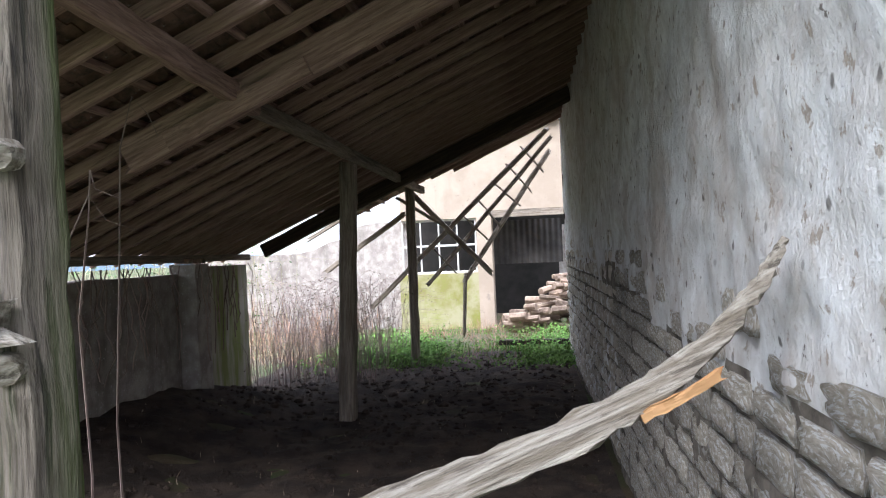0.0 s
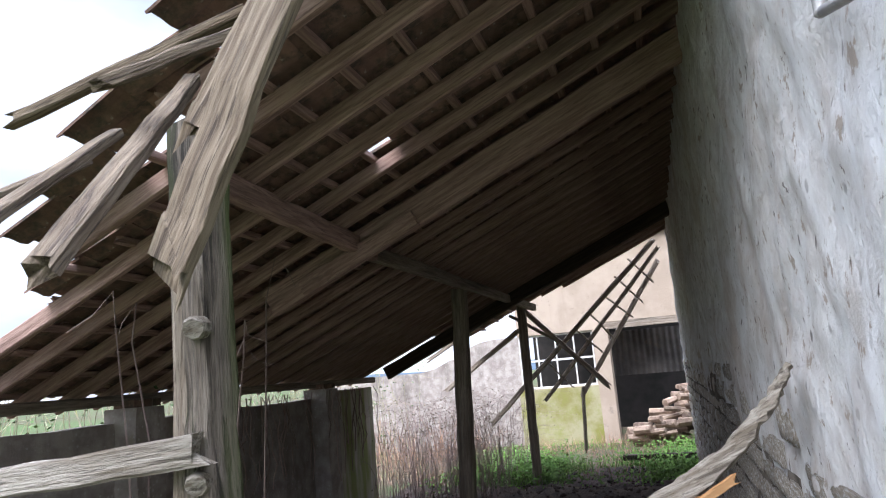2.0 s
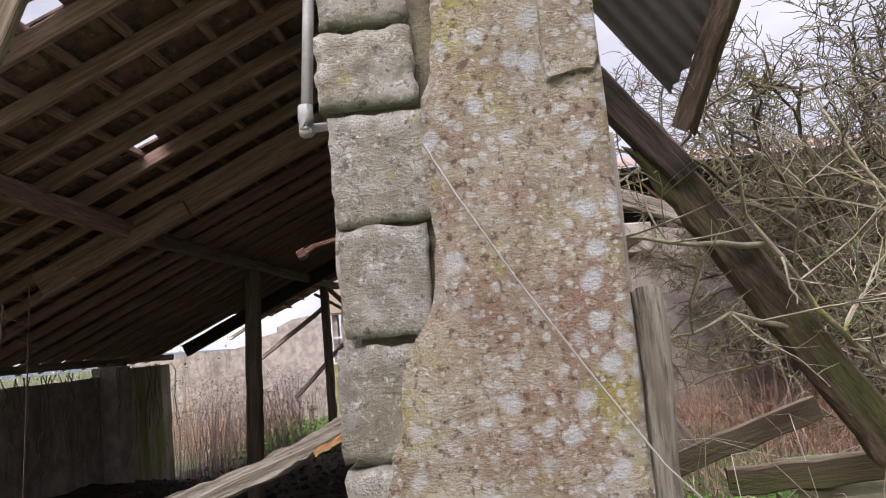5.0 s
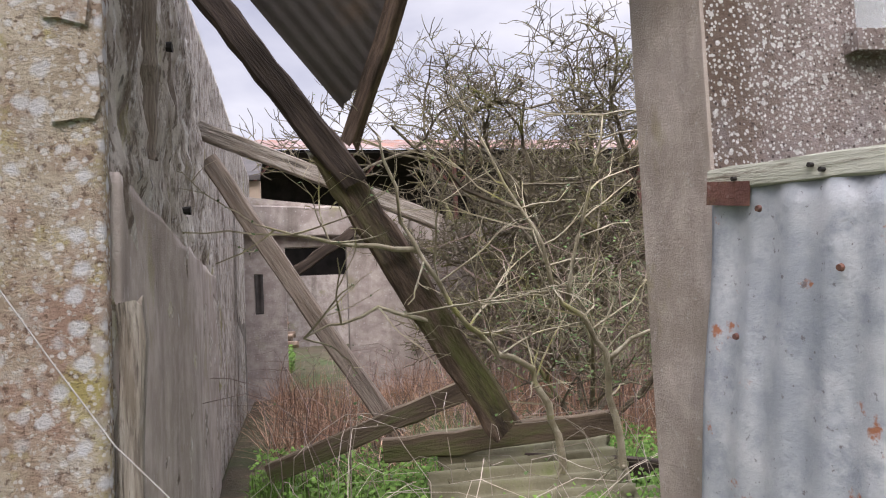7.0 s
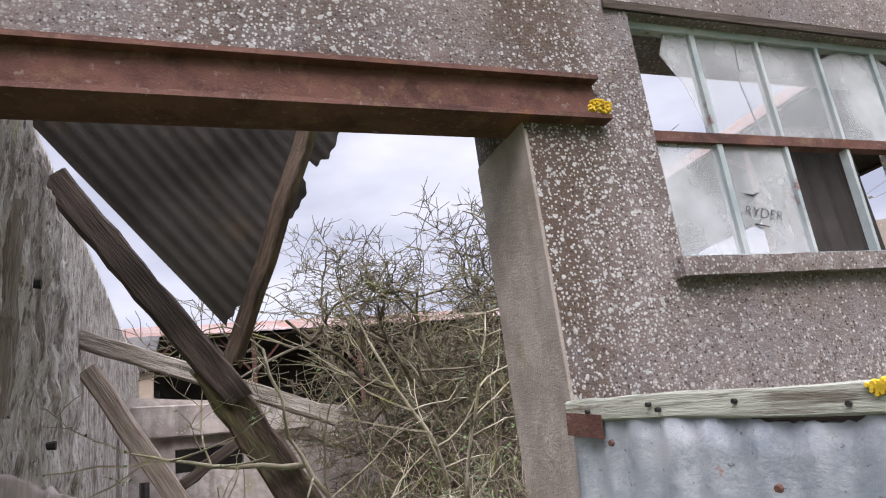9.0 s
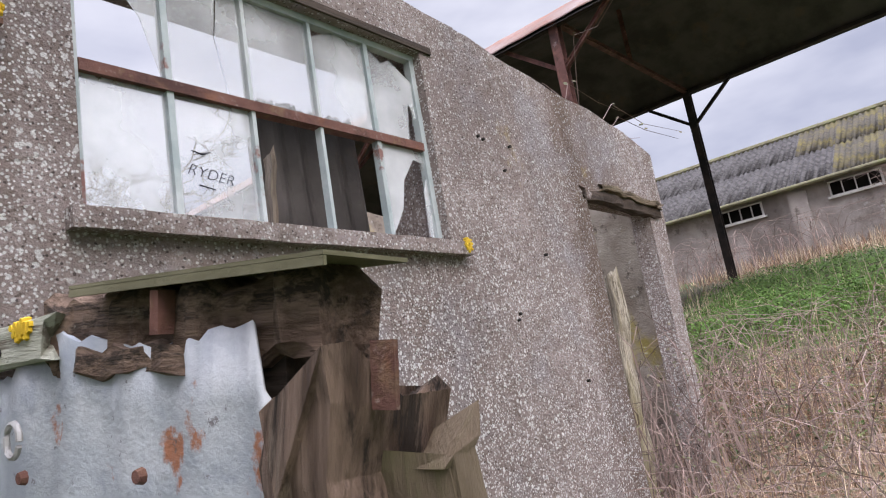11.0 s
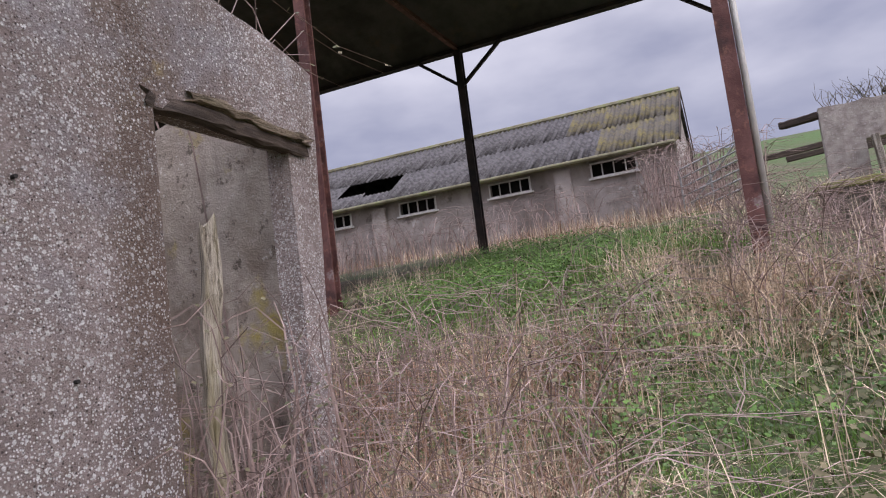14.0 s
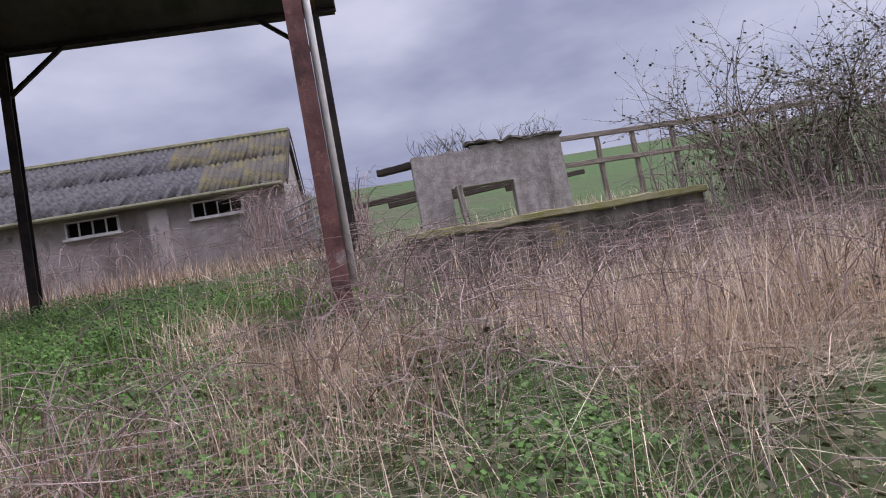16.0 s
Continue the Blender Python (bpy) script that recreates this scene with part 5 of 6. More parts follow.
s = slab(lines(0.32, 4.6, 0.3, (0.44, 0.56, 0.86, 1.7)), lines(0.0, 3.4, 0.25, (2.25, 1.7, 2.6)), [(0.86, 0.0, 1.7, 2.6), (0.44, 1.7, 0.56, 2.25)], 0.25, lambda u, v, d: (u, 8.0 + d, v), lambda u: 3.36 - 0.13 * u + 0.04 * noise.noise((u * 3, 0, 1)), 0.02, 8)
tagged(part("wall_back", s, M["concrete"]), "stained concrete back wall of the roofless room", "wall", kind="structure")
timber("back_lintel", (0.34, 7.93, 2.98), (2.55, 7.9, 2.88), 0.12, 0.40, M["concrete"], None, "broken grey concrete lintel beam", "lintel", seed=79, rough=0.01)
rs = random.Random(3)
for i in range(14):
    x, y, r = rs.uniform(0.7, 2.3), rs.uniform(0.5, 2.2), rs.uniform(0.05, 0.14)
    q = Shape().tube([(x, y, ground_z(x, y) - 0.03), (x + 0.01, y, ground_z(x, y) + r * 0.7), (x, y + 0.01, ground_z(x, y) + r)], [r, r * 1.05, r * 0.5], 7)
    tagged(part("rubble_stone", q, M["stone"]), "grey rubble stone among moss", "stone", "rubble stones")


# ---- open barn with a curved roof ----
dutch = thing("hay_barn", "open steel hay barn with a curved rusty corrugated roof", "barn", (13, 4, 2.5))
BX0, BX1, BY0, BY1 = 10.2, 15.75, -2.8, 15.5
q = Shape()
na, ny = 28, 60
for k in (0, 1):
    for i in range(na + 1):
        t = i / na
        x, z = BX0 + (BX1 - BX0) * t, 6.85 + 0.25 * t + 1.15 * (1 - (2 * t - 1) ** 2)
        for j in range(ny + 1):
            q.v.append((x, BY0 + (BY1 - BY0) * j / ny, z + 0.02 * k + 0.012 * (j % 2)))
m = (na + 1) * (ny + 1)
for i in range(na):
    for j in range(ny):
        a = i * (ny + 1) + j
        q.f += [(a, a + 1, a + ny + 2, a + ny + 1), (a + m, a + m + ny + 1, a + m + ny + 2, a + m + 1)]
for j in range(ny):
    a, b = j, na * (ny + 1) + j
    q.f += [(a, a + m, a + 1 + m, a + 1), (b, b + 1, b + 1 + m, b + m)]
for i in range(na):
    a, b = i * (ny + 1), i * (ny + 1) + ny
    q.f += [(a, a + ny + 1, a + ny + 1 + m, a + m), (b, b + m, b + ny + 1 + m, b + ny + 1)]
part("roof", q, M["rusty_sheet"], dutch, "curved rusty corrugated roof")
# added dark sheet: the roof's underside shade is put into its colour
part("lining", Shape().add([(BX0 + (BX1 - BX0) * i / 14, y, 6.80 + 0.25 * i / 14 + 1.15 * (1 - (2 * i / 14 - 1) ** 2)) for i in range(15) for y in (BY0 + 0.02, BY1 - 0.02)], [(2 * i, 2 * i + 2, 2 * i + 3, 2 * i + 1) for i in range(14)]), M["dark_sheet"], dutch, "underside sheet coloured dark for the shade beneath the roof")


def iron(name, p0, p1, r, material, parent, label=""):
    """A rolled-steel member of H section."""
    L = (Vector(p1) - Vector(p0)).length
    k, w = r * 0.75, r * 0.15
    ring = [(-r, -r), (r, -r), (r, -k), (w, -k), (w, k), (r, k), (r, r), (-r, r), (-r, k), (-w, k), (-w, -k), (-r, -k)]
    n = len(ring)
    s = Shape().add([(x, y, z) for x in (0, L) for y, z in ring], [(i, i + n, (i + 1) % n + n, (i + 1) % n) for i in range(n)] + [tuple(range(n)), tuple(range(2 * n - 1, n - 1, -1))])
    return part(name, s, material, parent, label, at=along(p0, p1))


for y in (-2.3, 2.25, 6.8, 11.3, 15.3):
    for x, top, mm in ((10.35, 6.9, "red_iron"), (15.6, 7.1, "black_iron")):
        g = ground_z(x, y) - 0.2
        if x > 12 and y < 0:
            y = -2.45
        iron("post", (x, y, g), (x, y, top), 0.072 if x < 12 else 0.07, M[mm], dutch)
        for sy in (-1, 1):
            if BY0 < y + sy * 0.9 < BY1:
                iron("brace", (x, y, top - 0.75), (x, y + sy * 0.9, top - 0.03), 0.03, M[mm], dutch)
    iron("tie", (10.35, y, 6.95), (15.6, y, 7.1), 0.04, M["red_iron"], dutch)
    iron("strut", (10.35, y, 6.1), (11.3, y, 7.0), 0.03, M["red_iron"], dutch)
    iron("strut", (13.0, y, 7.0), (13.0, y, 8.05), 0.03, M["red_iron"], dutch)
part("downpipe", Shape().tube([(10.36, -2.405, 2.45), (10.36, -2.41, 4.6), (10.36, -2.41, 6.8)], [0.032] * 3, 8), M["white_paint"], dutch, "pale split downpipe", True)
for x, z in ((10.35, 6.88), (15.6, 7.08)):
    iron("eaves_rail", (x, BY0, z), (x, BY1, z), 0.04, M["black_iron"], dutch)

# ---- far barn beyond the roofless room ----
fb = thing("long_barn", "long far barn with a rusty curved roof and dark open side", "barn", (6, 23, 2))
q = Shape()
n = 220
for k in (0, 1):
    for i in range(n + 1):
        x = -1.5 + 24 * i / n
        for j in range(7):
            t = j / 6
            q.v.append((x, 21.8 + 5.5 * t, 6.85 + 1.25 * math.sin(t * math.pi / 2) + 0.02 * math.sin(i * math.pi / 2) + 0.03 * k))
m = (n + 1) * 7
for i in range(n):
    for j in range(6):
        a = i * 7 + j
        q.f += [(a, a + 7, a + 8, a + 1)[::-1], (a + m, a + m + 7, a + m + 8, a + m + 1)]
    q.f.append((i * 7, i * 7 + 7, i * 7 + 7 + m, i * 7 + m))
part("roof", q, M["rusty_sheet"], fb, "rust-streaked corrugated roof")
part("wall", slab(lines(-1.5, 22.5, 0.6), lines(-0.5, 2.6, 0.6), [], 0.3, lambda u, v, d: (u, 22.1 + d, v), None, 0.02, 2), M["concrete"], fb)
# near-black back and ceiling sheets, added to paint the shade of the open side
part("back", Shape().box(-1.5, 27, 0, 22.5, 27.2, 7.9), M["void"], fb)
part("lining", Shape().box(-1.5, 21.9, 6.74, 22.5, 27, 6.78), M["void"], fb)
for i in range(7):
    iron("post", (-0.5 + 3.6 * i, 22.2, 2.6), (-0.5 + 3.6 * i, 22.2, 6.8), 0.07, M["red_iron"], fb)
    iron("brace", (-0.5 + 3.6 * i, 22.2, 5.5), (0.6 + 3.6 * i, 22.2, 6.75), 0.035, M["red_iron"], fb)
    iron("brace", (-0.5 + 3.6 * i, 22.2, 5.5), (-1.6 + 3.6 * i, 22.2, 6.75), 0.035, M["red_iron"], fb)

# ---- long livestock shed on the bank ----
shed = thing("livestock_shed", "long grey rendered shed with a mossy corrugated fibre-cement roof", "shed", (23, 10, 4))
SX, SY0, SY1, SEZ, SRX, SRZ = 21.7, -0.98, 34.0, 5.78, 25.2, 7.98
win_ys = [0.0 + 2.87 * i for i in range(11)]
holes = [(y, 5.2, y + 1.22, 5.60) for y in win_ys]
s = slab(lines(SY0, SY1, 0.5, [v for y in win_ys for v in (y, y + 1.22)]), lines(3.0, SEZ, 0.4, (5.2, 5.6)), holes, 0.25, lambda u, v, d: (SX + d, u, v), None, 0.012, 3)
s.f = [f[::-1] for f in s.f]
part("wall", s, M["shed_render"], shed)
g = Shape().add([(SX + 0.001, SY0, 3.0), (28.7, SY0, 3.0), (28.7, SY0, SEZ), (SRX, SY0, SRZ - 0.1), (SX + 0.001, SY0, SEZ), (SX + 0.001, SY0 + 0.25, 3.0), (28.7, SY0 + 0.25, 3.0), (28.7, SY0 + 0.25, SEZ), (SRX, SY0 + 0.25, SRZ - 0.1), (SX + 0.001, SY0 + 0.25, SEZ)], [(0, 1, 2, 3, 4), (9, 8, 7, 6, 5), (1, 6, 7, 2), (2, 7, 8, 3), (3, 8, 9, 4)])
part("gable", g, M["shed_render"], shed)
# added near-black sheets behind the windows stand in for the unlit inside
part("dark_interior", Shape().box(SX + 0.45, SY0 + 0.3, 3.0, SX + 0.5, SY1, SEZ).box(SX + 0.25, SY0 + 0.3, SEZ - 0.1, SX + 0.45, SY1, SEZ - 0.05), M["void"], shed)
slope = math.hypot(SRX - SX + 0.25, SRZ - SEZ + 0.1)
ang = math.atan2(SRZ - SEZ + 0.1, SRX - SX + 0.25)


def shed_sheet(y0, length, width, up):
    q = corrugated(length, width, 0.146, 0.05, int(y0 * 7) % 97, 0.03, 0, rows=2, thick=0.008)
    pm = Matrix.Translation((SX - 0.25 + up * math.cos(ang), y0 + length, SEZ - 0.1 + up * math.sin(ang))) @ Matrix.Rotation(-math.pi / 2, 4, "Z") @ Matrix.Rotation(ang, 4, "X")
    part("roof_sheet", q, M["moss_fibre"] if y0 < 0.6 or up > slope * 0.4 and y0 < 2 else M["fibre_sheet"], shed, smooth=True, at=pm)


y, k = SY0 - 0.12, 0
while y < SY1:
    for up, w in ((0.0, slope * 0.52), (slope * 0.5, slope * 0.5)):
        if not (k in (8, 9) and up == 0):
            shed_sheet(y, 1.09, w, up + 0.0)
    y += 1.06
    k += 1
shed_sheet(SY0 - 0.12 + 1.06 * 8, 1.09, slope * 0.2, 0)
shed_sheet(SY0 - 0.12 + 1.06 * 9, 1.09, slope * 0.26, 0)
part("far_slope", Shape().add([(SRX, SY0 - 0.1, SRZ - 0.02), (SRX, SY1, SRZ - 0.02), (29, SY1, SEZ - 0.1), (29, SY0 - 0.1, SEZ - 0.1), (SRX, SY0 - 0.1, SRZ - 0.08), (SRX, SY1, SRZ - 0.08), (29, SY1, SEZ - 0.16), (29, SY0 - 0.1, SEZ - 0.16)], [(0, 3, 2, 1), (4, 5, 6, 7), (0, 4, 7, 3), (3, 7, 6, 2)]), M["fibre_sheet"], shed)
part("ridge_cap", Shape().tube([(SRX, SY0 - 0.12, SRZ), (SRX, SY1, SRZ)], [0.11, 0.11], 8), M["mossy_sheet"], shed, "mossy ridge capping")
part("gutter", Shape().tube([(SX - 0.27, SY0, SEZ - 0.1), (SX - 0.27, SY1, SEZ - 0.1)], [0.06, 0.06], 8), M["mossy_sheet"], shed)
timber("verge", (SX - 0.25, SY0 - 0.14, SEZ - 0.08), (SRX, SY0 - 0.14, SRZ), 0.03, 0.14, M["dark_timber"], shed, seed=5)
timber("verge", (29, SY0 - 0.14, SEZ - 0.08), (SRX, SY0 - 0.14, SRZ), 0.03, 0.14, M["dark_timber"], shed, seed=6)
for y in win_ys:
    f = Shape().box(SX - 0.03, y, 5.2, SX + 0.02, y + 1.22, 5.232).box(SX - 0.03, y, 5.568, SX + 0.02, y + 1.22, 5.6).box(SX - 0.03, y, 5.233, SX + 0.02, y + 0.05, 5.555).box(SX - 0.03, y + 1.18, 5.233, SX + 0.02, y + 1.22, 5.555)
    wob = part("window", f, M["white_paint"], shed, "pale peeling four-light window frame")
    for i in range(1, 4):
        part("glazing_bar", Shape().box(SX - 0.02, y + 0.305 * i - 0.012, 5.246, SX + 0.04, y + 0.305 * i + 0.012, 5.554), M["white_paint"], wob)
    part("sill", Shape().box(SX - 0.09, y - 0.06, 5.15, SX - 0.001, y + 1.28, 5.198), M["white_paint"], wob)
part("buttress", Shape().box(SX - 0.12, 1.75, 3.0, SX - 0.001, 2.2, 5.55), M["shed_render"], shed)
part("buttress", Shape().box(SX - 0.12, 7.4, 3.0, SX - 0.001, 7.85, 5.55), M["concrete"], shed)

# ---- ruin, low wall, gate and fence on the bank ----
s = slab(lines(-6.45, -3.68, 0.1, (-5.45, -4.3)), lines(2.6, 5.0, 0.1, (4.13,)), [(-5.45, 2.6, -4.3, 4.13)], 0.25, lambda u, v, d: (17.0 + d, u, v), lambda u: 4.80 + (0.06 if u < -4.7 else 0) + 0.05 * noise.noise((u * 3.3, 2, 0)), 0.015, 4)
s.f = [f[::-1] for f in s.f]
tagged(part("ruined_wall", s, M["concrete"]), "ruined concrete block wall with a square opening and mossy top", "ruin")
timber("ruin_coping", (17.1, -6.5, 4.84), (17.1, -4.7, 4.90), 0.30, 0.05, M["dark_wall"], None, "dark mossy coping slabs on the ruin", "coping", seed=3, rough=0.035, segments=20)
timber("ruin_prop", (16.9, -4.5, 3.0), (16.9, -4.42, 4.15), 0.12, 0.12, M["grey_timber"], None, "pale post inside the ruin's opening", "post", seed=4)
timber("ruin_beam", (17.2, -3.72, 4.72), (17.6, -3.1, 4.74), 0.13, 0.13, M["dark_timber"], None, "stub of dark timber beam jutting from the ruin", "beam", seed=4)
s = slab(lines(-6.8, -3.1, 0.2), lines(1.8, 3.0, 0.2), [], 0.3, lambda u, v, d: (13.0 + d, u, v), lambda u: 2.95 + 0.015 * noise.noise((u * 3, 0, 0)), 0.02, 4)
s.f = [f[::-1] for f in s.f]
low_wall = tagged(part("low_wall", s, M["dark_wall"]), "low dark concrete yard wall with a yellow mossy coping", "low wall")
timber("coping", (13.13, -6.85, 2.985), (13.13, -3.05, 2.985), 0.36, 0.09, M["mossy_render"], low_wall, "yellow-mossed coping", seed=31, rough=0.012, segments=24)
fence = thing("rail_fence", "weathered post and rail fence above the bank", "fence", (19, -8, 4))
for i, y in enumerate((-7.0, -7.9, -8.7, -9.6, -10.6, -12.0)):
    timber("post", (19, y, ground_z(19, y) - 0.2), (19, y, 5.15), 0.1, 0.1, M["timber"], fence, seed=300 + i)
for z in (5.08, 4.5):
    timber("rail", (18.95, -6.6, z + 0.05), (18.95, -13, z - 0.05), 0.06, 0.11, M["timber"], fence, seed=int(z * 100))
for i, y in enumerate((0.5, -3.0, -6, -9)):
    timber("rail", (24 + i, -1.6 - 2 * i, 5.15 + 0.1 * i), (24.5 + i, -4.5 - 2 * i, 5.4 + 0.1 * i), 0.1, 0.16, M["dark_timber"], fence, seed=320 + i)
gate = thing("field_gate", "leaning grey tubular metal field gate", "gate", (18.6, -1.7, 3.4))
ga, gb = Vector((18.8, -1.15, 3.5)), Vector((18.4, -2.35, 3.75))
for i in range(6):
    z = 0.05 + 0.19 * i
    part("bar", Shape().tube([ga + Vector((0, 0, z)), gb + Vector((0, 0, z + 0.05))], [0.02, 0.02], 6), M["pipe"], gate)
for t in (0, 0.5, 1):
    p0 = ga.lerp(gb, t)
    part("upright", Shape().tube([p0, p0 + Vector((0, 0, 1.05))], [0.022, 0.022], 6), M["pipe"], gate)
part("diagonal", Shape().tube([ga + Vector((0, 0, 0.05)), gb + Vector((0, 0, 1.05))], [0.018, 0.018], 6), M["pipe"], gate)


# ---- plants ----
def limb(s, p, d, length, r, depth, rnd, droop=0.0, sides=5, spread=0.75, kids=(2, 4), shrink=0.62, thin=0.0, crook=0.16):
    """Grow one limb into s, then its side branches."""
    n = 5 if depth > 0 else 3
    pts, p, d = [Vector(p)], Vector(p), Vector(d).normalized()
    for i in range(n):
        d = (d + Vector((rnd.gauss(0, crook), rnd.gauss(0, crook), rnd.gauss(0, 0.75 * crook) - droop))).normalized()
        p = p + d * (length / n)
        pts.append(p.copy())
    s.tube(pts, [max(thin * (1 - 0.4 * i / n), r * (1 - 0.55 * i / n)) for i in range(n + 1)], sides if r > 0.012 else 3)
    if depth == 0:
        return
    for k in range(rnd.randint(*kids)):
        t = rnd.uniform(0.3, 1.0)
        i = min(n - 1, int(t * n))
        q = pts[i].lerp(pts[i + 1], t * n - i if i < n else 0)
        side = Vector((rnd.gauss(0, 1), rnd.gauss(0, 1), rnd.gauss(0.15, 0.6))).normalized()
        nd = ((pts[i + 1] - pts[i]).normalized() * (1 - spread * 0.5) + side * spread).normalized()
        limb(s, q, nd, length * shrink * rnd.uniform(0.7, 1.15), r * rnd.uniform(0.42, 0.6), depth - 1, rnd, droop, sides, spread, kids, shrink, thin, crook)


def leaves(points, size, rnd, name, material, parent=None, label=""):
    s = Shape()
    for p in points:
        a, b = rnd.uniform(0, 6.28), rnd.uniform(-0.9, 0.9)
        u = Vector((math.cos(a), math.sin(a), b * 0.6)).normalized() * size * rnd.uniform(0.6, 1.3)
        w = u.orthogonal().normalized() * size * 0.38
        s.add([Vector(p), Vector(p) + u * 0.5 + w, Vector(p) + u, Vector(p) + u * 0.5 - w], [(0, 1, 2, 3)])
    return part(name, s, material, parent, label)


def tree(name, label, base, stems, length, r, depth, seed, material, leaf_share=0.05, droop=0.0, lean=0.35, kids=(2, 4), leaf_size=0.03, spread=0.75, leaf_mat="leaf", shrink=0.62, thin=0.0, crook=0.16):
    rnd = random.Random(seed)
    t = thing(name, label, "bush" if "bush" in name or "bramble" in name else "tree", base)
    trunk, crown = Shape(), Shape()
    for k in range(stems):
        a = 2 * math.pi * (k + rnd.random() * 0.7) / stems
        d = Vector((math.cos(a) * lean, math.sin(a) * lean, 1)).normalized()
        L = length * rnd.uniform(0.75, 1.1)
        pts, p = [Vector(base)], Vector(base)
        for i in range(5):
            d = (d + Vector((rnd.gauss(0, 0.1), rnd.gauss(0, 0.1), rnd.gauss(0, 0.05) - droop))).normalized()
            p = p + d * L / 5
            pts.append(p.copy())
        trunk.tube(pts, [r * (1 - 0.14 * i) for i in range(6)], 8)
        for i in range(1, 6):
            for _ in range(rnd.randint(1, 3)):
                side = Vector((rnd.gauss(0, 1), rnd.gauss(0, 1), rnd.gauss(0.4, 0.5))).normalized()
                limb(crown, pts[i], (d * 0.5 + side * spread).normalized(), L * 0.55 * rnd.uniform(0.7, 1.2), r * 0.42, depth, rnd, droop, kids=kids, spread=spread, shrink=shrink, thin=thin, crook=crook)
    part("trunk", trunk, material, t, smooth=True)
    part("crown", crown, material, t, "bare twiggy crown")
    if leaf_share:
        pts = [crown.v[i] for i in range(0, len(crown.v)) if rnd.random() < leaf_share]
        leaves(pts, leaf_size, rnd, "foliage", M[leaf_mat], t, "sparse small leaves")
    return t


def shrub(name, label, stems, r, seed, material, twigs):
    """A multi-stemmed shrub along a few guide points per stem, with side twigs."""
    rnd = random.Random(seed)
    t = thing(name, label, "bush", stems[0][0])
    wood, crown = Shape(), Shape()
    for k, guide in enumerate(stems):
        pts = []
        for a, b in zip(guide, guide[1:]):
            for i in range(4):
                pts.append(Vector(a).lerp(Vector(b), i / 4) + Vector((rnd.gauss(0, 0.012), rnd.gauss(0, 0.03), rnd.gauss(0, 0.012))))
        pts.append(Vector(guide[-1]))
        n = len(pts) - 1
        wood.tube(pts, [r * (1 if k < 2 else 0.6) * (1 - 0.72 * i / n) for i in range(n + 1)], 7)
        for i in range(3, n + 1):
            for _ in range(rnd.randint(0, 2)):
                side = Vector((rnd.gauss(0, 1), rnd.gauss(0, 1), rnd.gauss(0.5, 0.6))).normalized()
                limb(crown, pts[i], side, rnd.uniform(*twigs), r * 0.26, 2, rnd, kids=(1, 3), spread=0.7, thin=0.002, crook=0.16)
    part("stem", wood, material, t, smooth=True)
    part("crown", crown, material, t, "bare budding twigs")
    leaves([v for v in crown.v if rnd.random() < 0.03], 0.022, rnd, "foliage", M["leaf"], t, "first small leaves")


shrub("elder_bush", "pale-stemmed elder bush just budding, rooted in the rubble", (
    ((2.82, 2.1, 0.45), (2.80, 2.1, 1.0), (2.73, 2.1, 1.5), (2.50, 2.1, 1.82), (2.32, 2.1, 2.25), (2.05, 2.15, 2.8)),
    ((2.45, 2.2, 0.45), (2.41, 2.1, 1.05), (2.28, 2.1, 1.45), (1.84, 2.0, 1.72), (1.58, 1.95, 2.2), (1.42, 1.9, 2.75)),
    ((2.73, 2.1, 1.48), (2.95, 2.1, 1.6), (3.25, 2.1, 1.72), (3.4, 2.1, 2.2)),
    ((1.84, 2.0, 1.72), (1.4, 1.9, 1.84), (1.0, 1.85, 1.72)),
    ((1.60, 1.95, 2.15), (1.15, 1.9, 2.2), (0.78, 1.9, 2.3)),
    ((2.50, 2.1, 1.82), (2.6, 2.0, 2.3), (2.75, 2.0, 2.9))), 0.027, 5, M["bark"], (0.3, 0.75))
tree("elder_bush", "tangled elder bush with lichened twigs", (3.4, 3.9, 0.5), 5, 1.5, 0.03, 3, 6, M["dark_bark"], 0.05, 0.0, 0.6, (2, 4), 0.03, thin=0.003, crook=0.24)
tree("hawthorn_tree", "bare lichened hawthorn tree with a dense twiggy crown", (4.3, 7.0, 0.5), 7, 3.0, 0.075, 4, 9, M["dark_bark"], 0.006, 0.0, 0.46, (3, 5), 0.035, spread=0.8, thin=0.0055, crook=0.26)


chance = random.Random(40)


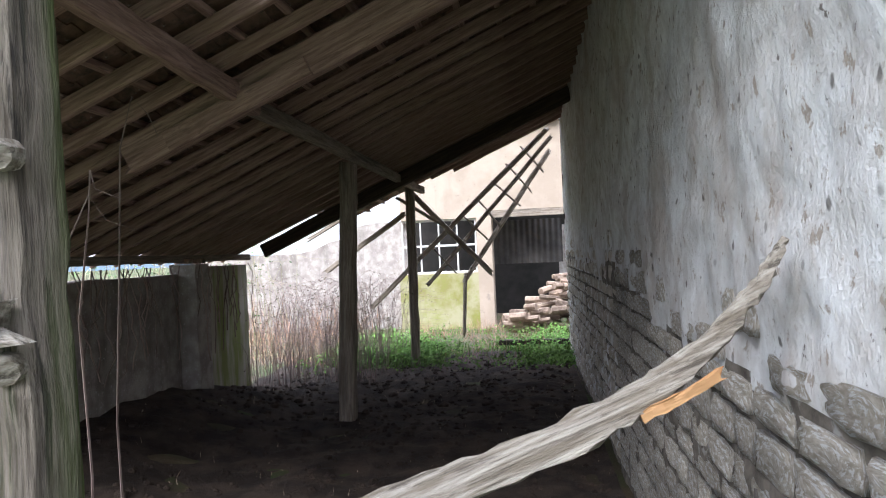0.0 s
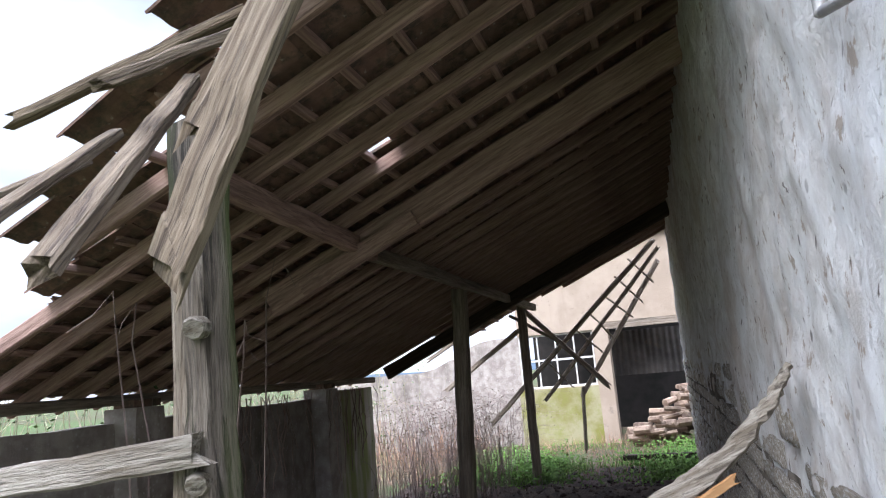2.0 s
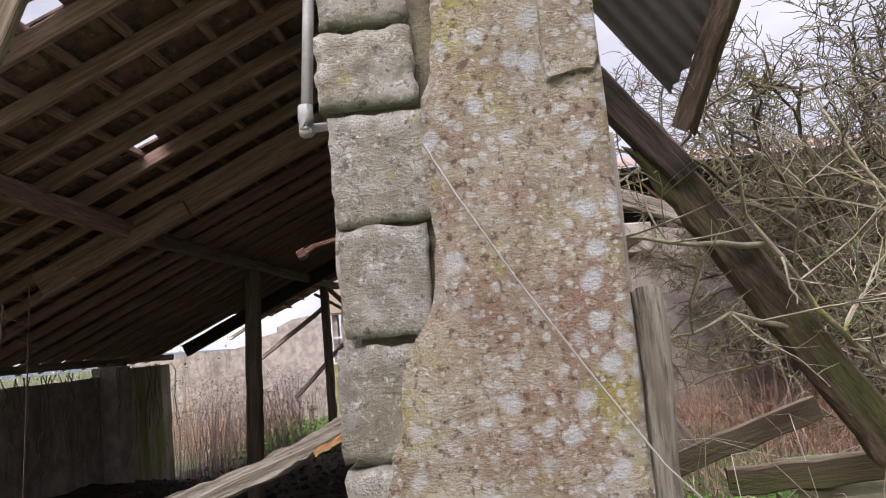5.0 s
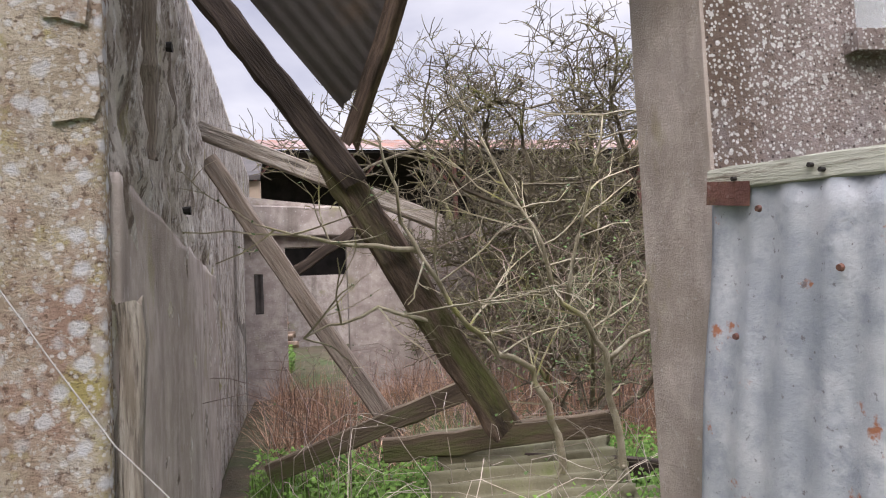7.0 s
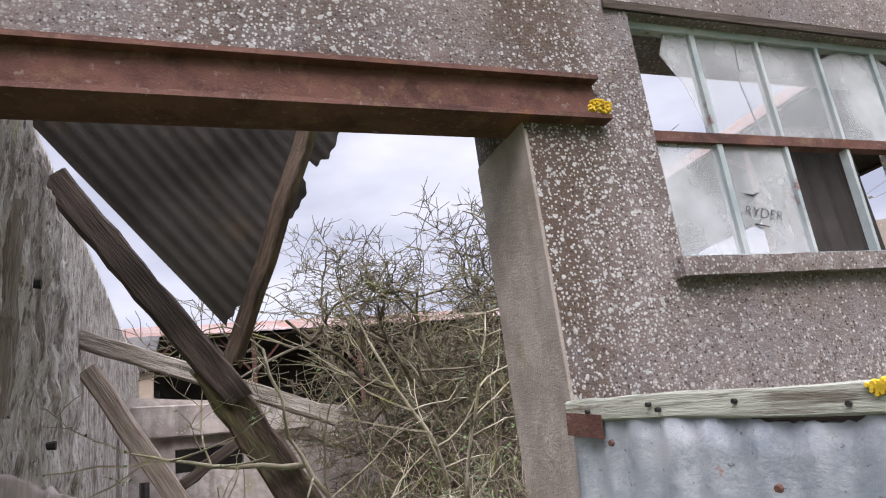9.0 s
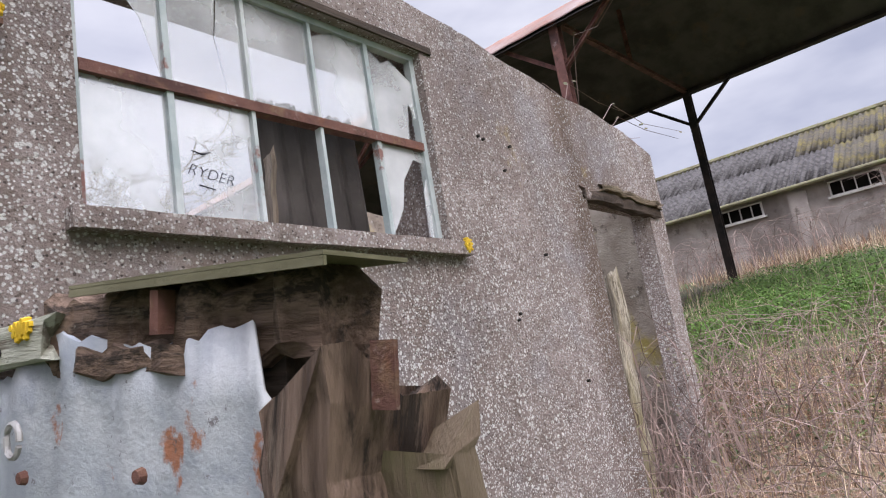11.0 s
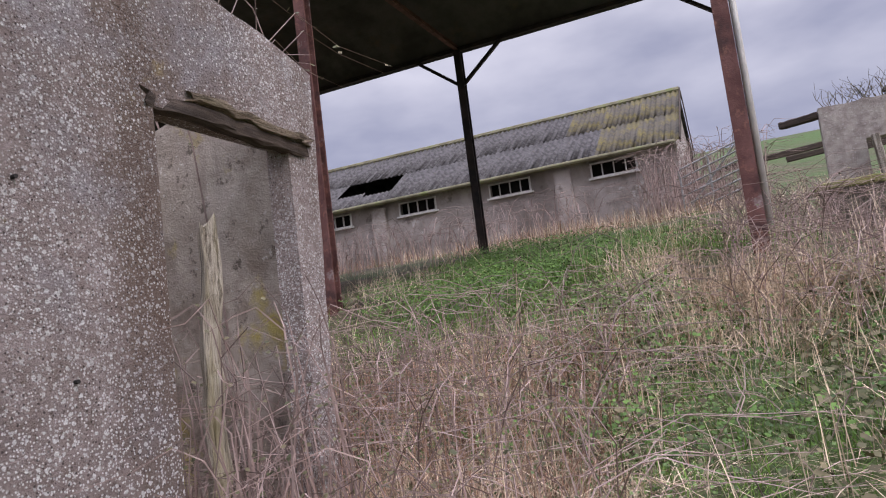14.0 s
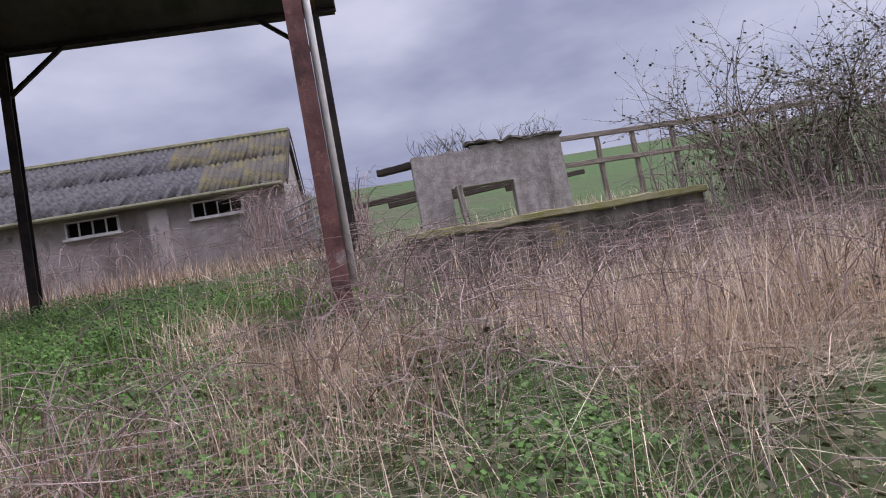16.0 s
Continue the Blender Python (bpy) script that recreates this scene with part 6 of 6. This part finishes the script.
def blades(name, label, category, count, sample, height, width, material, lean=0.35, seed=1, bend=0.5):
    """Grass: count thin blades over the places that sample(rng, n) gives."""
    rng = np.random.default_rng(seed)
    xy = sample(rng, count)
    z = np.array([ground_z(a, b) for a, b in xy]) - 0.02
    n = len(xy)
    h = height[0] + (height[1] - height[0]) * rng.random(n) ** 1.3
    az, ln = rng.random(n) * 2 * np.pi, np.abs(rng.normal(0, lean, n))
    dx, dy = np.cos(az) * ln, np.sin(az) * ln
    wa = rng.random(n) * np.pi
    wx, wy = np.cos(wa) * width, np.sin(wa) * width
    k = 1 / np.sqrt(1 + ln ** 2)
    v = np.zeros((n, 5, 3))
    for i, (t, w) in enumerate(((0, 1), (0, -1), (0.55, 0.8), (0.55, -0.8), (1, 0))):
        c = t + bend * t * t * ln
        v[:, i, 0] = xy[:, 0] + dx * h * c * k + wx * w
        v[:, i, 1] = xy[:, 1] + dy * h * c * k + wy * w
        v[:, i, 2] = z + h * t * k * (1 - 0.25 * bend * t * ln)
    base = (np.arange(n) * 5)[:, None, None]
    f = (base + np.array([[0, 1, 3], [0, 3, 2], [2, 3, 4]])[None]).reshape(-1, 3)
    me = bpy.data.meshes.new(name)
    me.from_pydata(v.reshape(-1, 3).tolist(), [], f.tolist())
    me.materials.append(material)
    return tagged(new(name, me), label, category, kind="stuff")


def rect(x0, x1, y0, y1, keep=None, clump=0.0):
    def sample(rng, n):
        p = np.stack([rng.uniform(x0, x1, n), rng.uniform(y0, y1, n)], 1)
        if clump:
            c = np.array([noise.noise((a * clump, b * clump, 2.5)) for a, b in p])
            p = p[c > rng.normal(0.0, 0.2, n)]
        if keep:
            p = p[np.array([keep(a, b) for a, b in p])]
        return p
    return sample


def off_path(a, b):
    """Keeps tall grass off the trodden path and out of the walls."""
    return not (a < 5.6 and -3.2 < b < -1.2) and not (b > -0.05 and b < 0.5 and a < 6.9)


def green(a, b):
    """How far low green weeds, not straw, cover the bank: a broad band running down towards the path."""
    middle = -0.3 - 0.65 * (9.5 - a) if a < 9.5 else -0.3 + 0.2 * (a - 9.5)
    return math.exp(-((b - middle) / 1.6) ** 2) + 0.75 * noise.noise((a * 0.75, b * 0.75, 9)) + 0.35 * noise.noise((a * 2.1, b * 2.1, 4))


def strawy(a, b):
    return off_path(a, b) and chance.random() > 1.05 * green(a, b)


def reedy(a, b):
    return chance.random() < step01(-b + 1.2 * noise.noise((a * 0.8, b * 0.8, 6)) + 0.25 * (a - 8), 2.6, 5.2)


blades("dry_grass", "flattened straw-coloured dead grass", "grass", 120000, rect(4.6, 10.4, -6.0, 0.2, strawy, 0.9), (0.14, 0.5), 0.0027, M["straw"], 2.2, 1, 0.6)
blades("dry_grass", "tall dead straw-coloured reeds on the bank", "grass", 15000, rect(6.4, 11.0, -9.0, -1.2, reedy, 0.9), (0.3, 0.95), 0.0026, M["straw"], 0.5, 2)
blades("dry_grass", "dead grass round the barn posts", "grass", 14000, rect(8.2, 13.0, -7.2, 3.0, strawy, 0.9), (0.15, 0.5), 0.003, M["straw"], 1.1, 21)
blades("dry_grass", "loose straw lying over the green weeds", "grass", 3500, rect(5.2, 11.5, -4.5, 2.6, None, 1.3), (0.25, 0.8), 0.0026, M["straw"], 2.0, 22, 0.7)
blades("brown_stalks", "dead reddish-brown weed stalks", "weeds", 20000, rect(5.4, 13, -8, 0.2, strawy, 0.9), (0.1, 0.42), 0.0026, M["reed_brown"], 1.4, 3)
blades("green_grass", "short green grass", "grass", 46000, rect(4.2, 10.5, -6, 0.2, lambda a, b: chance.random() < 0.15 + green(a, b), 0.4), (0.04, 0.17), 0.004, M["green_blade"], 0.9, 4)
blades("green_grass", "bright green grass patch under the barn", "grass", 30000, rect(8.6, 14.6, -2.8, 2.6, lambda a, b: chance.random() < 0.1 + green(a, b), 0.5), (0.06, 0.2), 0.006, M["green_blade"], 0.6, 5)


def low_leaves(name, label, count, sample, size, lift, material, seed):
    rng = np.random.default_rng(seed)
    rnd = random.Random(seed)
    pts = [(a, b, ground_z(a, b) + rnd.uniform(*lift)) for a, b in sample(rng, count)]
    return tagged(leaves(pts, size, rnd, name, material), label, "weeds", kind="stuff")


low_leaves("ground_ivy", "dark green bramble and nettle leaves close to the ground", 60000, rect(4.4, 11, -6.5, 1.0, lambda a, b: off_path(a, b) and chance.random() < 0.12 + 0.9 * green(a, b), 1.1), 0.022, (0.01, 0.16), M["leaf"], 31)
low_leaves("ground_ivy", "bright weeds on the green patch", 60000, rect(7.0, 14.6, -3.6, 2.4, lambda a, b: chance.random() < green(a, b), 0.8), 0.034, (0.02, 0.22), M["weed_leaf"], 32)
low_leaves("ground_ivy", "dull grey-green bramble leaves in the straw", 9000, rect(4.8, 9.5, -5.5, 0.0, off_path, 1.4), 0.05, (0.03, 0.2), M["dull_leaf"], 35)
low_leaves("moss_leaves", "green moss and weeds between the stones", 34000, rect(0.62, 3.6, 0.5, 3.8, None, 1.1), 0.034, (0.0, 0.26), M["green_blade"], 33)
low_leaves("yard_leaves", "fresh weeds in the far yard", 14000, rect(-4.5, 0.9, 10.6, 15.5, None, 0.5), 0.06, (0.02, 0.25), M["green_blade"], 34)
blades("dry_grass", "matted dead grass near the small door", "grass", 14000, rect(4.6, 8.8, -2.6, -0.05, lambda a, b: off_path(a, b) and chance.random() < step01(b + 0.7 * noise.noise((a, b, 8)), -2.2, -0.8)), (0.12, 0.45), 0.0024, M["straw"], 1.6, 6, 0.8)
blades("brown_stalks", "dead bramble stalks near the small door", "weeds", 9000, rect(5.2, 8.6, -1.4, 1.3, lambda a, b: not (-0.03 < b < 0.42 and (a < 5.68 or 6.42 < a < 6.85))), (0.15, 0.6), 0.0024, M["reed_brown"], 1.3, 7, 0.8)
blades("far_grass", "dead grass along the shed wall", "grass", 5000, rect(14, 21.5, -8, 6, None, 0.5), (0.15, 0.5), 0.006, M["straw"], 0.4, 8)
blades("far_weeds", "low brown weeds along the shed wall", "weeds", 6000, rect(15.8, 21.5, -2, 14, None, 0.5), (0.15, 0.5), 0.006, M["reed_brown"], 0.9, 9)
blades("room_weeds", "red-brown dead weeds in the roofless room", "weeds", 16000, rect(0.7, 5.0, 3.2, 7.9, None, 0.9), (0.2, 0.75), 0.0032, M["reed_brown"], 1.1, 10)
blades("room_grass", "green moss and grass among the rubble", "grass", 12000, rect(0.62, 3.4, 0.5, 3.6), (0.05, 0.25), 0.005, M["green_blade"], 0.6, 11)
blades("yard_grass", "fresh green grass in the far yard", "grass", 22000, rect(-4.2, 0.9, 11.0, 16, None, 0.5), (0.08, 0.3), 0.006, M["green_blade"], 0.4, 12)
blades("yard_weeds", "pale dead stalks in the far yard", "weeds", 8000, rect(-8, 0.6, 11.2, 16.8, None, 0.7), (0.12, 0.5), 0.004, M["reed_brown"], 0.9, 13)
blades("field_weeds", "reddish scrub on the far field", "weeds", 7000, rect(-16, -4.5, 14, 40), (0.4, 1.3), 0.012, M["reed_brown"], 0.5, 14)
blades("litter", "scattered straw on the soil floor", "straw", 2500, rect(-4.8, -0.1, 3, 12.4), (0.03, 0.12), 0.003, M["straw"], 3.0, 15, 0.0)


def canes(name, label, count, region, length, rise, seed, material, r=0.004, leaf=0.0, leaf_mat="dull_leaf", leaf_size=0.03):
    """Arching bramble canes."""
    rnd = random.Random(seed)
    s = Shape()
    for _ in range(count):
        x, y = rnd.uniform(*region[0]), rnd.uniform(*region[1])
        a, L, up = rnd.uniform(0, 6.28), rnd.uniform(*length), rnd.uniform(*rise)
        z = ground_z(x, y)
        pts = []
        for i in range(7):
            t = i / 6
            pts.append((x + math.cos(a) * L * t * t + rnd.gauss(0, 0.02), y + math.sin(a) * L * t * t + rnd.gauss(0, 0.02), z + up * math.sin(min(1, t * 1.15) * math.pi * 0.62) * 1.0 + rnd.gauss(0, 0.015)))
        s.tube(pts, [r * (1.2 - 0.9 * i / 6) for i in range(7)], 3)
    ob = thing(name, label, "brambles", (sum(region[0]) / 2, sum(region[1]) / 2, ground_z(sum(region[0]) / 2, sum(region[1]) / 2)))
    tagged(part("tangle", s, material, ob), kind="stuff")
    if leaf:
        tagged(leaves([v for v in s.v if rnd.random() < leaf], leaf_size, rnd, "foliage", M[leaf_mat], ob), kind="stuff")
    return ob


canes("bramble_thicket", "brown bramble thicket by the small door", 620, ((5.3, 8.6), (-1.6, 1.2)), (0.3, 1.3), (0.2, 0.85), 1, M["cane"], 0.004, 0.14)
canes("bramble_thicket", "dark brambles filling the small doorway", 150, ((5.72, 6.5), (-0.4, 1.0)), (0.2, 0.8), (0.4, 1.4), 17, M["cane"], 0.0045, 0.12)
canes("bramble_runners", "low dead bramble runners trailing over the grass", 380, ((5.4, 10.0), (-4.6, 0.5)), (0.4, 1.3), (0.08, 0.34), 14, M["cane"], 0.0035, 0.10, "leaf", 0.022)
canes("bramble_thicket", "leafless bramble thicket across the bank", 1300, ((8.3, 13.0), (-8.0, -2.0)), (0.3, 1.4), (0.2, 0.7), 2, M["cane"], 0.0045, 0.04)
canes("bramble_thicket", "overgrown brambles against the shed gable", 420, ((18.4, 21.6), (-2.8, -0.2)), (0.3, 1.2), (0.5, 1.7), 3, M["cane"], 0.008, 0.05, leaf_size=0.05)
canes("bramble_thicket", "thick brambles behind the barn posts", 460, ((16.5, 21.4), (1.0, 12.0)), (0.4, 1.3), (0.4, 1.1), 4, M["cane"], 0.008, 0.03)
canes("bramble_thicket", "dead brambles in the roofless room", 190, ((0.8, 5.0), (2.4, 7.6)), (0.4, 1.4), (0.3, 0.9), 5, M["cane"], 0.0035, 0.03, "leaf")
canes("bramble_shoots", "thin pale bramble shoots over the mossy rubble", 70, ((0.75, 3.2), (0.7, 2.6)), (0.3, 1.0), (0.25, 0.8), 16, M["pale_cane"], 0.0028, 0.05, "leaf")
canes("bramble_thicket", "dark brambles under the thorn tree", 220, ((3.0, 6.2), (3.4, 7.8)), (0.4, 1.5), (0.8, 2.0), 6, M["cane"], 0.006, 0.06)
canes("bramble_thicket", "leafy brambles at the shed's open corner", 460, ((-5.2, -3.0), (9.6, 13.4)), (0.4, 1.4), (0.4, 1.6), 7, M["cane"], 0.004, 0.16)
canes("bramble_thicket", "wild hedge beyond the low wall", 260, ((-7.5, -5.4), (2.0, 14.0)), (0.4, 1.4), (1.4, 2.4), 8, M["bark"], 0.006, 0.3, "leaf", 0.05)
canes("tall_stems", "long grey suckers inside the gate", 7, ((-3.2, -2.7), (2.4, 3.6)), (0.1, 0.5), (2.2, 2.9), 9, M["cane"], 0.007)
canes("bramble_thicket", "dense dark bramble mound on the bank", 420, ((11.6, 15.0), (-11.0, -6.9)), (0.3, 1.4), (0.6, 1.9), 11, M["cane"], 0.008, 0.12, "dull_leaf", 0.05)
canes("bramble_thicket", "tall brambles arching over the wall top", 26, ((6.7, 7.7), (0.4, 1.5)), (0.5, 1.7), (2.6, 3.8), 12, M["cane"], 0.007, 0.30, "dull_leaf", 0.05)
weeds = Shape()
for _ in range(60):
    y, a = chance.uniform(-6.4, -3.8), chance.uniform(-1, 1)
    limb(weeds, (17.1, y, 4.78), (0.2, a, 1.0), chance.uniform(0.15, 0.45), 0.008, 1, chance, thin=0.004)
tagged(part("ruin_weeds", weeds, M["dark_bark"]), "dead weeds rooted along the top of the ruin", "weeds", kind="stuff")
tree("bramble_bush", "tall dark thorn and bramble bush on the bank", (13.2, -8.3, 2.4), 12, 2.0, 0.02, 2, 21, M["dark_bark"], 0.10, 0.0, 0.7, (2, 4), 0.05, leaf_mat="dull_leaf")
tree("bramble_bush", "dense thorn bush on the bank", (12.4, -9.8, 2.2), 12, 2.2, 0.02, 2, 22, M["dark_bark"], 0.10, 0.0, 0.7, (2, 4), 0.05, leaf_mat="dull_leaf")

# ---- bare lower stones of the whitewashed wall ----
def field_stone(seed):
    """A squarish rubble stone, 1 long in y and 1 high in z, its face towards -x."""
    rnd = random.Random(seed)
    s = Shape()
    n = 4
    for side in (0, 1):
        for i in range(n + 1):
            for j in range(n + 1):
                u, v = 2 * i / n - 1, 2 * j / n - 1
                ku = 1 - 0.05 * v * v - rnd.uniform(0, 0.06)
                kv = 1 - 0.05 * u * u - rnd.uniform(0, 0.08)
                e = max(abs(u), abs(v))
                s.v.append((1.0 if side else -1 + 0.7 * max(0, e - 0.75) / 0.25 + rnd.uniform(-0.35, 0.35), 0.5 * u * ku, 0.5 * v * kv))
    m = (n + 1) ** 2
    for i in range(n):
        for j in range(n):
            a = i * (n + 1) + j
            s.f.append((a, a + 1, a + n + 2, a + n + 1))
    ring = [j for j in range(n + 1)] + [i * (n + 1) + n for i in range(1, n + 1)] + [n * (n + 1) + j for j in range(n - 1, -1, -1)] + [i * (n + 1) for i in range(n - 1, 0, -1)]
    for a, b in zip(ring, ring[1:] + ring[:1]):
        s.f.append((b, a, a + m, b + m))
    return s


stone_meshes = [field_stone(k).mesh("stone", M["rubble"], True) for k in range(9)]
rw = random.Random(12)
z = 0.05
laid, far_stones = 0, Shape()
while z < 2.0:
    h = rw.uniform(0.10, 0.17)
    y = 0.25 + rw.uniform(0, 0.2)
    while y < 12.1:
        w = rw.uniform(0.14, 0.40)
        bare = 1.0 - step01(z - 0.30 * noise.noise((y * 0.9, z * 0.8, 3)) - 0.28 * step01(y, 2.5, 7), 1.30, 1.72)
        if rw.random() < bare:
            pm = Matrix.Translation((white_x(y) + 0.022, y + w / 2, z + h / 2)) @ Matrix.Rotation(rw.uniform(-0.03, 0.03), 4, "X") @ Matrix.Diagonal((0.014 + rw.uniform(0, 0.01), w * 0.97, h * 0.96, 1))
            me = rw.choice(stone_meshes)
            if y < 5.6 and laid < 298:
                part("stone", me, None, wall_west, at=pm)
                laid += 1
            else:
                far_stones.add([pm @ v.co for v in me.vertices], [tuple(f.vertices) for f in me.polygons])
        y += w + 0.012
    z += h + 0.012
tagged(part("far_stonework", far_stones, M["rubble"], wall_west, smooth=True), kind="stuff")

# ---- fixing holes, clods and wall creepers ----
# each fixing hole is a solid near-black plug that paints the hole's shade
for x, z in ((3.71, 2.17), (4.58, 3.21), (4.64, 2.25), (4.66, 2.28), (4.86, 3.2), (4.62, 3.2), (4.77, 3.05), (5.02, 2.6), (3.2, 1.9), (5.2, 1.9)):
    part("fixing_hole", Shape().tube([(x, -0.016, z), (x, 0.03, z)], [0.008, 0.007], 7), M["void"], wall_front)
rc = random.Random(77)
q = Shape()
for _ in range(2600):
    x, y = rc.uniform(-4.7, -0.1), rc.uniform(2.4, 12.2)
    r = rc.uniform(0.008, 0.035) * (2.0 if rc.random() < 0.04 else 1)
    z = ground_z(x, y) + 0.03 + 0.05 * noise.noise((x * 2.2, y * 2.2, 0)) + 0.03 * noise.noise((x * 6, y * 6, 3))
    q.tube([(x, y, z - r * 0.4), (x + rc.uniform(-r, r) * 0.4, y, z + r * 0.4), (x, y, z + r * 0.8)], [r, r * rc.uniform(0.8, 1.1), r * 0.4], 5)
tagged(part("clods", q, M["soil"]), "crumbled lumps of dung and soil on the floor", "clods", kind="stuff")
creeper = thing("creeper", "bare brown creeper stems trailing down the low wall", "creeper", (-4.9, 8, 0.3))
q = Shape()
for _ in range(46):
    y, z = rc.uniform(5.2, 9.8), 1.84
    pts = []
    face = -4.66 if 7.8 < y < 8.25 else (-4.88 if y > 8.2 else -4.93)
    while z > rc.uniform(0.3, 1.2) and len(pts) < 14:
        pts.append((face + rc.uniform(0.005, 0.04), y, z))
        y += rc.gauss(0, 0.05)
        z -= rc.uniform(0.08, 0.18)
    if len(pts) > 2:
        q.tube(pts, [0.007] * len(pts), 4)
tagged(part("stem_tangle", q, M["cane"], creeper), kind="stuff")
